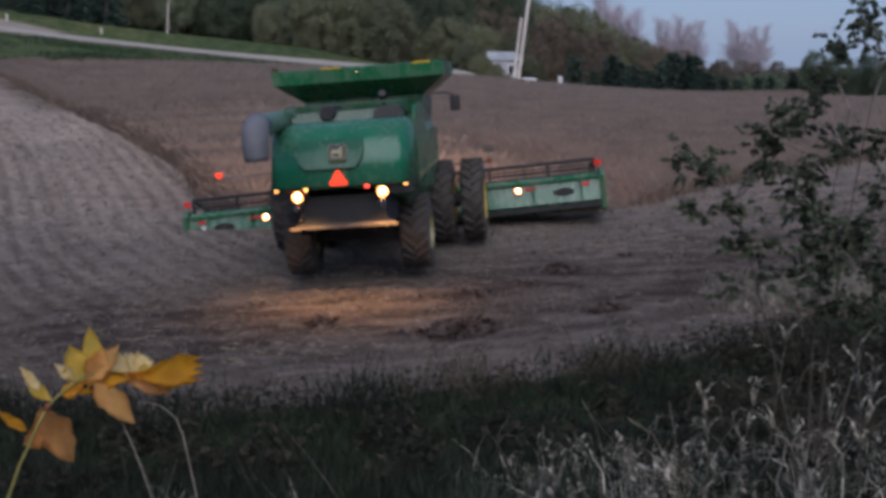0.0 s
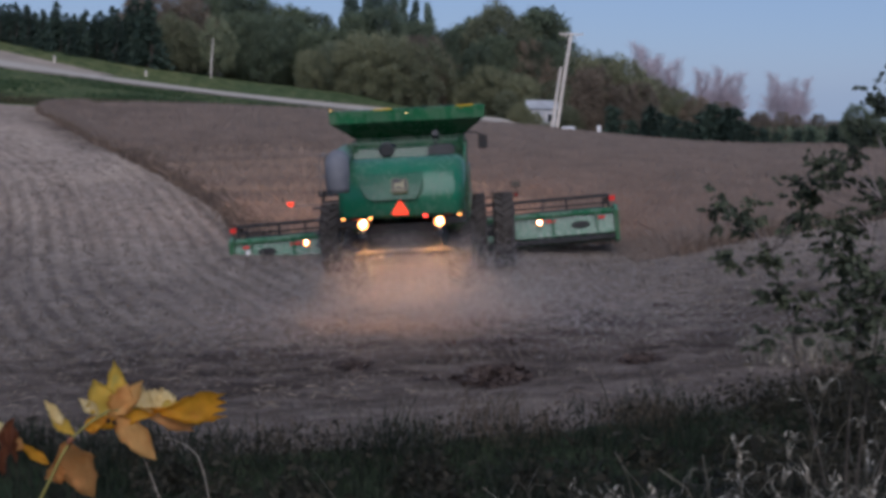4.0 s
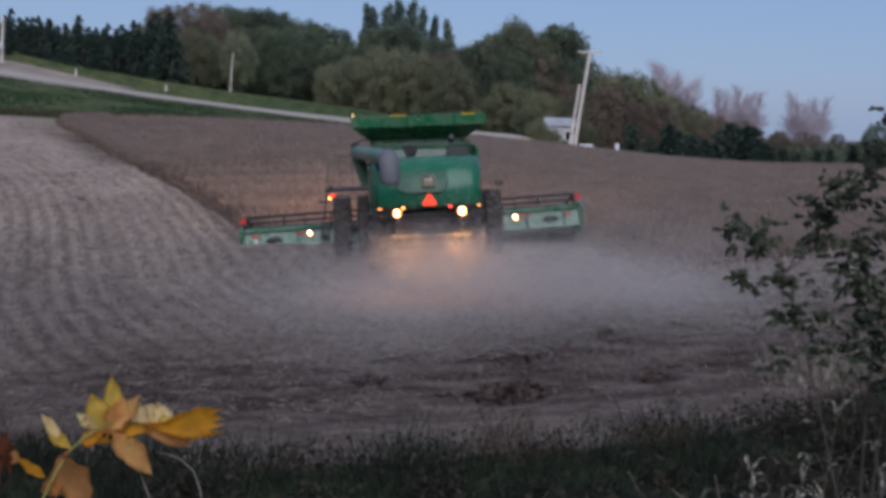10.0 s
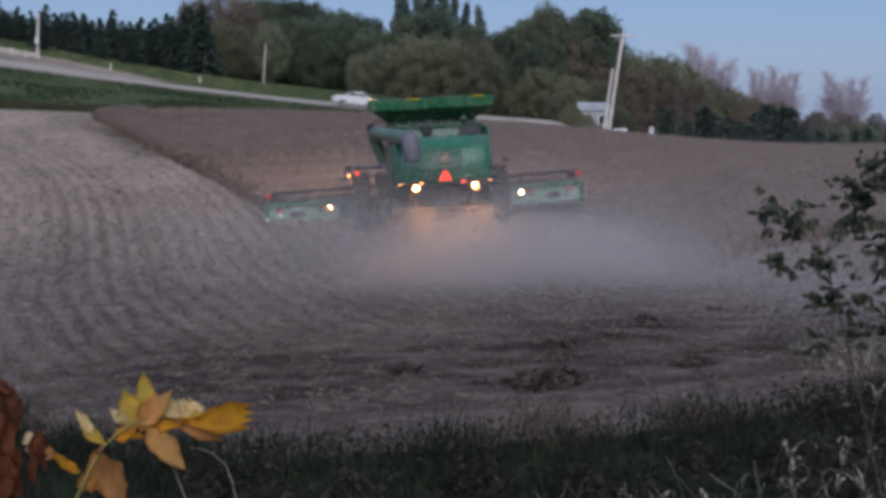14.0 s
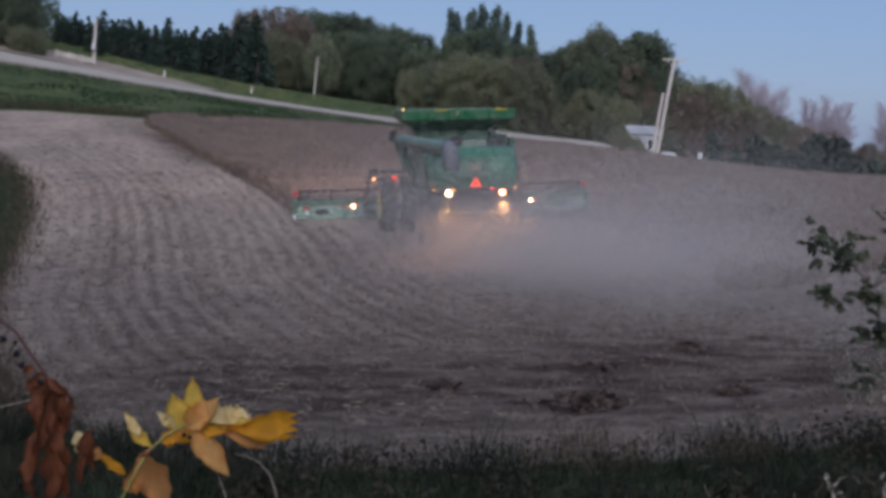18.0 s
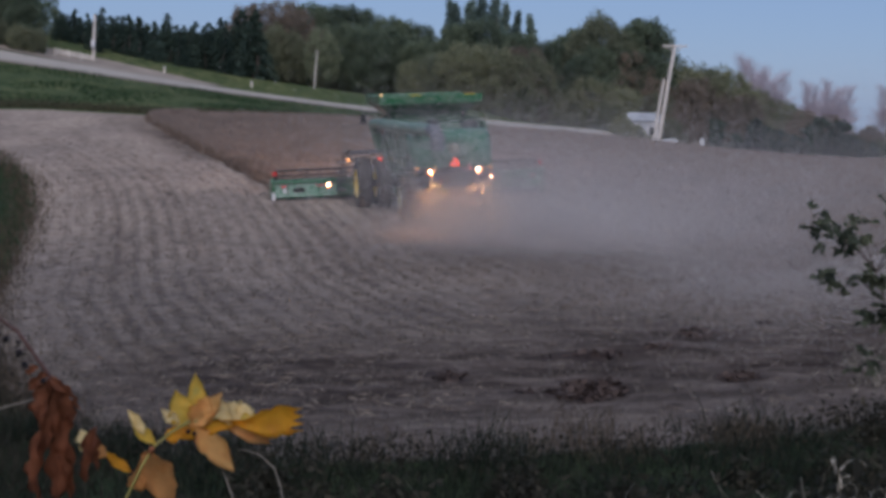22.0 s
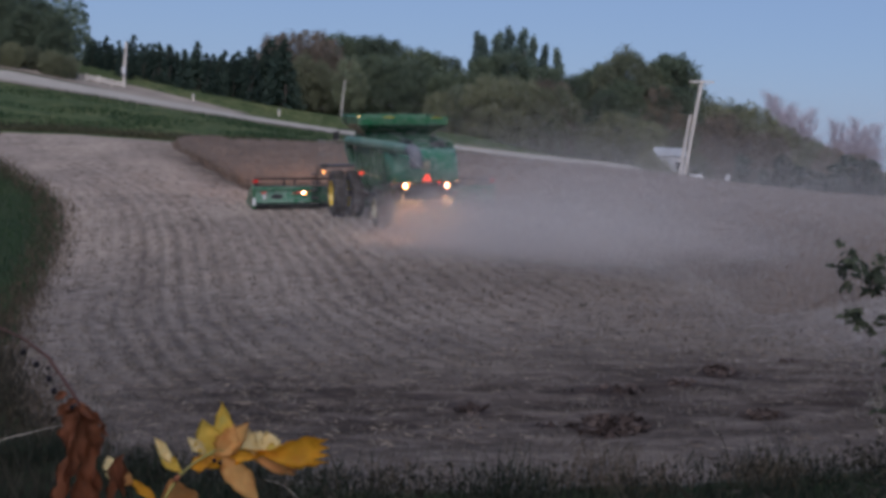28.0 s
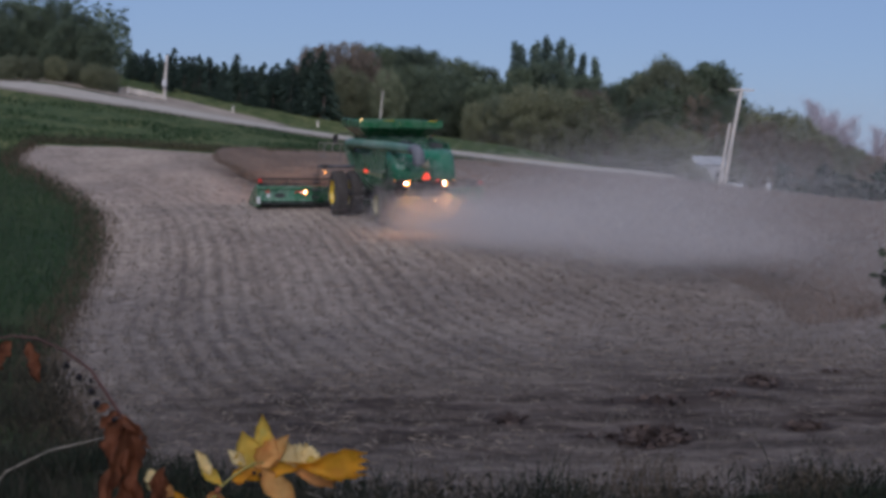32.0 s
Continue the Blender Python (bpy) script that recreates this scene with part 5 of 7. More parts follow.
def build_crop():
    rng = np.random.default_rng(11)
    cut_line = [header_point(t, HEADER_HALF) for t in np.arange(0, 16, 0.4)]
    clouds = []
    for count, x0, x1, y0, y1, h, w in ((150000, -24, 24, 28, 62, 0.5, 0.014), (95000, -30, 48, 60, 111, 0.48, 0.036), (8000, 24, 60, 36, 62, 0.5, 0.05)):
        x, y = scatter(rng, count, x0, x1, y0, y1)
        keep = inside(CROP, x, y)
        x, y = x[keep], y[keep]
        tall = h * (0.85 + 0.3 * rng.random(len(x)))
        # plants lowered towards the cut, so that its wall shows less shade
        beside = np.min([np.hypot(x - px, y - py) for px, py in cut_line], axis=0)
        tall = tall * (0.3 + 0.7 * smooth(0.2, 2.2, beside))
        clouds.append(spikes(x, y, land(x, y), tall, np.full(len(x), w), rng))
    # the thick outer row along the open side
    e = rng.integers(0, len(CROP_EDGE), 11000)
    x, y = CROP_EDGE[e, 0] + rng.normal(0.25, 0.2, len(e)), CROP_EDGE[e, 1] + rng.uniform(-0.6, 0.6, len(e))
    keep = inside(CROP, x, y)
    x, y = x[keep], y[keep]
    clouds.append(spikes(x, y, land(x, y), np.full(len(x), 0.56), np.full(len(x), 0.02), rng, 0.15))
    # edge stems in the darkened colour paint the shaded face of the crop
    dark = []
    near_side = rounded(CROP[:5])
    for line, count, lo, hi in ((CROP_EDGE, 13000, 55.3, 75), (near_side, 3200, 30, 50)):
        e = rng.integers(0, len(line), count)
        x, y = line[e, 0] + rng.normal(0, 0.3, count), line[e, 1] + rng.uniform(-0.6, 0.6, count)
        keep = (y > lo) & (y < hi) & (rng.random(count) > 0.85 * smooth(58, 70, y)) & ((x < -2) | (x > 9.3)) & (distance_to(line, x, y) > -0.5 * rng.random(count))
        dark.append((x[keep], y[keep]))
    x, y = np.hstack(dark)
    triangles("crop_edge_stems", spikes(x, y, land(x, y), np.full(len(x), 0.4), np.full(len(x), 0.018), rng, 0.25), STEM_SHADE, "soybean stems along the crop's open sides, darkened for the wall's shade", "crop")
    triangles("soybean_crop", np.vstack(clouds), STALK, "uncut dry brown soybean crop standing in the field", "crop")
    # the swath that falls to the header, strip by strip
    depth, travelled, last, out = 0.62, 0.0, header_point(0, 0), []
    for t in np.arange(0.02, 32.01, 0.02):
        p = header_point(t, 0)
        travelled += float(np.linalg.norm(p - last))
        last = p
        if travelled < depth * (len(out) / 2 + 0.75):
            continue
        a = radians(drive_at(t)[4])
        s, f = rng.uniform(-HEADER_HALF - 0.3, HEADER_HALF, 170), rng.uniform(-depth / 2, depth / 2, 170)
        x, y = p[0] + s * math.cos(a) - f * math.sin(a), p[1] + s * math.sin(a) + f * math.cos(a)
        keep = distance_to(CROP_EDGE, x, y) > 0
        x, y = x[keep], y[keep]
        c = np.array((p[0], p[1], land1(*p)))
        pts = spikes(x, y, land(x, y), np.full(len(x), 0.5), np.full(len(x), 0.03), rng) - c
        ob = tagged(triangles("soybean_strip", pts, STALK), "strip of dry soybeans standing before the harvester", "crop", "soybean strips before the harvester", "stuff")
        ob.matrix_world = Matrix.Translation(c)
        out.append((ob, t, Matrix.Translation(c)))
        # its open end: stems whose dark colour stands for the crop wall's shade
        e = CROP_EDGE[np.argmin(np.abs((CROP_EDGE - p) @ np.array((-math.sin(a), math.cos(a)))))]
        x, y = e[0] + rng.normal(0, 0.3, 260), e[1] + rng.uniform(-0.45, 0.45, 260)
        keep = (distance_to(CROP_EDGE, x, y) > -0.5 * rng.random(260)) & (rng.random(260) > 0.85 * smooth(58, 70, y))
        x, y = x[keep], y[keep]
        c = np.array((e[0], e[1], land1(*e)))
        pts = spikes(x, y, land(x, y), np.full(len(x), 0.4), np.full(len(x), 0.018), rng, 0.25) - c
        ob = tagged(triangles("strip_end_stems", pts, STEM_SHADE), "stems at the open end of a soybean strip, darkened for shade", "crop", "stems at the strip ends", "stuff")
        ob.matrix_world = Matrix.Translation(c)
        out.append((ob, t, Matrix.Translation(c)))
    return out


def build_stubble():
    rng = np.random.default_rng(12)
    x, y = scatter(rng, 30000, -22, 22, 16.5, 62)
    near = rng.random(len(x)) < np.clip(26 / y, 0, 1) ** 1.4
    x, y = x[near], y[near]
    d = -distance_to(EDGE_LINE, x, y)
    keep = (d > 0.3) & ~inside(CROP, x, y) & (dampness(x, y) < 0.3)
    x, y, d = x[keep], y[keep], d[keep]
    # draw the stems on to the rows
    pull = (np.round(d / 0.58 - 0.25) * 0.58 + 0.145 - d)
    e = 0.05
    gx = (-distance_to(EDGE_LINE, x + e, y) - d) / e
    gy = (-distance_to(EDGE_LINE, x, y + e) - d) / e
    x, y = x + gx * pull * 0.85, y + gy * pull * 0.85
    pts = spikes(x, y, land(x, y), np.full(len(x), 0.13), np.full(len(x), 0.012), rng, 0.5, 3)
    triangles("stubble", pts, STRAW, "short pale stubble in curved rows", "stubble")
    # loose straw lying flat
    x, y = scatter(rng, 36000, -18, 20, 16.5, 48)
    keep = (rng.random(len(x)) < np.clip(22 / y, 0, 1) ** 1.5) & (-distance_to(EDGE_LINE, x, y) > 0.2) & ~inside(CROP, x, y) & (dampness(x, y) < 0.25) & (rng.random(len(x)) > 0.6 * smooth(-2, 2, x) * (1 - smooth(22, 26, y)))
    x, y = x[keep], y[keep]
    n = len(x)
    a, l, w = rng.uniform(0, 6.28, n), rng.uniform(0.05, 0.17, n), rng.uniform(0.006, 0.014, n)
    z = land(x, y) + rng.uniform(0.02, 0.07, n)
    v = np.empty((n, 3, 3))
    v[:, 0] = np.stack([x - l * np.cos(a), y - l * np.sin(a), z], -1)
    v[:, 1] = np.stack([x + l * np.cos(a), y + l * np.sin(a), z + rng.uniform(-0.01, 0.03, n)], -1)
    v[:, 2] = np.stack([x - w * np.sin(a), y + w * np.cos(a), z + 0.02], -1)
    triangles("straw_litter", v.reshape(-1, 3), STRAW, "chopped straw scattered over the stubble", "straw")


def build_clods():
    """Lumps of bare mud where the machines have turned."""
    rng = np.random.default_rng(13)
    x, y = scatter(rng, 60000, -2, 9, 17, 26)
    k = dampness(x, y)
    keep = k * rng.random(len(x)) > 0.7
    x, y = x[keep], y[keep]
    n = len(x)
    c = np.stack([x, y, land(x, y) + rng.uniform(0.0, 0.05, n)], -1)
    s = rng.uniform(0.02, 0.075, (n, 1, 1))
    tri = c[:, None, :] + rng.normal(size=(n, 3, 3)) * s * np.array((1.2, 1.0, 0.7))
    triangles("mud_clods", tri.reshape(-1, 3), CLOD, "broken lumps of dark mud in the turned ground", "mud")


CLOD = leafy("dark_mud_clods", (0.032, 0.022, 0.019), (0.056, 0.039, 0.034), (0.098, 0.072, 0.062), thin=0.05)
build_clods()
STRIPS = build_crop()
build_stubble()

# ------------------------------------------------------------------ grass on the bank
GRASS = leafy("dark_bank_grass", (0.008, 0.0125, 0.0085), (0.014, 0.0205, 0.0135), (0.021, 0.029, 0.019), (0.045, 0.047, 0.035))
DRY = leafy("dry_bleached_grass", (0.07, 0.066, 0.05), (0.16, 0.142, 0.115), (0.31, 0.275, 0.235), (0.66, 0.6, 0.53))
VERGE = leafy("faded_verge_weeds", (0.05, 0.055, 0.03), (0.10, 0.10, 0.055), (0.16, 0.135, 0.085))
SPIT = leafy("green_spit_grass", (0.015, 0.033, 0.015), (0.028, 0.058, 0.026), (0.045, 0.076, 0.037))
GRASS_LUSH = leafy("grey_green_grass", (0.03, 0.045, 0.03), (0.055, 0.076, 0.05), (0.10, 0.12, 0.085))
FRINGE = leafy("brown_fringe_weeds", (0.045, 0.036, 0.026), (0.085, 0.066, 0.048), (0.14, 0.11, 0.08))
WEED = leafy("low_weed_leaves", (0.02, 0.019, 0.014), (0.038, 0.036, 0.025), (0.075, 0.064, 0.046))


def blades(x, y, z, length, width, rng, droop=0.5, segments=3):
    """Bent grass blades: strips that lean over towards their tips, as loose triangles."""
    n = len(x)
    a = rng.uniform(0, 2 * math.pi, n)
    side = rng.uniform(0, 2 * math.pi, n)
    lean = rng.uniform(0.05, 1.0, n) * droop
    left, right = [], []
    for s in np.linspace(0, 1, segments + 1):
        out = length * (0.15 * s + lean * s ** 2.2)
        up = length * s * (1 - 0.45 * lean * s)
        px, py, pz = x + out * np.cos(a), y + out * np.sin(a), z + up - 0.02
        w = width * (1 - s) ** 0.7
        left.append(np.stack([px - w * np.cos(side), py - w * np.sin(side), pz], -1))
        right.append(np.stack([px + w * np.cos(side), py + w * np.sin(side), pz], -1))
    tris = []
    for k in range(segments):
        tris.append(np.stack([left[k], right[k], right[k + 1]], 1))
        if k < segments - 1:
            tris.append(np.stack([left[k], right[k + 1], left[k + 1]], 1))
    return np.concatenate(tris).reshape(-1, 3)


def build_grass():
    rng = np.random.default_rng(21)
    parts_ = []
    x, y = scatter(rng, 50000, -11, 14, 5.5, 17.5)
    keep = (-distance_to(EDGE_LINE, x, y) < 0.3 + 0.5 * rng.normal(size=len(x))) & (np.abs(x) < 1.5 + 0.62 * y)
    x, y = x[keep], y[keep]
    clump = np.array([noise.noise((a * 0.8, b * 0.8, 0)) for a, b in zip(x, y)])
    h = 0.24 + 0.52 * clump + rng.uniform(-0.08, 0.2, len(x)) + 0.25 * (rng.random(len(x)) < 0.06)
    parts_.append(blades(x, y, land(x, y), np.maximum(h, 0.1), rng.uniform(0.006, 0.013, len(x)), rng))
    # the grassy spit at the left of the field
    x, y = scatter(rng, 52000, -40, -8, 26.5, 82)
    d = -distance_to(EDGE_LINE, x, y)
    keep = (d < 0.3) & (d > -11) & (rng.random(len(x)) < np.clip(30 / y, 0, 1))
    x, y = x[keep], y[keep]
    spit = (blades(x, y, land(x, y), rng.uniform(0.2, 0.5, len(x)), 0.0003 * y + rng.uniform(0.004, 0.01, len(x)), rng, segments=2))
    x, y = scatter(rng, 26000, -16, -3, 9, 30)
    d = -distance_to(EDGE_LINE, x, y)
    keep = (d < 0.2 + 0.35 * rng.normal(size=len(x))) & (d > -4) & (x < -0.42 * y + 2.5)
    x, y = x[keep], y[keep]
    lump = np.array([noise.noise((a * 0.6, b * 0.6, 2.2)) for a, b in zip(x, y)])
    triangles("tall_weeds", blades(x, y, land(x, y), np.maximum(0.3 + 0.6 * lump + rng.uniform(-0.1, 0.2, len(x)), 0.1), rng.uniform(0.006, 0.014, len(x)), rng), WEED, "dark tall weeds at the corner of the bank", "weeds")
    triangles("spit_grass", spit, SPIT, "green uncut grass on the spit beside the stubble", "grass")
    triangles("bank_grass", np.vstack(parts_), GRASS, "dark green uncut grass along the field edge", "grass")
    # brown withered fringe where the spit meets the stubble
    e = rng.integers(0, len(EDGE_LINE), 20000)
    x, y = EDGE_LINE[e, 0] + rng.normal(-0.1, 0.4, 20000), EDGE_LINE[e, 1] + rng.normal(0, 0.6, 20000)
    keep = (y > 18) & (x < -6)
    x, y = x[keep], y[keep]
    triangles("fringe_weeds", blades(x, y, land(x, y), rng.uniform(0.1, 0.34, len(x)), 0.0003 * y + 0.003, rng, 0.9), FRINGE, "brown withered weeds fringing the stubble", "weeds")
    # brown seed stalks that stand up along the near edge of the stubble
    e = rng.integers(0, len(EDGE_LINE), 16000)
    x, y = EDGE_LINE[e, 0] + rng.normal(0, 0.5, 16000), EDGE_LINE[e, 1] + rng.normal(-0.25, 0.5, 16000)
    lump = np.array([noise.noise((a * 0.7, b * 0.7, 5.5)) for a, b in zip(x, y)])
    keep = (y < 22) & (np.abs(x) < 12) & (lump > -0.05 + 0.25 * rng.random(len(x)))
    x, y, lump = x[keep], y[keep], lump[keep]
    triangles("seed_stalks", blades(x, y, land(x, y), (0.2 + 0.75 * lump) * rng.uniform(0.5, 1.1, len(x)), np.full(len(x), 0.007), rng, 0.5), FRINGE, "brown seed stalks along the near edge of the stubble", "weeds")
    # coarse weeds along the far edges of the field
    x = rng.uniform(-32, 12, 9000)
    y = np.interp(x, FAR_EDGE[0], FAR_EDGE[1]) + 0.8 + np.abs(rng.normal(0, 1.6, len(x)))
    triangles("verge_weeds", blades(x, y, land(x, y), rng.uniform(0.2, 0.5, len(x)), np.full(len(x), 0.04), rng, segments=2), VERGE,
              "rough weeds on the verge above the field", "weeds")
    # tufts over the verge between the field and the road
    x, y = scatter(rng, 30000, -52, 4, 66, 112)
    road_y = np.interp(x, ROAD_LINE[:, 0], ROAD_LINE[:, 1])
    keep = (y > np.interp(x, FAR_EDGE[0], FAR_EDGE[1]) + 1) & (y < road_y - 5.2)
    x, y = x[keep], y[keep]
    lump = np.array([noise.noise((a * 0.22, b * 0.35, 4.4)) for a, b in zip(x, y)])
    keep = lump + 0.3 * rng.random(len(x)) > 0.05
    x, y, lump = x[keep], y[keep], lump[keep]
    triangles("verge_grass", blades(x, y, land(x, y), rng.uniform(0.12, 0.3, len(x)) + 0.3 * np.maximum(lump, 0), np.full(len(x), 0.045), rng, segments=2), SPIT,
              "green tufted grass between field and road", "grass")
    x = rng.uniform(-9, 13, 2600)
    e = rng.integers(0, len(EDGE_LINE), len(x))
    x, y = EDGE_LINE[e, 0] + rng.normal(0, 0.5, len(x)), EDGE_LINE[e, 1] - np.abs(rng.normal(0.3, 0.6, len(x)))
    keep = (y < 24) & (np.abs(x) < 14)
    x, y = x[keep], y[keep]
    cloud = []
    for a, b in zip(x, y):
        n = rng.integers(5, 11)
        c = np.array((a, b, land1(a, b)))
        for _ in range(n):
            p = c + np.array((*rng.normal(0, 0.12, 2), rng.uniform(0.02, 0.22 if a < -2 else 0.4)))
            u, w = rng.normal(size=3) * 0.028, rng.normal(size=3) * 0.022
            cloud += [p - u, p + w, p + u]
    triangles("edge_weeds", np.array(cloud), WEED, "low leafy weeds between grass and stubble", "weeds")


build_grass()


def curls(x, y, z, length, width, rng, segments=7):
    """Withered blades that rise, bend over and curl at the tip, as loose triangles."""
    n = len(x)
    a, side = rng.uniform(0, 2 * math.pi, n), rng.uniform(0, math.pi, n)
    tilt, bend = rng.uniform(0.05, 0.6, n), rng.uniform(0.2, 4.6, n)
    pos, rows = np.stack([x, y, z - 0.02], -1), []
    step = length / segments
    for k in range(segments + 1):
        s = k / segments
        w = (width * (1 - 0.75 * s))[:, None] * np.stack([np.cos(side), np.sin(side), 0.4 * np.sin(a)], -1)
        rows.append((pos - w, pos + w))
        t = tilt + bend * s ** 1.6
        pos = pos + step[:, None] * np.stack([np.sin(t) * np.cos(a), np.sin(t) * np.sin(a), np.cos(t)], -1)
        a = a + rng.normal(0, 0.5, n)
    tris = []
    for (a0, b0), (a1, b1) in zip(rows[:-1], rows[1:]):
        tris += [np.stack([a0, b0, b1], 1), np.stack([a0, b1, a1], 1)]
    return np.concatenate(tris).reshape(-1, 3)


def dry_clump(rng, x, y, size):
    """A tussock of bleached, curled grass."""
    n = int(15 * size)
    px, py = x + rng.normal(0, 0.13 * size, n), y + rng.normal(0, 0.13 * size, n)
    return curls(px, py, land(px, py), rng.uniform(0.12, 0.8, n) * size, rng.uniform(0.004, 0.013, n), rng)


def build_dry_grass():
    rng = np.random.default_rng(31)
    label = "bleached curled dry grass tussock on the bank"
    for k in range(62):
        y = rng.uniform(5.4, 9.6)
        x = rng.uniform(0.9, 5.2) + (y - 6) * 0.15 if k < 54 else rng.uniform(-1.8, 1.0)
        size = rng.uniform(0.55, 1.1) * (1.25 if x > 2.6 else 1.0)
        clump = dry_clump(rng, x, y, size)
        c = np.array((x, y, land1(x, y)))
        ob = tagged(triangles("dry_grass", clump - c, DRY), label, "dry grass", "dry grass tussocks on the bank", "stuff")
        ob.matrix_world = Matrix.Translation(c)
    # broad withered leaves and seed heads among the tussocks
    for k in range(46):
        y = rng.uniform(5.6, 9.4)
        x = rng.uniform(1.2, 5.2) + (y - 6) * 0.15
        n = 9
        c = np.array((x, y, land1(x, y)))
        h = rng.uniform(0.25, 0.7)
        px, py = x + rng.normal(0, 0.07, n), y + rng.normal(0, 0.07, n)
        head = curls(px, py, land(px, py) + h * rng.uniform(0.4, 1.0, n), rng.uniform(0.08, 0.2, n), rng.uniform(0.012, 0.03, n), rng, 5)
        stalks = blades(px, py, land(px, py), np.full(n, h * 1.1), np.full(n, 0.005), rng, 0.2)
        ob = tagged(triangles("withered_leaves", np.vstack([head, stalks]) - c, DRY), "broad withered tan leaves on dead stalks", "dry grass", "withered leaves on the bank", "stuff")
        ob.matrix_world = Matrix.Translation(c)
    # lush green grass between the tussocks
    for k in range(60):
        y = rng.uniform(5.4, 9.4)
        x = rng.uniform(0.6, 5.2) + (y - 6) * 0.15
        n = 26
        px, py = x + rng.normal(0, 0.12, n), y + rng.normal(0, 0.12, n)
        c = np.array((x, y, land1(x, y)))
        ob = tagged(triangles("green_grass", blades(px, py, land(px, py), rng.uniform(0.2, 0.55, n), np.full(n, 0.009), rng) - c, GRASS_LUSH), "tuft of green grass among the dry tussocks", "grass", "green grass tufts on the bank", "stuff")
        ob.matrix_world = Matrix.Translation(c)
    # pale feathery grass on the far side of the brush
    for k in range(26):
        x, y = rng.normal(9.3, 0.9), rng.normal(20.4, 0.7)
        n = 60
        px, py = x + rng.normal(0, 0.25, n), y + rng.normal(0, 0.25, n)
        c = np.array((x, y, land1(x, y)))
        ob = tagged(triangles("feather_grass", curls(px, py, land(px, py), rng.uniform(0.3, 0.8, n), np.full(n, 0.008), rng, 4) - c, DRY),
                    "pale feathery dry grass behind the brush", "dry grass", "feathery grass at the field edge", "stuff")
        ob.matrix_world = Matrix.Translation(c)
    # tall withered stalks with curled heads
    for k in range(14):
        x, y = rng.uniform(2.2, 4.6), rng.uniform(5.8, 9.0)
        n = 5
        c = np.array((x, y, land1(x, y)))
        px, py = x + rng.normal(0, 0.05, n), y + rng.normal(0, 0.05, n)
        ob = tagged(triangles("withered_stalk", curls(px, py, land(px, py), rng.uniform(0.6, 1.15, n), np.full(n, 0.012), rng, 9) - c, DRY),
                    "tall withered stalk with curled pale head", "dry grass", "withered stalks on the bank", "stuff")
        ob.matrix_world = Matrix.Translation(c)
    # bent dead stalks that stand over the tussocks, with curled leaves: top east, north, height, sway
    for x, y, z, sway in ((2.71, 6.3, 3.33, 0.07), (2.84, 6.1, 3.18, -0.14), (2.94, 5.9, 3.3, -0.1), (3.13, 6.0, 3.19, 0.08), (2.69, 6.6, 2.95, 0.12), (2.39, 6.8, 2.82, -0.09)):
        o = (x - sway, y, land1(x - sway, y))
        stalk = thing("bent_dead_stalk", "tall bleached dead stalk with curled withered leaves", "dry stem", Matrix.Translation(o), "dead stalks over the tussocks")
        h = z - o[2]
        pts = [(sway * f * f, 0.02 * math.sin(5 * f), h * f - 0.05 * (f < 0.01)) for f in np.linspace(0, 1, 9)] + [(sway * 1.3, 0.02, h * 1.0), (sway * 1.7, 0.02, h * 0.93), (sway * 1.95, 0.0, h * 0.82)]
        part("stalk", tube(bmesh.new(), pts, [0.005 - 0.0003 * k for k in range(12)], 6), DRY, stalk)
        for f in (0.55, 0.7, 0.85, 0.97):
            n = 3
            q = np.array((sway * f * f, 0.0, h * f))
            leaf = curls(np.full(n, q[0]), np.full(n, q[1]), np.full(n, q[2]), rng.uniform(0.12, 0.26, n), np.full(n, 0.014), rng, 7)
            triangles("curled_leaf", leaf, DRY, parent=stalk)
    # dark brush along the right side of the bank
    for k in range(64):
        x = rng.uniform(-3.0, 10.5) if k >= 30 else rng.uniform(3.6, 10.5)
        y = (rng.uniform(13.5, 16.2) if k < 30 and x > 6 else rng.uniform(10.6, 14.0)) + 0.25 * max(0, x - 6)
        c = np.array((x, y, land1(x, y)))
        n, r = 420, rng.uniform(0.35, 0.7) if x > 5.0 else rng.uniform(0.18, 0.45)
        p = rng.normal(size=(n, 3)) * np.array((0.5, 0.5, 0.42)) * r
        p[:, 2] = np.abs(p[:, 2]) * (1 + 0.5 * rng.random(n))
        tri = p[:, None, :] + rng.normal(size=(n, 3, 3)) * 0.035
        stalks = blades(rng.normal(0, 0.3 * r, 40), rng.normal(0, 0.3 * r, 40), np.zeros(40), rng.uniform(0.4, 1.3, 40) * r, np.full(40, 0.008), rng)
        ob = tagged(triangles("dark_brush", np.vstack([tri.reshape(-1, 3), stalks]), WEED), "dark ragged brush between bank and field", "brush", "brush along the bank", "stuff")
        ob.matrix_world = Matrix.Translation(c)


    # single tall bleached stems
    for k, (x, y, lean, h) in enumerate(((0.25, 8.6, -28, 0.95), (1.55, 7.6, -24, 0.8), (3.1, 6.6, -14, 1.1), (2.4, 7.4, -30, 0.9), (3.6, 7.2, 18, 0.8), (-1.0, 6.2, 12, 0.75))):
        bm = bmesh.new()
        a = radians(lean)
        pts = [(math.sin(a) * h * s * (1 + 0.25 * s), 0.03 * s, math.cos(a) * h * s) for s in np.linspace(0, 1, 7)]
        tube(bm, pts, [0.0045 - 0.003 * s for s in np.linspace(0, 1, 7)], 5)
        stem = thing("dry_stem", "tall bleached dead stem leaning over the bank", "dry stem", ground_at(x, y), "dead stems on the bank")
        part("stalk", bm, DRY, stem)
        if k in (1, 2):
            for s in (0.5, 0.7, 0.85):
                p = Vector(pts[int(s * 6)])
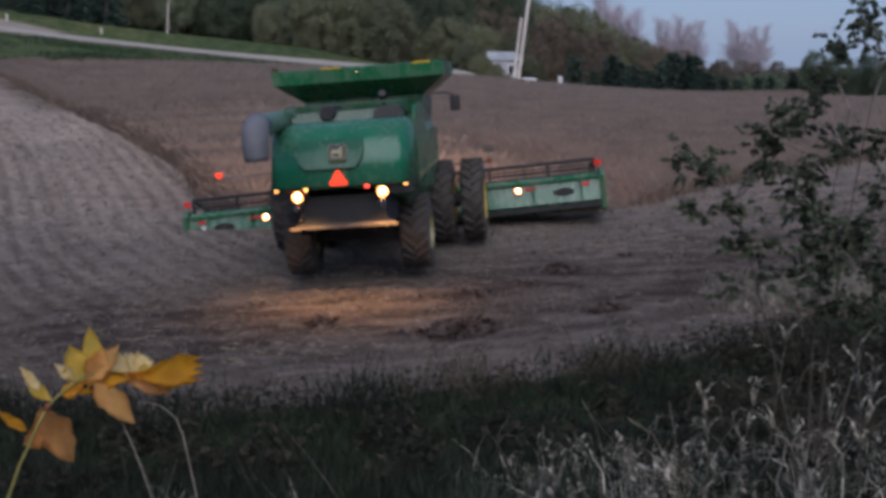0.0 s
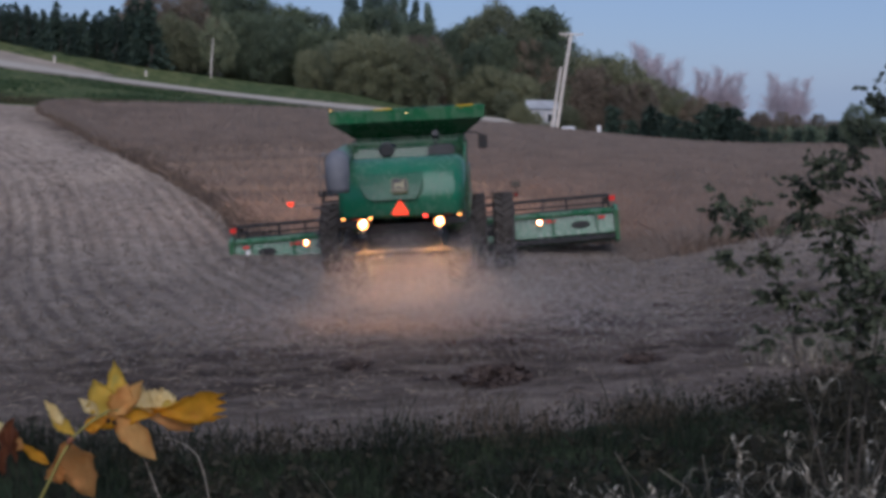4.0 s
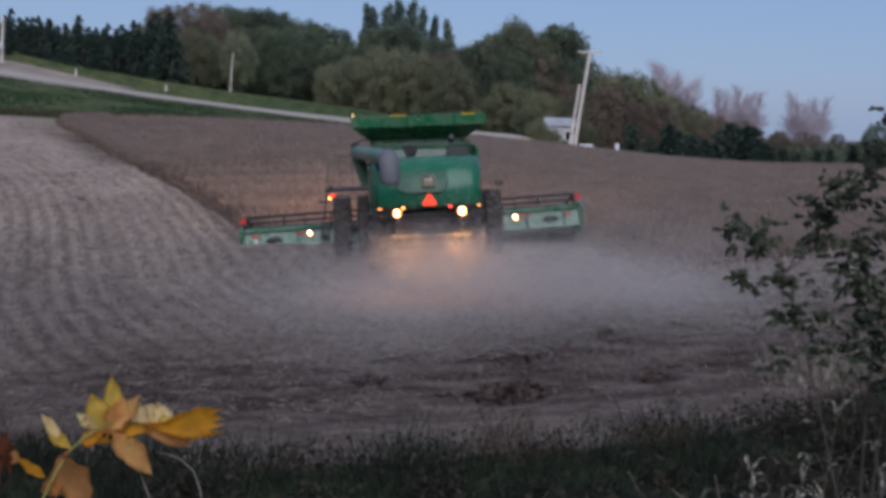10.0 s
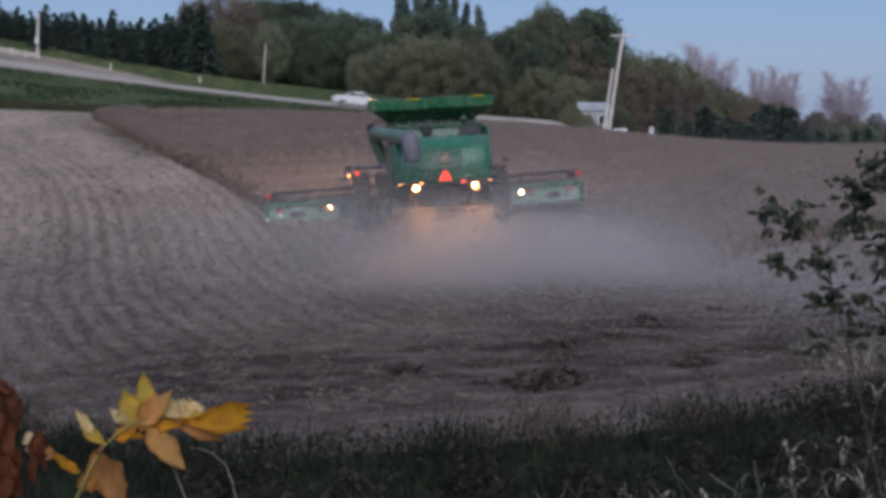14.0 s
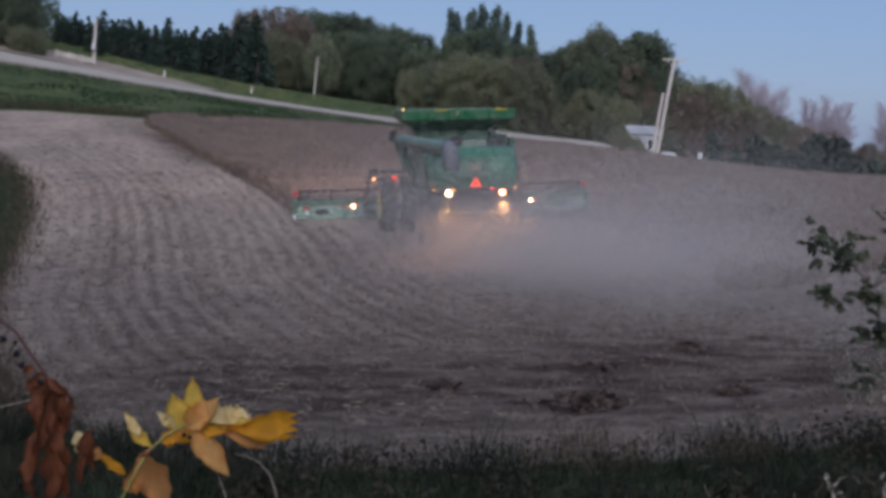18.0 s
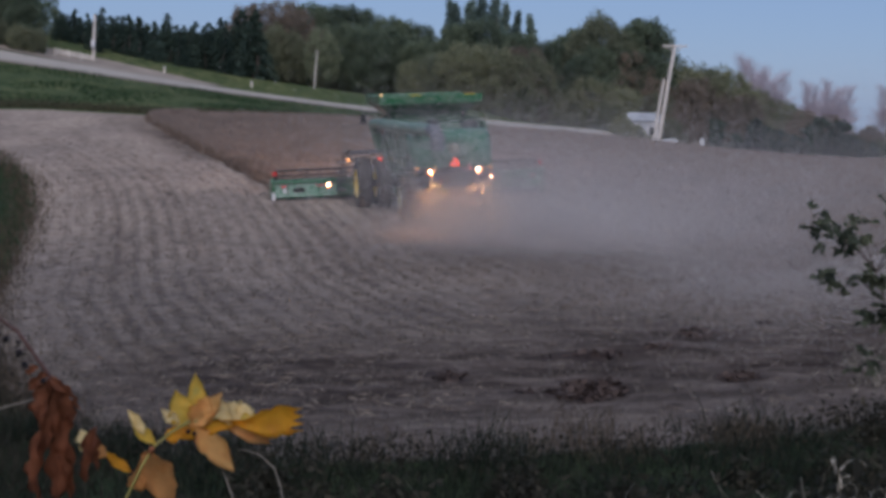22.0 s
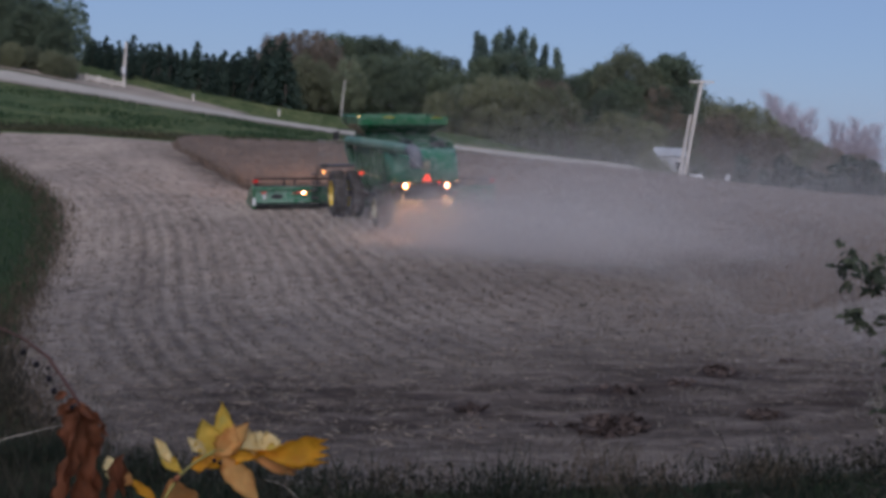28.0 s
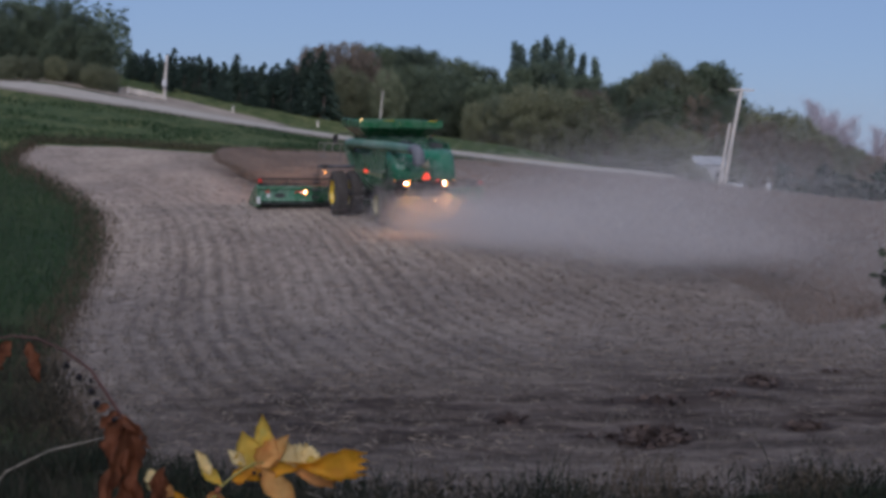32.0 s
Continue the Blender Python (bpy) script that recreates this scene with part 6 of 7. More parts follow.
                part("side_twig", tube(bmesh.new(), [p, p + Vector((0.05, 0.02, 0.06)), p + Vector((0.13, 0.02, 0.05))], 0.0025, 4), DRY, stem)


build_dry_grass()


# ------------------------------------------------------------------ poles, house and roadside things
def utility_pole(base, top, radius, arm=0.0, group=""):
    b, t = Vector(base), Vector(top)
    p = thing("utility_pole", "weathered grey timber utility pole leaning slightly" + (" with crossarm" if arm else ""), "utility pole", Matrix.Translation(b), group)
    bm = bmesh.new()
    tube(bm, [(0, 0, -0.6), (t - b) * 0.5, t - b], [radius, radius * 0.85, radius * 0.7], 12)
    part("shaft", bm, MAT["pole"], p)
    if arm:
        d = (t - b) * 0.985
        bm = bmesh.new()
        block(bm, d.x - arm / 2, d.x + arm / 2, d.y - 0.16, d.y - 0.04, d.z - 0.07, d.z + 0.07, bevel=0.01)
        cross = part("crossarm", bm, MAT["pole"], p)
        for k in (-0.46, -0.2, 0.2, 0.46):
            bm = bmesh.new()
            drum(bm, (d.x + k * arm, d.y - 0.1, d.z + 0.07), (0, 0, 1), [(0, 0.03), (0.05, 0.06), (0.1, 0.06), (0.14, 0.03)], 8)
            part("insulator", bm, MAT["ceramic"], cross)
        for s in (-1, 1):
            bm = bmesh.new()
            tube(bm, [(d.x + s * arm * 0.3, d.y - 0.1, d.z - 0.06), (d.x - 0.05, d.y - 0.08, d.z - 0.8)], 0.03, 5)
            part("brace", bm, MAT["pole"], cross)
    return p


def on_land(x, y, lift=0.0):
    return (x, y, land1(x, y) + lift)


def build_roadside():
    utility_pole(on_land(20.67, 116.17), (21.95, 115.95, 10.5), 0.21, 2.4, "utility poles")
    utility_pole(on_land(20.15, 115.75), (20.96, 115.6, 7.1), 0.17, 0, "utility poles")
    utility_pole(on_land(-14.75, 124.6), (-14.45, 124.7, 9.40), 0.085, 0, "utility poles")
    p3 = utility_pole(on_land(-36.5, 118.5), (-36.3, 118.6, 12.1), 0.17, 0, "utility poles")
    bm = bmesh.new()
    drum(bm, (0.1, -0.32, 1.2), (0, 0, 1), [(0, 0.16), (0.05, 0.2), (0.65, 0.2), (0.72, 0.14)], 14)
    part("transformer", bm, MAT["white"], p3, "pale grey can transformer")
    for x, y, h, label in ((-29.25, 118.45, 0.6, "short weathered post with pale cap"), (-20.5, 119.2, 0.5, "short marker post by the road")):
        post = thing("marker_post", label, "post", Matrix.Translation(on_land(x, y)), "roadside posts")
        bm = bmesh.new()
        block(bm, -0.09, 0.09, -0.09, 0.09, -0.3, h, bevel=0.02)
        part("post", bm, MAT["pole"], post)
        bm = bmesh.new()
        block(bm, -0.13, 0.13, -0.12, 0.12, h, h + 0.16, bevel=0.03)
        part("cap", bm, MAT["ceramic"], post)
    # low timber fence by the pull-off
    fence = thing("timber_fence", "low weathered timber rail fence beside the pull-off", "fence", Matrix.Translation(on_land(-39.0, 114.6)))
    for k in range(4):
        bm = bmesh.new()
        x, y = 1.15 * k, 0.37 * k
        block(bm, x - 0.1, x + 0.1, y - 0.1, y + 0.1, -0.4, 0.85 + land1(-39 + x, 114.6 + y) - land1(-39, 114.6), bevel=0.02)
        part("fence_post", bm, MAT["pole"], fence)
    for z in (0.4, 0.68):
        bm = bmesh.new()
        dz = land1(-35.5, 115.7) - land1(-39, 114.6)
        tube(bm, [(0, -0.12, z), (3.45, 0.99, z + dz)], 0.09, 6)
        part("fence_rail", bm, MAT["pole"], fence)
    # white house half hidden by the trees
    hx, hy = 20.2, 122.0
    h = thing("farmhouse", "small white clapboard farmhouse half hidden by trees", "house", pose(hx, hy, land1(hx, hy) - 0.5, 0, 0, -8))
    bm = bmesh.new()
    block(bm, -1.5, 1.5, -1.6, 1.6, -0.3, 2.3)
    part("wall", bm, MAT["clapboard"], h)
    bm = bmesh.new()
    loft(bm, [[(-1.7, -1.8, 2.25), (-1.7, 0, 3.1), (-1.7, 1.8, 2.25)], [(1.7, -1.8, 2.25), (1.7, 0, 3.1), (1.7, 1.8, 2.25)]])
    part("roof", bm, MAT["roof"], h)
    for x in (-0.9, 0.95):
        win = part("window_frame", block(bmesh.new(), x - 0.42, x + 0.42, -1.66, -1.58, 0.8, 1.75, bevel=0.02), MAT["white"], h)
        part("pane", block(bmesh.new(), x - 0.34, x + 0.34, -1.675, -1.64, 0.88, 1.67), MAT["glass"], win)
    part("door", block(bmesh.new(), -0.35, 0.35, -1.66, -1.58, 0.1, 1.9, bevel=0.02), MAT["roof"], h)
    t = thing("propane_tank", "low white tank lying by the pole", "tank", Matrix.Translation(on_land(21.3, 112.6)))
    bm = bmesh.new()
    drum(bm, (0, 0, 0.55), (1, 0, 0), [(-0.72, 0.06), (-0.68, 0.18), (-0.58, 0.25), (0.58, 0.25), (0.68, 0.18), (0.72, 0.06)], 18)
    part("shell", bm, MAT["white"], t, smooth_faces=True)
    for s in (-0.4, 0.4):
        part("foot", block(bmesh.new(), s - 0.08, s + 0.08, -0.2, 0.2, -0.2, 0.4), MAT["ceramic"], t)
    m = thing("roadside_sign", "pale weathered sign board on a post", "sign", Matrix.Translation(on_land(24.3, 112.2)))
    part("post", block(bmesh.new(), -0.06, 0.06, -0.06, 0.06, -0.3, 1.2, bevel=0.01), MAT["pole"], m)
    part("board", block(bmesh.new(), -0.22, 0.22, -0.1, -0.06, 0.8, 1.6, bevel=0.02), MAT["white"], m)


build_roadside()


def build_car():
    """A pale saloon that passes along the road."""
    car = thing("car", "white saloon car driving along the country road", "car")
    bm = bmesh.new()
    side = [(-2.3, 0.35), (-2.35, 0.75), (-2.2, 0.95), (-1.3, 1.0), (-0.6, 1.42), (0.5, 1.45), (1.25, 1.0), (2.1, 0.88), (2.32, 0.7), (2.3, 0.35)]
    rings = [[(x, w * (1 if z < 1.05 else 0.82), z) for x, z in side] for w in (-0.88, -0.8, 0.8, 0.88)]
    rings[0] = [(x, y * 0.985, z) for x, y, z in rings[0]]
    loft(bm, rings)
    bmesh.ops.bevel(bm, geom=[e for e in bm.edges if e.calc_face_angle(0) > 0.4], offset=0.05, segments=2, affect="EDGES")
    body = part("body", bm, MAT["white"], car)
    for s in (-1, 1):
        for x0, x1, x2, x3 in ((-1.15, -0.05, -0.1, -0.62), (0.02, 1.05, 0.5, 0.02)):
            bm = bmesh.new()
            loft(bm, [[(x0, s * 0.84, 1.03), (x1, s * 0.84, 1.03), (x2, s * 0.745, 1.37), (x3, s * 0.745, 1.37)],
                      [(x0, s * 0.86, 1.03), (x1, s * 0.86, 1.03), (x2, s * 0.765, 1.37), (x3, s * 0.765, 1.37)]])
            part("side_window", bm, MAT["glass"], body)
        for x in (-1.4, 1.4):
            bm = bmesh.new()
            drum(bm, (x, s * 0.8, 0.33), (0, s, 0), [(-0.1, 0.2), (-0.1, 0.33), (0.1, 0.33), (0.1, 0.2), (0.04, 0.18)], 20)
            w = part("wheel", bm, MAT["rubber"], car)
            part("rim", drum(bmesh.new(), (x, s * 0.8, 0.33), (0, s, 0), [(0.02, 0.2), (0.09, 0.19), (0.07, 0.06)], 16), MAT["steel"], w)
        part("headlight", block(bmesh.new(), 2.18, 2.34, s * 0.65 - 0.16, s * 0.65 + 0.16, 0.66, 0.8, bevel=0.03), MAT["steel"], body)
        part("tail_light", block(bmesh.new(), -2.36, -2.24, s * 0.65 - 0.16, s * 0.65 + 0.16, 0.72, 0.88, bevel=0.03), MAT["reflector"], body)
    return car


CAR = build_car()


# ------------------------------------------------------------------ plants before the camera
def thin_leaf(name, c, spot, amount=0.45):
    """A dying leaf: blotches, freckles and veins of a second colour; light comes through."""
    m = Nodes(name, 0.6, specular=0.25)
    base = m.ramp(m.noise(22, 5), (0.35, tuple(v * 0.8 for v in c)), (0.65, tuple(min(1.0, v * 1.15) for v in c)))
    blotch = m.ramp(m.noise(45, 6, 0.7), (0.5, (0, 0, 0)), (0.68, (0.9, 0.9, 0.9)))
    m.color(m.mix(blotch, base, spot))
    m.bump(m.noise(180, 3), 0.15, 0.002)
    return m.thin(amount).mat


LEAF_YELLOW = thin_leaf("yellow_autumn_leaf", (0.74, 0.54, 0.10), (0.62, 0.60, 0.22))
LEAF_GOLD = thin_leaf("golden_autumn_leaf", (0.76, 0.43, 0.03), (0.62, 0.30, 0.04))
LEAF_ORANGE = thin_leaf("orange_tan_leaf", (0.70, 0.40, 0.15), (0.60, 0.29, 0.08))
LEAF_CREAM = thin_leaf("cream_withered_leaf", (0.84, 0.72, 0.42), (0.76, 0.60, 0.26))
LEAF_PEACH = thin_leaf("peach_yellow_leaf", (0.80, 0.52, 0.20), (0.70, 0.38, 0.13))
LEAF_RED = thin_leaf("rust_red_withered_leaf", (0.30, 0.12, 0.06), (0.16, 0.065, 0.04), 0.4)
PALE_STEM = plain("pale_dry_stem", (0.36, 0.31, 0.26), 0.8, scale=40, spread=0.2)
STEM_GREEN = plain("yellow_green_stem", (0.30, 0.26, 0.07), 0.6, scale=30, spread=0.3)
STEM_RED = plain("dark_red_stem", (0.07, 0.03, 0.024), 0.6, scale=30, spread=0.3)
BERRY = plain("black_berry_skin", (0.008, 0.006, 0.008), 0.9, scale=40, spread=0.2)


def leaf_blade(base, tip, width, face, curl=0.15, wave=0.0, seed=0, fold=0.25, point=1.0, ragged=0.5, jag=0.0):
    """One leaf from base to tip: folded on its midrib, curled along its length, with a wavy rim and a thickness."""
    b, t = Vector(base), Vector(tip)
    run = t - b
    l = run.length
    u = run.normalized()
    n = (Vector(face) - u * Vector(face).dot(u)).normalized()
    s = u.cross(n)
    bm = bmesh.new()
    rows, cols = 16, 7
    grid = []
    for i in range(rows + 1):
        f = i / rows
        w = width * 0.58 * (min(1.0, 0.3 + 1.1 * f) if jag else 1.0) * (math.sin(math.pi * min(1.0, f ** (0.75 if point > 0 else 1.7) * (0.72 if jag else 1.0))) ** (1.15 if point > 0.9 else 0.8) + 0.02)
        line = []
        for j in range(cols):
            g = 2 * j / (cols - 1) - 1
            ripple = wave * l * noise.noise((f * 5 + seed, g * 1.5, seed * 3.7)) * abs(g)
            tooth = 1 + ragged * noise.noise((f * 7 + seed, seed * 1.3 + (g > 0) * 9, 0.5)) * abs(g) ** 2
            off = n * (curl * l * math.sin(math.pi * f) + abs(g) * w * fold + ripple) + s * (g * w * tooth)
            reach = 1 - jag * (0.35 + 0.65 * abs(noise.noise((seed * 2.1, j * 1.7, 0.3)))) * (j % 2) * smooth(0.55, 1.0, f) if jag else 1.0
            line.append(bm.verts.new(b + run * (f * reach) + off))
        grid.append(line)
    for i, j in product(range(rows), range(cols - 1)):
        bm.faces.new((grid[i][j], grid[i][j + 1], grid[i + 1][j + 1], grid[i + 1][j]))
    bmesh.ops.solidify(bm, geom=bm.faces[:], thickness=0.0006)
    return bm


def build_sapling():
    """The young shrub with yellow leaves right before the camera."""
    root = Vector((-0.47, 1.2, land1(-0.47, 1.2)))
    p = thing("yellow_leaf_sapling", "slender autumn sapling with yellow and orange drooping leaves", "sapling", Matrix.Translation(root))
    local = lambda v: Vector(v) - root
    bm = bmesh.new()
    tube(bm, [local(v) for v in (root - Vector((0, 0, 0.05)), (-0.43, 1.2, 4.1), (-0.375, 1.215, 4.5), (-0.358, 1.219, 4.545), (-0.348, 1.221, 4.565), (-0.337, 1.223, 4.589), (-0.324, 1.227, 4.61), (-0.308, 1.231, 4.624), (-0.29, 1.236, 4.635), (-0.268, 1.241, 4.637), (-0.247, 1.245, 4.636))],
         [0.006, 0.004, 0.0018, 0.0017, 0.0016, 0.0015, 0.0014, 0.0013, 0.0011, 0.0009, 0.0006], 8)
    part("stem", bm, STEM_GREEN, p, smooth_faces=True)
    y_leaf, o, g, cr = LEAF_YELLOW, LEAF_ORANGE, LEAF_GOLD, LEAF_CREAM
    # base east, height; tip east, height; width; depth; sideways face; material; jagged end; label
    upper = ((-0.279, 4.631, -0.285, 4.688, 0.021, 1.244, 0.3, y_leaf, 0, "clear yellow upright leaf"), (-0.288, 4.626, -0.306, 4.668, 0.029, 1.240, 0.1, y_leaf, 0, "broad pale yellow leaf with bleached edge"),
             (-0.299, 4.632, -0.322, 4.648, 0.012, 1.236, 0.1, cr, 0, ""), (-0.290, 4.629, -0.252, 4.668, 0.023, 1.236, -0.3, LEAF_PEACH, 0, "orange-tan leaf"), (-0.280, 4.628, -0.269, 4.664, 0.024, 1.238, 0.2, LEAF_PEACH, 0, ""),
             (-0.242, 4.629, -0.262, 4.653, 0.019, 1.243, 0.2, cr, 0.2, "cream withered leaf"), (-0.241, 4.630, -0.245, 4.656, 0.021, 1.246, -0.1, cr, 0.25, ""), (-0.238, 4.630, -0.225, 4.653, 0.019, 1.244, -0.3, cr, 0.2, ""))
    right = ((-0.233, 4.633, -0.216, 4.643, 0.013, 1.240, -0.2, y_leaf, 0, ""), (-0.310, 4.620, -0.223, 4.637, 0.016, 1.235, 0.1, g, 0, ""), (-0.245, 4.632, -0.163, 4.638, 0.028, 1.240, 0.0, g, 0.34, "long golden leaf with ragged end"),
             (-0.254, 4.627, -0.197, 4.616, 0.017, 1.246, 0.2, o, 0.2, ""), (-0.281, 4.629, -0.239, 4.578, 0.021, 1.234, 0.4, LEAF_PEACH, 0, "orange drooping leaf"), (-0.315, 4.617, -0.289, 4.626, 0.015, 1.232, 0.1, g, 0, ""))
    left = ((-0.336, 4.622, -0.356, 4.648, 0.011, 1.228, 0.6, cr, 0, "narrow bleached leaf tip"), (-0.347, 4.632, -0.323, 4.608, 0.012, 1.227, 0.6, y_leaf, 0, ""), (-0.374, 4.600, -0.400, 4.615, 0.015, 1.214, 0.2, o, 0, ""),
            (-0.349, 4.581, -0.385, 4.606, 0.010, 1.220, 0.2, g, 0, "narrow golden leaf"), (-0.336, 4.603, -0.306, 4.538, 0.036, 1.228, -0.3, o, 0, "large orange hanging leaf"), (-0.333, 4.575, -0.357, 4.562, 0.018, 1.224, 0.4, o, 0, ""))
    for k, (x0, z0, x1, z1, w, y, face, mat, jag, label) in enumerate(upper + right + left):
        hang = 0.6 if z1 < z0 - 0.03 else 1.0
        part("leaf", leaf_blade(local((x0, y, z0)), local((x1, y + 0.006, z1)), w, (face, -1, 0.2), 0.06 if k % 3 else -0.05, 0.13, k * 1.7, 0.12, hang, 0.35, jag), mat, p, label, smooth_faces=True)
    for x, z in ((-0.294, 4.613), (-0.282, 4.624), (-0.288, 4.626)):
        part("bud", drum(bmesh.new(), local((x, 1.23, z)), (0, 0, 1), [(-0.0026, 0.001), (-0.0015, 0.0022), (0.0012, 0.0024), (0.0026, 0.001)], 8), BERRY, p, "small dark berry", smooth_faces=True)
    part("node", drum(bmesh.new(), local((-0.328, 1.225, 4.605)), (0.5, 0, 0.8), [(-0.005, 0.001), (-0.002, 0.003), (0.003, 0.003), (0.005, 0.001)], 10), LEAF_RED, p, "swollen orange leaf joint", smooth_faces=True)
    for line in (((-0.263, 1.25, 4.61), (-0.261, 1.25, 4.601), (-0.255, 1.25, 4.578), (-0.247, 1.25, 4.557), (-0.235, 1.25, 4.52), (-0.2, 1.25, 4.40)),
                 ((-0.238, 1.256, 4.599), (-0.225, 1.256, 4.597), (-0.212, 1.256, 4.592), (-0.197, 1.256, 4.578), (-0.19, 1.256, 4.557), (-0.18, 1.256, 4.50), (-0.16, 1.256, 4.38))):
        o = Vector(on_land(line[-1][0] + 0.05, 1.27))
        g = thing("grass_stem", "thin pale grass stem beside the sapling", "grass stem", Matrix.Translation(o), "grass stems before the camera")
        part("stalk", tube(bmesh.new(), [Vector(v) - o for v in line] + [(0, 0, -0.03)], [0.0003 + 0.00008 * k for k in range(len(line))] + [0.001], 6), PALE_STEM, g, smooth_faces=True)


def build_weed():
    """The withered weed with hanging rust leaves and a string of black berries."""
    root = Vector((-0.42, 1.12, land1(-0.42, 1.12)))
    p = thing("withered_weed", "withered weed with rust red hanging leaves and black berries", "weed", Matrix.Translation(root))
    local = lambda v: Vector(v) - root
    bm = bmesh.new()
    tube(bm, [local(v) for v in (root - Vector((0, 0, 0.05)), (-0.41, 1.13, 4.2), (-0.402, 1.13, 4.5), (-0.399, 1.13, 4.594), (-0.396, 1.13, 4.649), (-0.398, 1.13, 4.685), (-0.404, 1.13, 4.709), (-0.419, 1.13, 4.731), (-0.436, 1.13, 4.755), (-0.462, 1.128, 4.774), (-0.488, 1.12, 4.787), (-0.51, 1.11, 4.79), (-0.54, 1.09, 4.785))],
         [0.005, 0.004, 0.003, 0.0026, 0.0024, 0.0022, 0.002, 0.0018, 0.0016, 0.0014, 0.0012, 0.001, 0.0008], 8)
    part("stem", bm, STEM_RED, p, smooth_faces=True)
    leaves = (((-0.406, 1.13, 4.714), (-0.426, 1.13, 4.695), 0.014, (-0.3, -1, -0.1)),
              ((-0.417, 1.13, 4.72), (-0.429, 1.13, 4.713), 0.0093, (-0.1, -1, -0.1)),
              ((-0.404, 1.13, 4.707), (-0.411, 1.13, 4.658), 0.0279, (-0.5, -1, 0.0)),
              ((-0.397, 1.13, 4.705), (-0.383, 1.13, 4.658), 0.0205, (0.5, -1, 0.1)),
              ((-0.4, 1.13, 4.703), (-0.416, 1.13, 4.621), 0.0214, (0.3, -1, -0.0)),
              ((-0.391, 1.13, 4.681), (-0.388, 1.13, 4.604), 0.0233, (0.0, -1, -0.0)),
              ((-0.38, 1.13, 4.688), (-0.374, 1.13, 4.677), 0.0084, (-0.4, -1, -0.1)),
              ((-0.411, 1.13, 4.658), (-0.419, 1.13, 4.58), 0.0233, (-0.3, -1, 0.2)),
              ((-0.398, 1.13, 4.649), (-0.399, 1.13, 4.576), 0.0233, (0.4, -1, 0.1)),
              ((-0.389, 1.13, 4.645), (-0.386, 1.13, 4.581), 0.014, (0.4, -1, -0.0)),
              ((-0.358, 1.13, 4.659), (-0.37, 1.13, 4.6), 0.0168, (-0.2, -1, 0.1)),
              ((-0.365, 1.13, 4.655), (-0.357, 1.13, 4.614), 0.014, (0.3, -1, 0.2)),
              ((-0.406, 1.13, 4.711), (-0.376, 1.13, 4.686), 0.0112, (0.5, -1, -0.1)),
              ((-0.492, 1.11, 4.785), (-0.48, 1.108, 4.745), 0.014, (0.3, -1, 0)), ((-0.505, 1.1, 4.787), (-0.516, 1.098, 4.757), 0.016, (-0.3, -1, 0)))
    for k, (a, b, w, face) in enumerate(leaves):
        part("leaf", leaf_blade(local(a), local(b), w * 0.72, face, 0.08, 0.2, 40 + k * 2.3, 0.7, 0.5, 0.8), LEAF_RED, p, smooth_faces=True)
    part("leaf", leaf_blade(local((-0.378, 1.142, 4.652)), local((-0.372, 1.144, 4.625)), 0.014, (0.5, -1, 0), 0.2, 0.1, 9), LEAF_CREAM, p, "small bleached leaf", smooth_faces=True)
    part("leaf", leaf_blade(local((-0.40, 1.134, 4.575)), local((-0.396, 1.136, 4.53)), 0.018, (0.5, -1, 0), 0.2, 0.1, 19), LEAF_CREAM, p, "small bleached leaf", smooth_faces=True)
    for x, z, r, on in ((-0.459, 4.76, 0.0034, (-0.452, 1.129, 4.767)), (-0.446, 4.748, 0.0036, (-0.44, 1.13, 4.758)), (-0.434, 4.745, 0.0022, (-0.43, 1.13, 4.747)), (-0.433, 4.734, 0.0036, (-0.424, 1.13, 4.739)), (-0.428, 4.722, 0.0036, (-0.416, 1.13, 4.727)), (-0.41, 4.706, 0.0028, (-0.405, 1.13, 4.711))):
        b = part("berry", drum(bmesh.new(), local((x, 1.125, z)), (0.2, 0, 1), [(-r, r * 0.2), (-r * 0.72, r * 0.72), (0, r), (r * 0.72, r * 0.68), (r, r * 0.2)], 10), BERRY, p, "black shrivelled berry", smooth_faces=True)
        part("berry_stalk", tube(bmesh.new(), [local((x, 1.125, z + r * 0.8)), local(on)], 0.0005, 4), STEM_RED, b)
    g = thing("grass_stem", "thin pale grass stem beside the weed", "grass stem", Matrix.Translation(on_land(-0.62, 1.17)), "grass stems before the camera")
    o = Vector(on_land(-0.62, 1.17))
    part("stalk", tube(bmesh.new(), [(0, 0, -0.03), Vector((-0.615, 1.17, 4.3)) - o, Vector((-0.60, 1.17, 4.5)) - o, Vector((-0.578, 1.172, 4.585)) - o, Vector((-0.545, 1.175, 4.63)) - o, Vector((-0.50, 1.18, 4.654)) - o, Vector((-0.436, 1.19, 4.671)) - o], [0.0012, 0.001, 0.0009, 0.0008, 0.0007, 0.0006, 0.0004], 6), PALE_STEM, g, smooth_faces=True)


build_sapling()
build_weed()


SHRUB_LEAF = leafy("dusky_shrub_leaves", (0.046, 0.057, 0.04), (0.075, 0.088, 0.058), (0.12, 0.132, 0.086))


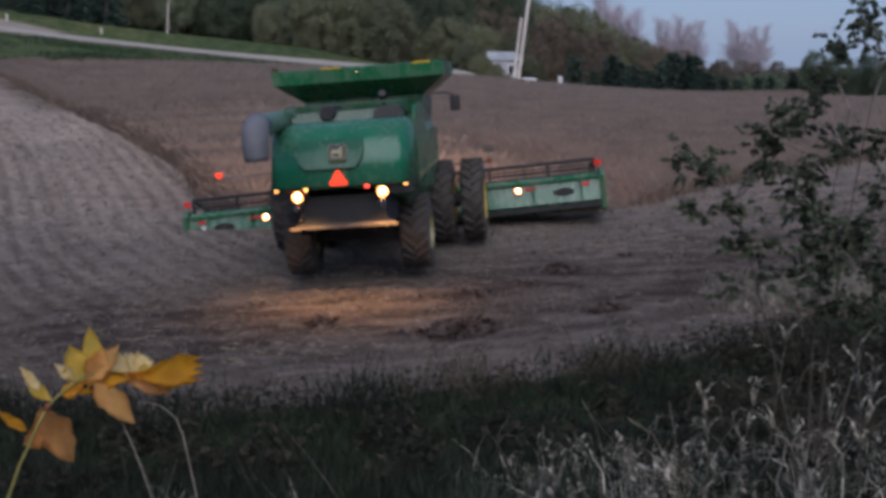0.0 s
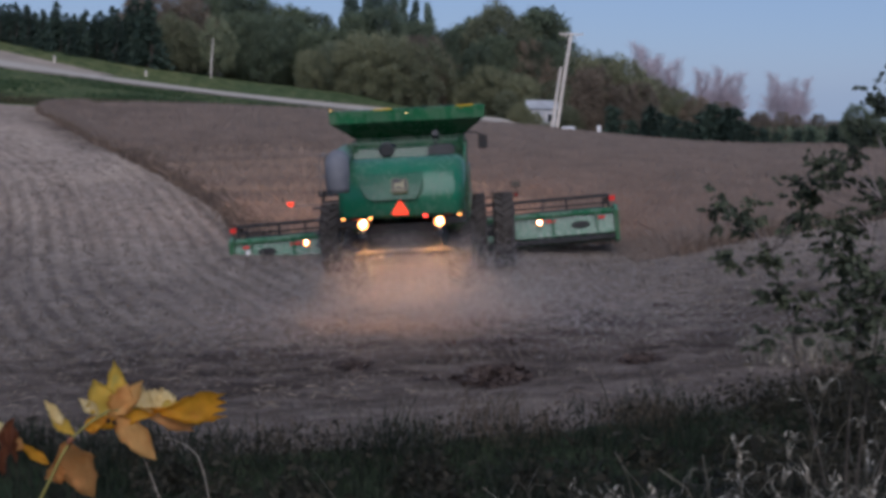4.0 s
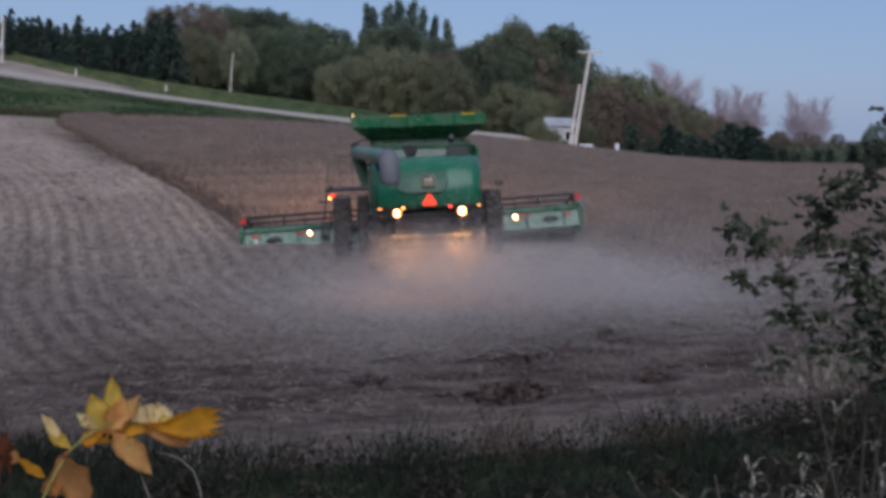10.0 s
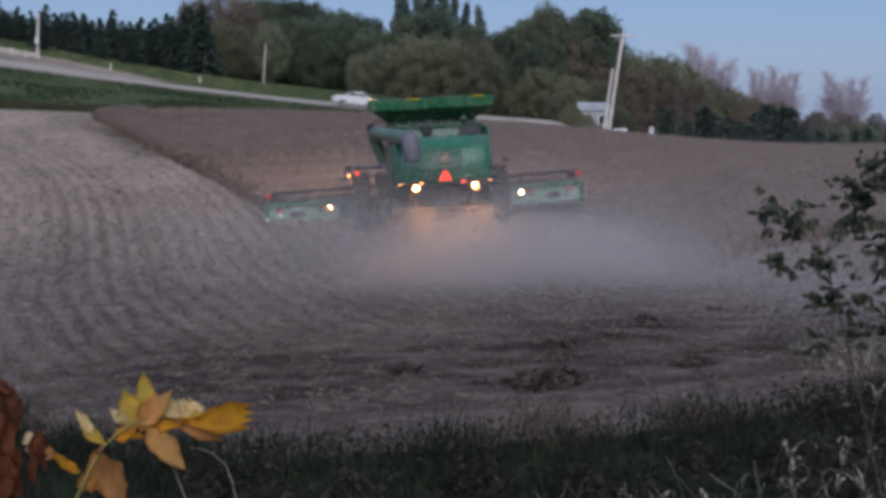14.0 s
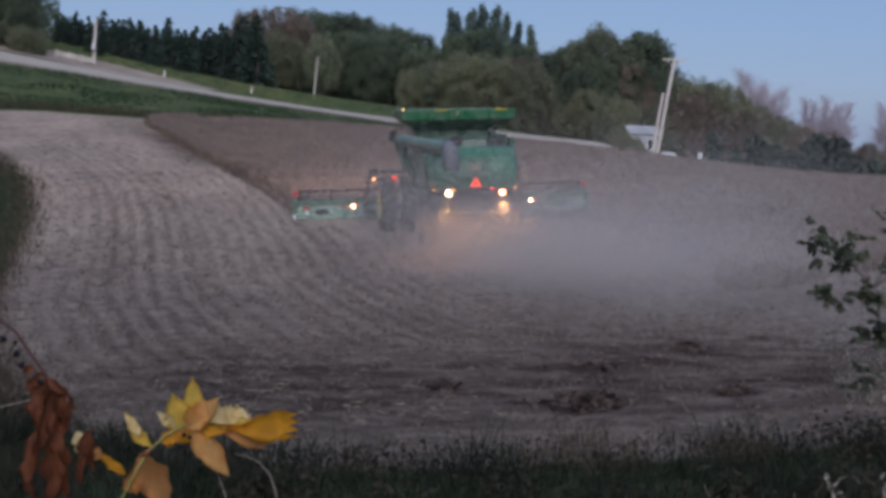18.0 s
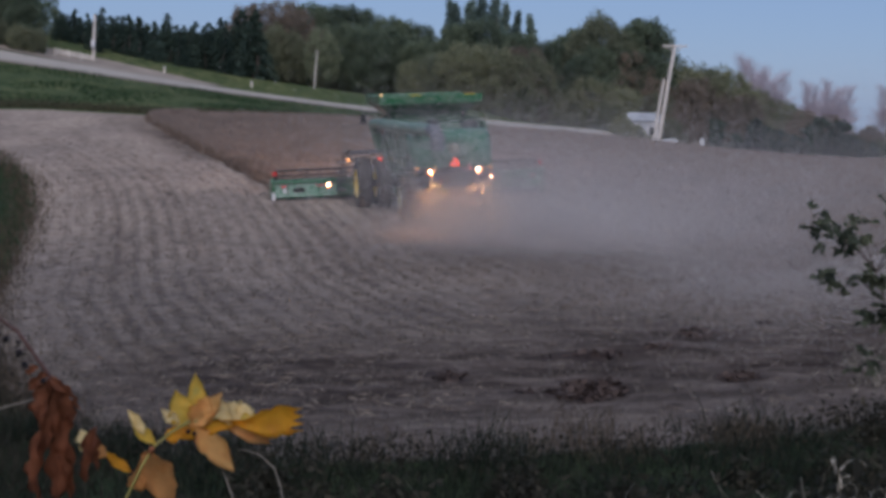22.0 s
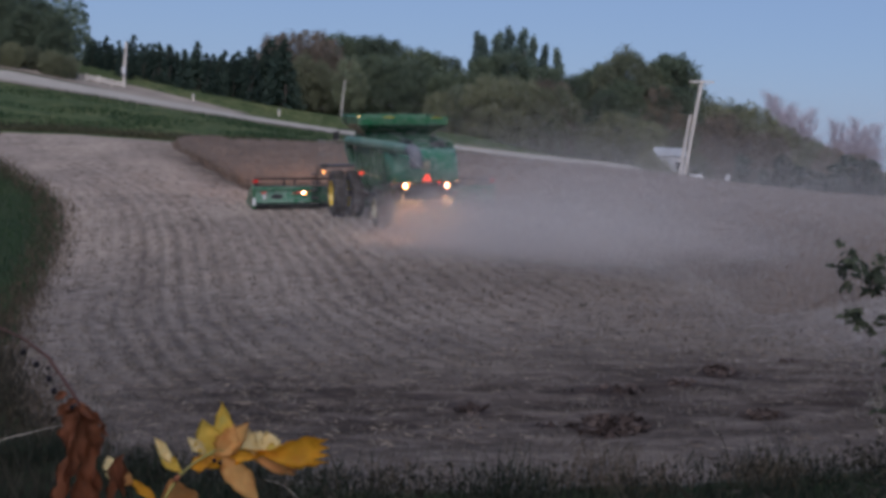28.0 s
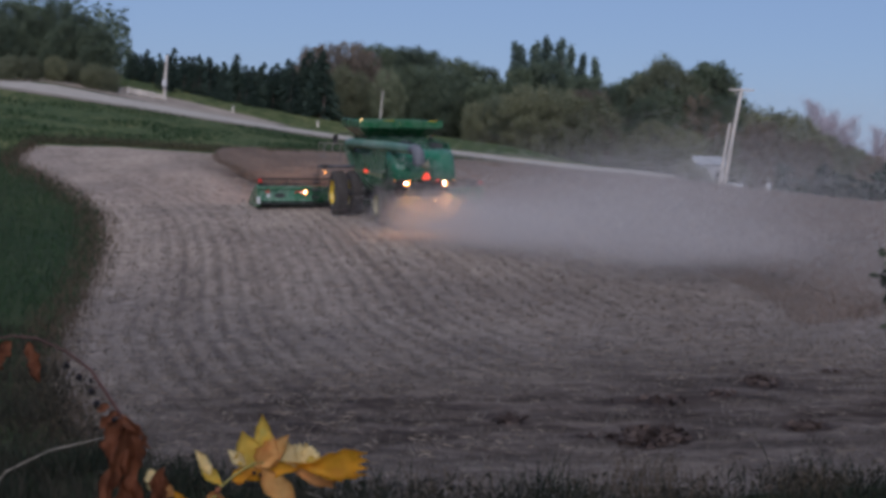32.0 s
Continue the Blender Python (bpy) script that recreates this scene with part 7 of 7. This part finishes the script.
def build_shrub():
    """A boxelder-like young tree on the bank: pale stems and sprays of leaflets."""
    rng = np.random.default_rng(77)
    bx, by = 3.15, 6.75
    root = Vector(on_land(bx, by))
    p = thing("boxelder_sapling", "young boxelder with pale stems and open sprays of dull green leaflets", "shrub", Matrix.Translation(root))
    sprays = [(2.17, 4.31, 1.0), (2.31, 4.28, 1.0), (2.22, 4.23, 0.9), (2.22, 4.03, 0.9), (2.41, 4.05, 0.95), (2.68, 4.57, 0.9), (2.64, 4.48, 1.0), (2.73, 4.40, 1.0), (2.53, 4.31, 1.0), (2.65, 4.28, 1.0), (2.45, 3.84, 1.0), (2.58, 3.82, 1.0),
              (2.84, 4.05, 1.2), (2.77, 4.12, 1.0), (2.90, 4.65, 1.0), (2.91, 4.53, 1.0), (2.93, 4.28, 1.0), (2.44, 3.55, 0.8), (2.85, 3.80, 1.1), (2.78, 3.63, 0.9), (2.97, 3.93, 1.2), (2.98, 3.76, 1.2), (2.63, 3.65, 0.7), (2.98, 3.59, 1.1)]
    sprays += [(3.05, 5.13, 0.9), (3.12, 4.97, 1.1), (2.98, 4.80, 0.9), (3.3, 5.1, 1.1), (3.4, 4.85, 1.1)]
    sprays += [(rng.uniform(3.0, 3.55), rng.uniform(3.4, 4.7), rng.uniform(1.0, 1.4)) for _ in range(13)]
    stems = [((0, 0, 0), (-0.25, -0.2, 1.3), (-0.12, -0.4, 2.7)), ((0.05, 0.05, 0), (-0.1, -0.1, 1.0), (0.15, -0.2, 3.0)), ((-0.05, 0, 0), (-0.3, -0.15, 1.0), (-0.72, -0.25, 2.15)), ((0, 0.02, 0), (0.3, 0.0, 1.2), (0.4, -0.1, 2.6))]
    for k, pts in enumerate(stems):
        bm = bmesh.new()
        q = [Vector(v) for v in pts]
        line = [q[0] * (1 - s) ** 2 + q[1] * 2 * s * (1 - s) + q[2] * s * s for s in np.linspace(0, 1, 8)]
        line[0].z -= 0.1
        tube(bm, line, [0.011 - 0.009 * s for s in np.linspace(0, 1, 8)], 7)
        part("stem", bm, MAT["bark"], p)
    for k, (x, z, size) in enumerate(sprays):
        y = by - 0.25 + rng.uniform(-0.25, 0.3)
        c = Vector((x, y, z)) - root
        near = min((Vector(q[0]) * (1 - s) ** 2 + Vector(q[1]) * 2 * s * (1 - s) + Vector(q[2]) * s * s for q in stems for s in np.linspace(0.15, 1, 12)),
                   key=lambda v: (v - c).length + max(0, v.z - c.z + 0.1) * 2)
        bm = bmesh.new()
        mid = near.lerp(c, 0.5) + Vector((0, 0, 0.05))
        tube(bm, [near, mid, c], [0.006, 0.0045, 0.002], 5)
        twig = part("twig", bm, MAT["pale_bark"], p)
        cloud = []
        for _ in range(int(17 * size)):
            d = Vector(rng.normal(size=3))
            d.z = d.z * 0.8 - 0.1
            d.normalize()
            a = c + Vector(rng.normal(size=3)) * 0.042 * size
            for j in range(7):
                f = 0.35 + 0.65 * (j // 2) / 3
                o = a + d * 0.075 * size * f
                turn = d.cross(Vector((0, 0, 1))).normalized() * (1 if j % 2 else -1) if j < 6 else d
                way = (turn * 0.8 + d * 0.7 + Vector(rng.normal(size=3)) * 0.15 + Vector((0, 0, -0.3))).normalized()
                l = rng.uniform(0.035, 0.058) * (0.8 + 0.2 * size)
                w = way.cross(Vector(rng.normal(size=3))).normalized() * l * 0.34
                m1, m2 = o + way * l * 0.4, o + way * l
                drop = Vector((0, 0, -l * 0.12))
                cloud += [o, m1 + w, m2 + drop, o, m2 + drop, m1 - w]
        triangles("spray", np.array(cloud), SHRUB_LEAF, parent=twig)
    # dark brush at its foot
    q = thing("bramble_patch", "dark tangled brush at the foot of the sapling", "brush", Matrix.Translation(on_land(3.3, 8.0)), kind="stuff")
    o = np.array(on_land(3.3, 8.0))
    cloud = []
    for _ in range(1800):
        x, y = rng.normal(3.6, 1.0), rng.normal(8.6, 1.3)
        z = land1(x, y) + abs(rng.normal(0, 0.38))
        c = np.array((x, y, z))
        u, w = rng.normal(size=3) * 0.04, rng.normal(size=3) * 0.03
        cloud += [c - u - o, c + w - o, c + u - o]
    triangles("leaves", np.array(cloud), WEED, parent=q)


build_shrub()


# ------------------------------------------------------------------ dust and chaff behind the harvester
DUST = Nodes("pale_chaff_dust", 0.95, specular=0.0).color((0.62, 0.578, 0.552)).thin(0.5).mat


def build_dust():
    """Clouds of tiny chaff flecks, thrown out at the rear and carried off by the wind."""
    rng = np.random.default_rng(99)
    meshes = []
    for k in range(5):
        n = 50000
        spread = np.array((1.9, 1.5, 0.55))
        lobes = rng.normal(size=(12, 3)) * spread * 0.8
        c = lobes[rng.integers(0, 12, n)] + rng.normal(size=(n, 3)) * spread * rng.uniform(0.4, 0.9, (n, 1))
        c[:, 2] = np.abs(c[:, 2] + 0.45)
        s = 0.0054 * rng.uniform(0.6, 1.4, (n, 1, 1))
        tri = c[:, None, :] + rng.normal(size=(n, 3, 3)) * s
        ob = triangles("dust_cloud", tri.reshape(-1, 3), DUST)
        meshes.append(ob.data)
        bpy.data.objects.remove(ob)
    n = 52000
    c = rng.normal(size=(n, 3)) * np.array((2.8, 2.4, 0.95))
    c[:, 2] = np.abs(c[:, 2] + 0.8)
    tri = c[:, None, :] + rng.normal(size=(n, 3, 3)) * 0.0058 * rng.uniform(0.6, 1.4, (n, 1, 1))
    ob = triangles("dust_haze", tri.reshape(-1, 3), DUST)
    haze = ob.data
    bpy.data.objects.remove(ob)
    clouds = []
    for k in range(45):
        born = 4.0 + 0.63 * k
        ob = tagged(new("dust_cloud", meshes[k % 5]), "pale drifting cloud of chaff dust", "dust", "dust clouds behind the harvester", "stuff")
        clouds.append((ob, born, rng.uniform(-1, 1), rng.uniform(-1, 1), rng.uniform(0, 360), 1.0))
    for k in range(20):
        born = 8.5 + 1.15 * k
        ob = tagged(new("dust_haze", haze), "thin haze of fine dust rising behind the harvester", "dust", "dust haze behind the harvester", "stuff")
        clouds.append((ob, born, rng.uniform(-1, 1), 1.7 + rng.uniform(-0.4, 0.5), rng.uniform(0, 360), 1.0))
    # slow haze that hangs over the cut edge of the crop
    for k in range(15):
        ob = tagged(new("dust_haze", haze), "thin haze of fine dust hanging low over the stubble", "dust", "low dust haze over the field", "stuff")
        clouds.append((ob, 9.0 + (2.1 * k if k < 6 else 10.5 + 1.0 * (k - 5)), rng.uniform(-0.6, 1), rng.uniform(-0.6, 0.2), rng.uniform(0, 360), rng.uniform(0.35, 0.6)))
    # a thin veil that lags behind on the calm side
    for k in range(5):
        ob = tagged(new("dust_haze", haze), "thin veil of fine dust left behind the harvester", "dust", "dust veil behind the harvester", "stuff")
        clouds.append((ob, 10.5 + 1.4 * k, rng.uniform(-2.4, -1.0), 1.3, rng.uniform(0, 360), 0.45))
    # the chaff that streams from the tailboard, always behind the machine
    n = 300000
    f = rng.random(n) ** 1.7
    back = 4.6 + 8.4 * f
    wide = (1.05 + 3.2 * f ** 0.75) * np.clip(rng.normal(0, 0.55, n), -1.7, 1.7) + 1.3 * f ** 1.5
    billow = np.array([noise.noise((a * 0.55, b * 0.55, 1.7)) for a, b in zip(wide[::8], back[::8])]).repeat(8)[:n]
    top = 1.55 - 0.65 * f + 0.5 * billow
    c = np.stack([wide, -back, np.maximum(top, 0.2) * rng.random(n) ** 1.25 + 0.03], -1) + rng.normal(size=(n, 3)) * 0.13
    for s in (-0.82, 0.82):
        c = c[np.linalg.norm(c - np.array((s, -6.0, 1.58)), axis=1) > 0.55]
    n = len(c)
    tri = c[:, None, :] + rng.normal(size=(n, 3, 3)) * 0.005 * rng.uniform(0.6, 1.4, (n, 1, 1))
    far = -c[:, 1] + rng.normal(0, 0.5, n) > 8.4
    jet = tagged(triangles("chaff_stream", tri[~far].reshape(-1, 3), DUST), "stream of chaff and dust behind the tailboard, lit warm", "dust", kind="stuff")
    drift = tagged(triangles("chaff_drift", tri[far].reshape(-1, 3), DUST), "low drift of dust trailing behind the chaff stream", "dust", kind="stuff")
    # the low skirt of dust that spreads to both sides before the wind takes it
    def bank(name, count, back0, back1, wide, lean, high, label):
        f = rng.random(count)
        b = back0 + (back1 - back0) * f ** 1.2
        w = wide[0] + (wide[1] - wide[0]) * f ** 0.8
        side = w * np.clip(rng.normal(0, 0.5, count), -1.5, 1.5) + lean * rng.random(count) * (0.3 + f)
        puff = np.array([noise.noise((u * 0.6, v * 0.6, 9.1)) for u, v in zip(side[::8], b[::8])]).repeat(8)[:count]
        z = np.maximum(high * (1.15 - 0.5 * f + 0.7 * puff), 0.12) * rng.random(count) ** 1.3 + 0.02
        c = np.stack([side, -b, z], -1) + rng.normal(size=(count, 3)) * 0.16
        tri = c[:, None, :] + rng.normal(size=(count, 3, 3)) * 0.0055 * rng.uniform(0.6, 1.4, (count, 1, 1))
        return tagged(triangles(name, tri.reshape(-1, 3), DUST), label, "dust", kind="stuff")
    skirt = bank("dust_skirt", 125000, 5.6, 11.0, (1.6, 7.6), 2.2, 0.9, "low skirt of dust spreading over the stubble behind the harvester")
    plume = bank("dust_plume", 330000, 5.3, 10.5, (1.7, 4.6), 5.0, 1.45, "dust plume blown sideways from the tailboard")
    return clouds, jet, drift, skirt, plume


CLOUDS, JET, DRIFT, SKIRT, PLUME = build_dust()


# ------------------------------------------------------------------ what moves
def car_pose(x):
    line = ROAD_LINE
    y = float(np.interp(x, line[:, 0], line[:, 1]))
    y2 = float(np.interp(x + 2, line[:, 0], line[:, 1]))
    z, z2 = land1(x, y - 1.6) + 0.15, land1(x + 2, y2 - 1.6) + 0.15
    return pose(x, y - 1.6, z, 0, -math.degrees(math.atan2(z2 - z, 2)), math.degrees(math.atan2(y2 - y, 2)))


def motions():
    walk(COMBINE, [(row[0], drive_pose(row)) for row in DRIVE])
    # wheels turn with the way covered
    cols = np.array(DRIVE)
    way = np.concatenate([[0], np.cumsum(np.hypot(np.diff(cols[:, 1]), np.diff(cols[:, 2])))])
    times = np.arange(0, 32.01, 0.8)
    for w, radius in WHEELS:
        base = w.location.copy()
        walk(w, [(t, Matrix.Translation(base) @ Matrix.Rotation(-float(np.interp(t, cols[:, 0], way)) / radius, 4, "X")) for t in times])
    # the header follows the ground sideways
    tilt = lambda t: float(np.interp(t, (0, 9, 16, 22, 28, 32), (-2.2, -2.2, -1.0, 0.0, 0.7, 0.7)))
    walk(HEADER, [(row[0], drive_pose(row) @ pose(0, 0, -0.07, 0, tilt(row[0]))) for row in DRIVE])
    walk(REEL, [(t, pose(0, 3.35, 0.95, -95.0 * t)) for t in times])
    # the crop falls to the cutter
    for ob, t, m in STRIPS:
        down = Matrix.Translation((0, 0, -0.9)) @ m
        rows = [(0.0, m)] + ([(t - 0.15, m)] if t > 0.25 else []) + [(min(t + 0.45, 31.6), down), (32.0, down)]
        walk(ob, rows)
    # the car comes along the road, left to right
    start, go, speed = -138.0, 8.57, 24.6
    stops = [(0.0, start), (go, start)] + [(t, start + speed * (t - go)) for t in np.arange(go + 0.5, 19.7, 0.5)] + [(20.0, 138.0), (32.0, 138.0)]
    walk(CAR, [(t, car_pose(x)) for t, x in stops])
    jet_rows = [(t, drive_at(t)) for t in (0.0, 0.5, 0.8, 1.1, 1.4, 1.7, 2.0, 2.4, 2.8, 3.4)] + [(row[0], row) for row in DRIVE if row[0] > 3.5]
    # the stream starts under the hull and reaches back
    walk(JET, [(t, Matrix.Translation((0, 0, -1.9 * (1 - float(smooth(0.4, 1.5, t))))) @ drive_pose(row) @ pose(0, 3.2 * (1 - float(smooth(0.9, 3.2, t))), 0)) for t, row in jet_rows])
    walk(DRIFT, [(row[0], Matrix.Translation((0, 0, -1.9 * (1 - float(smooth(7, 15, row[0]))))) @ drive_pose(row)) for row in DRIVE])
    sunk = lambda t, k: Matrix.Translation((0, 0, -2.2 * k)) @ drive_pose(drive_at(t))
    walk(SKIRT, [(t, sunk(t, 1 - float(smooth(1.2, 3.2, t)) * (1 - 0.3 * float(smooth(12, 18, t))) * (1 - float(smooth(20, 26, t))))) for t in (0, 1, 1.4, 1.8, 2.2, 2.6, 3.2, 4, 7, 9, 11, 12, 14, 16, 18, 19, 21, 23, 25, 28, 30, 32)])
    walk(PLUME, [(t, sunk(t, 1 - float(smooth(11, 18, t)))) for t in (0, 2, 4, 7, 9, 11, 13, 15, 16, 17, 19, 21, 23, 25, 28, 30, 32)])
    # dust: rises at the tailboard, drifts with the wind and settles
    for ob, born, side, lift, turn, speed in CLOUDS:
        _, x, y, z, head, _, _ = drive_at(min(born, 32))
        a = radians(head)
        bx, by = x + 7.8 * math.sin(a) + side * (3.4 if born < 13 else 1.5), y - 7.8 * math.cos(a) + min(lift, 1) * 0.7 + (1.5 if lift > 1 else 0)
        rows, t = [], 0.0
        wind = min(1.0, 0.42 + born / 14)
        for t in np.arange(0, 32.01, 1.0):
            age = t - born
            grow = max(age, 0.0)
            px = bx + (0.86 * wind + 0.15 * side) * grow * speed
            py = by - 0.5 * min(grow, 3) * (1 - 0.5 * wind) + (0.02 - 0.22 * side) * min(grow, 9)
            rise = float(smooth(-0.6, 1.0, age)) * 3.2 - 3.2
            life = 4.0 + 2.2 * float(smooth(8, 18, born)) + (4.0 if lift > 1 else 0.0) + (2.5 + 4.5 * float(smooth(16, 20, born)) if speed < 1 else 0.0)
            fall = -3.0 * float(smooth(life, life + 3.5, age))
            pz = land1(px, py) + rise + fall + (0.13 + 0.09 * lift) * min(grow, 18)
            rows.append((t, pose(px, py, pz, 0, 0, turn + 2 * grow)))
        walk(ob, rows)


motions()
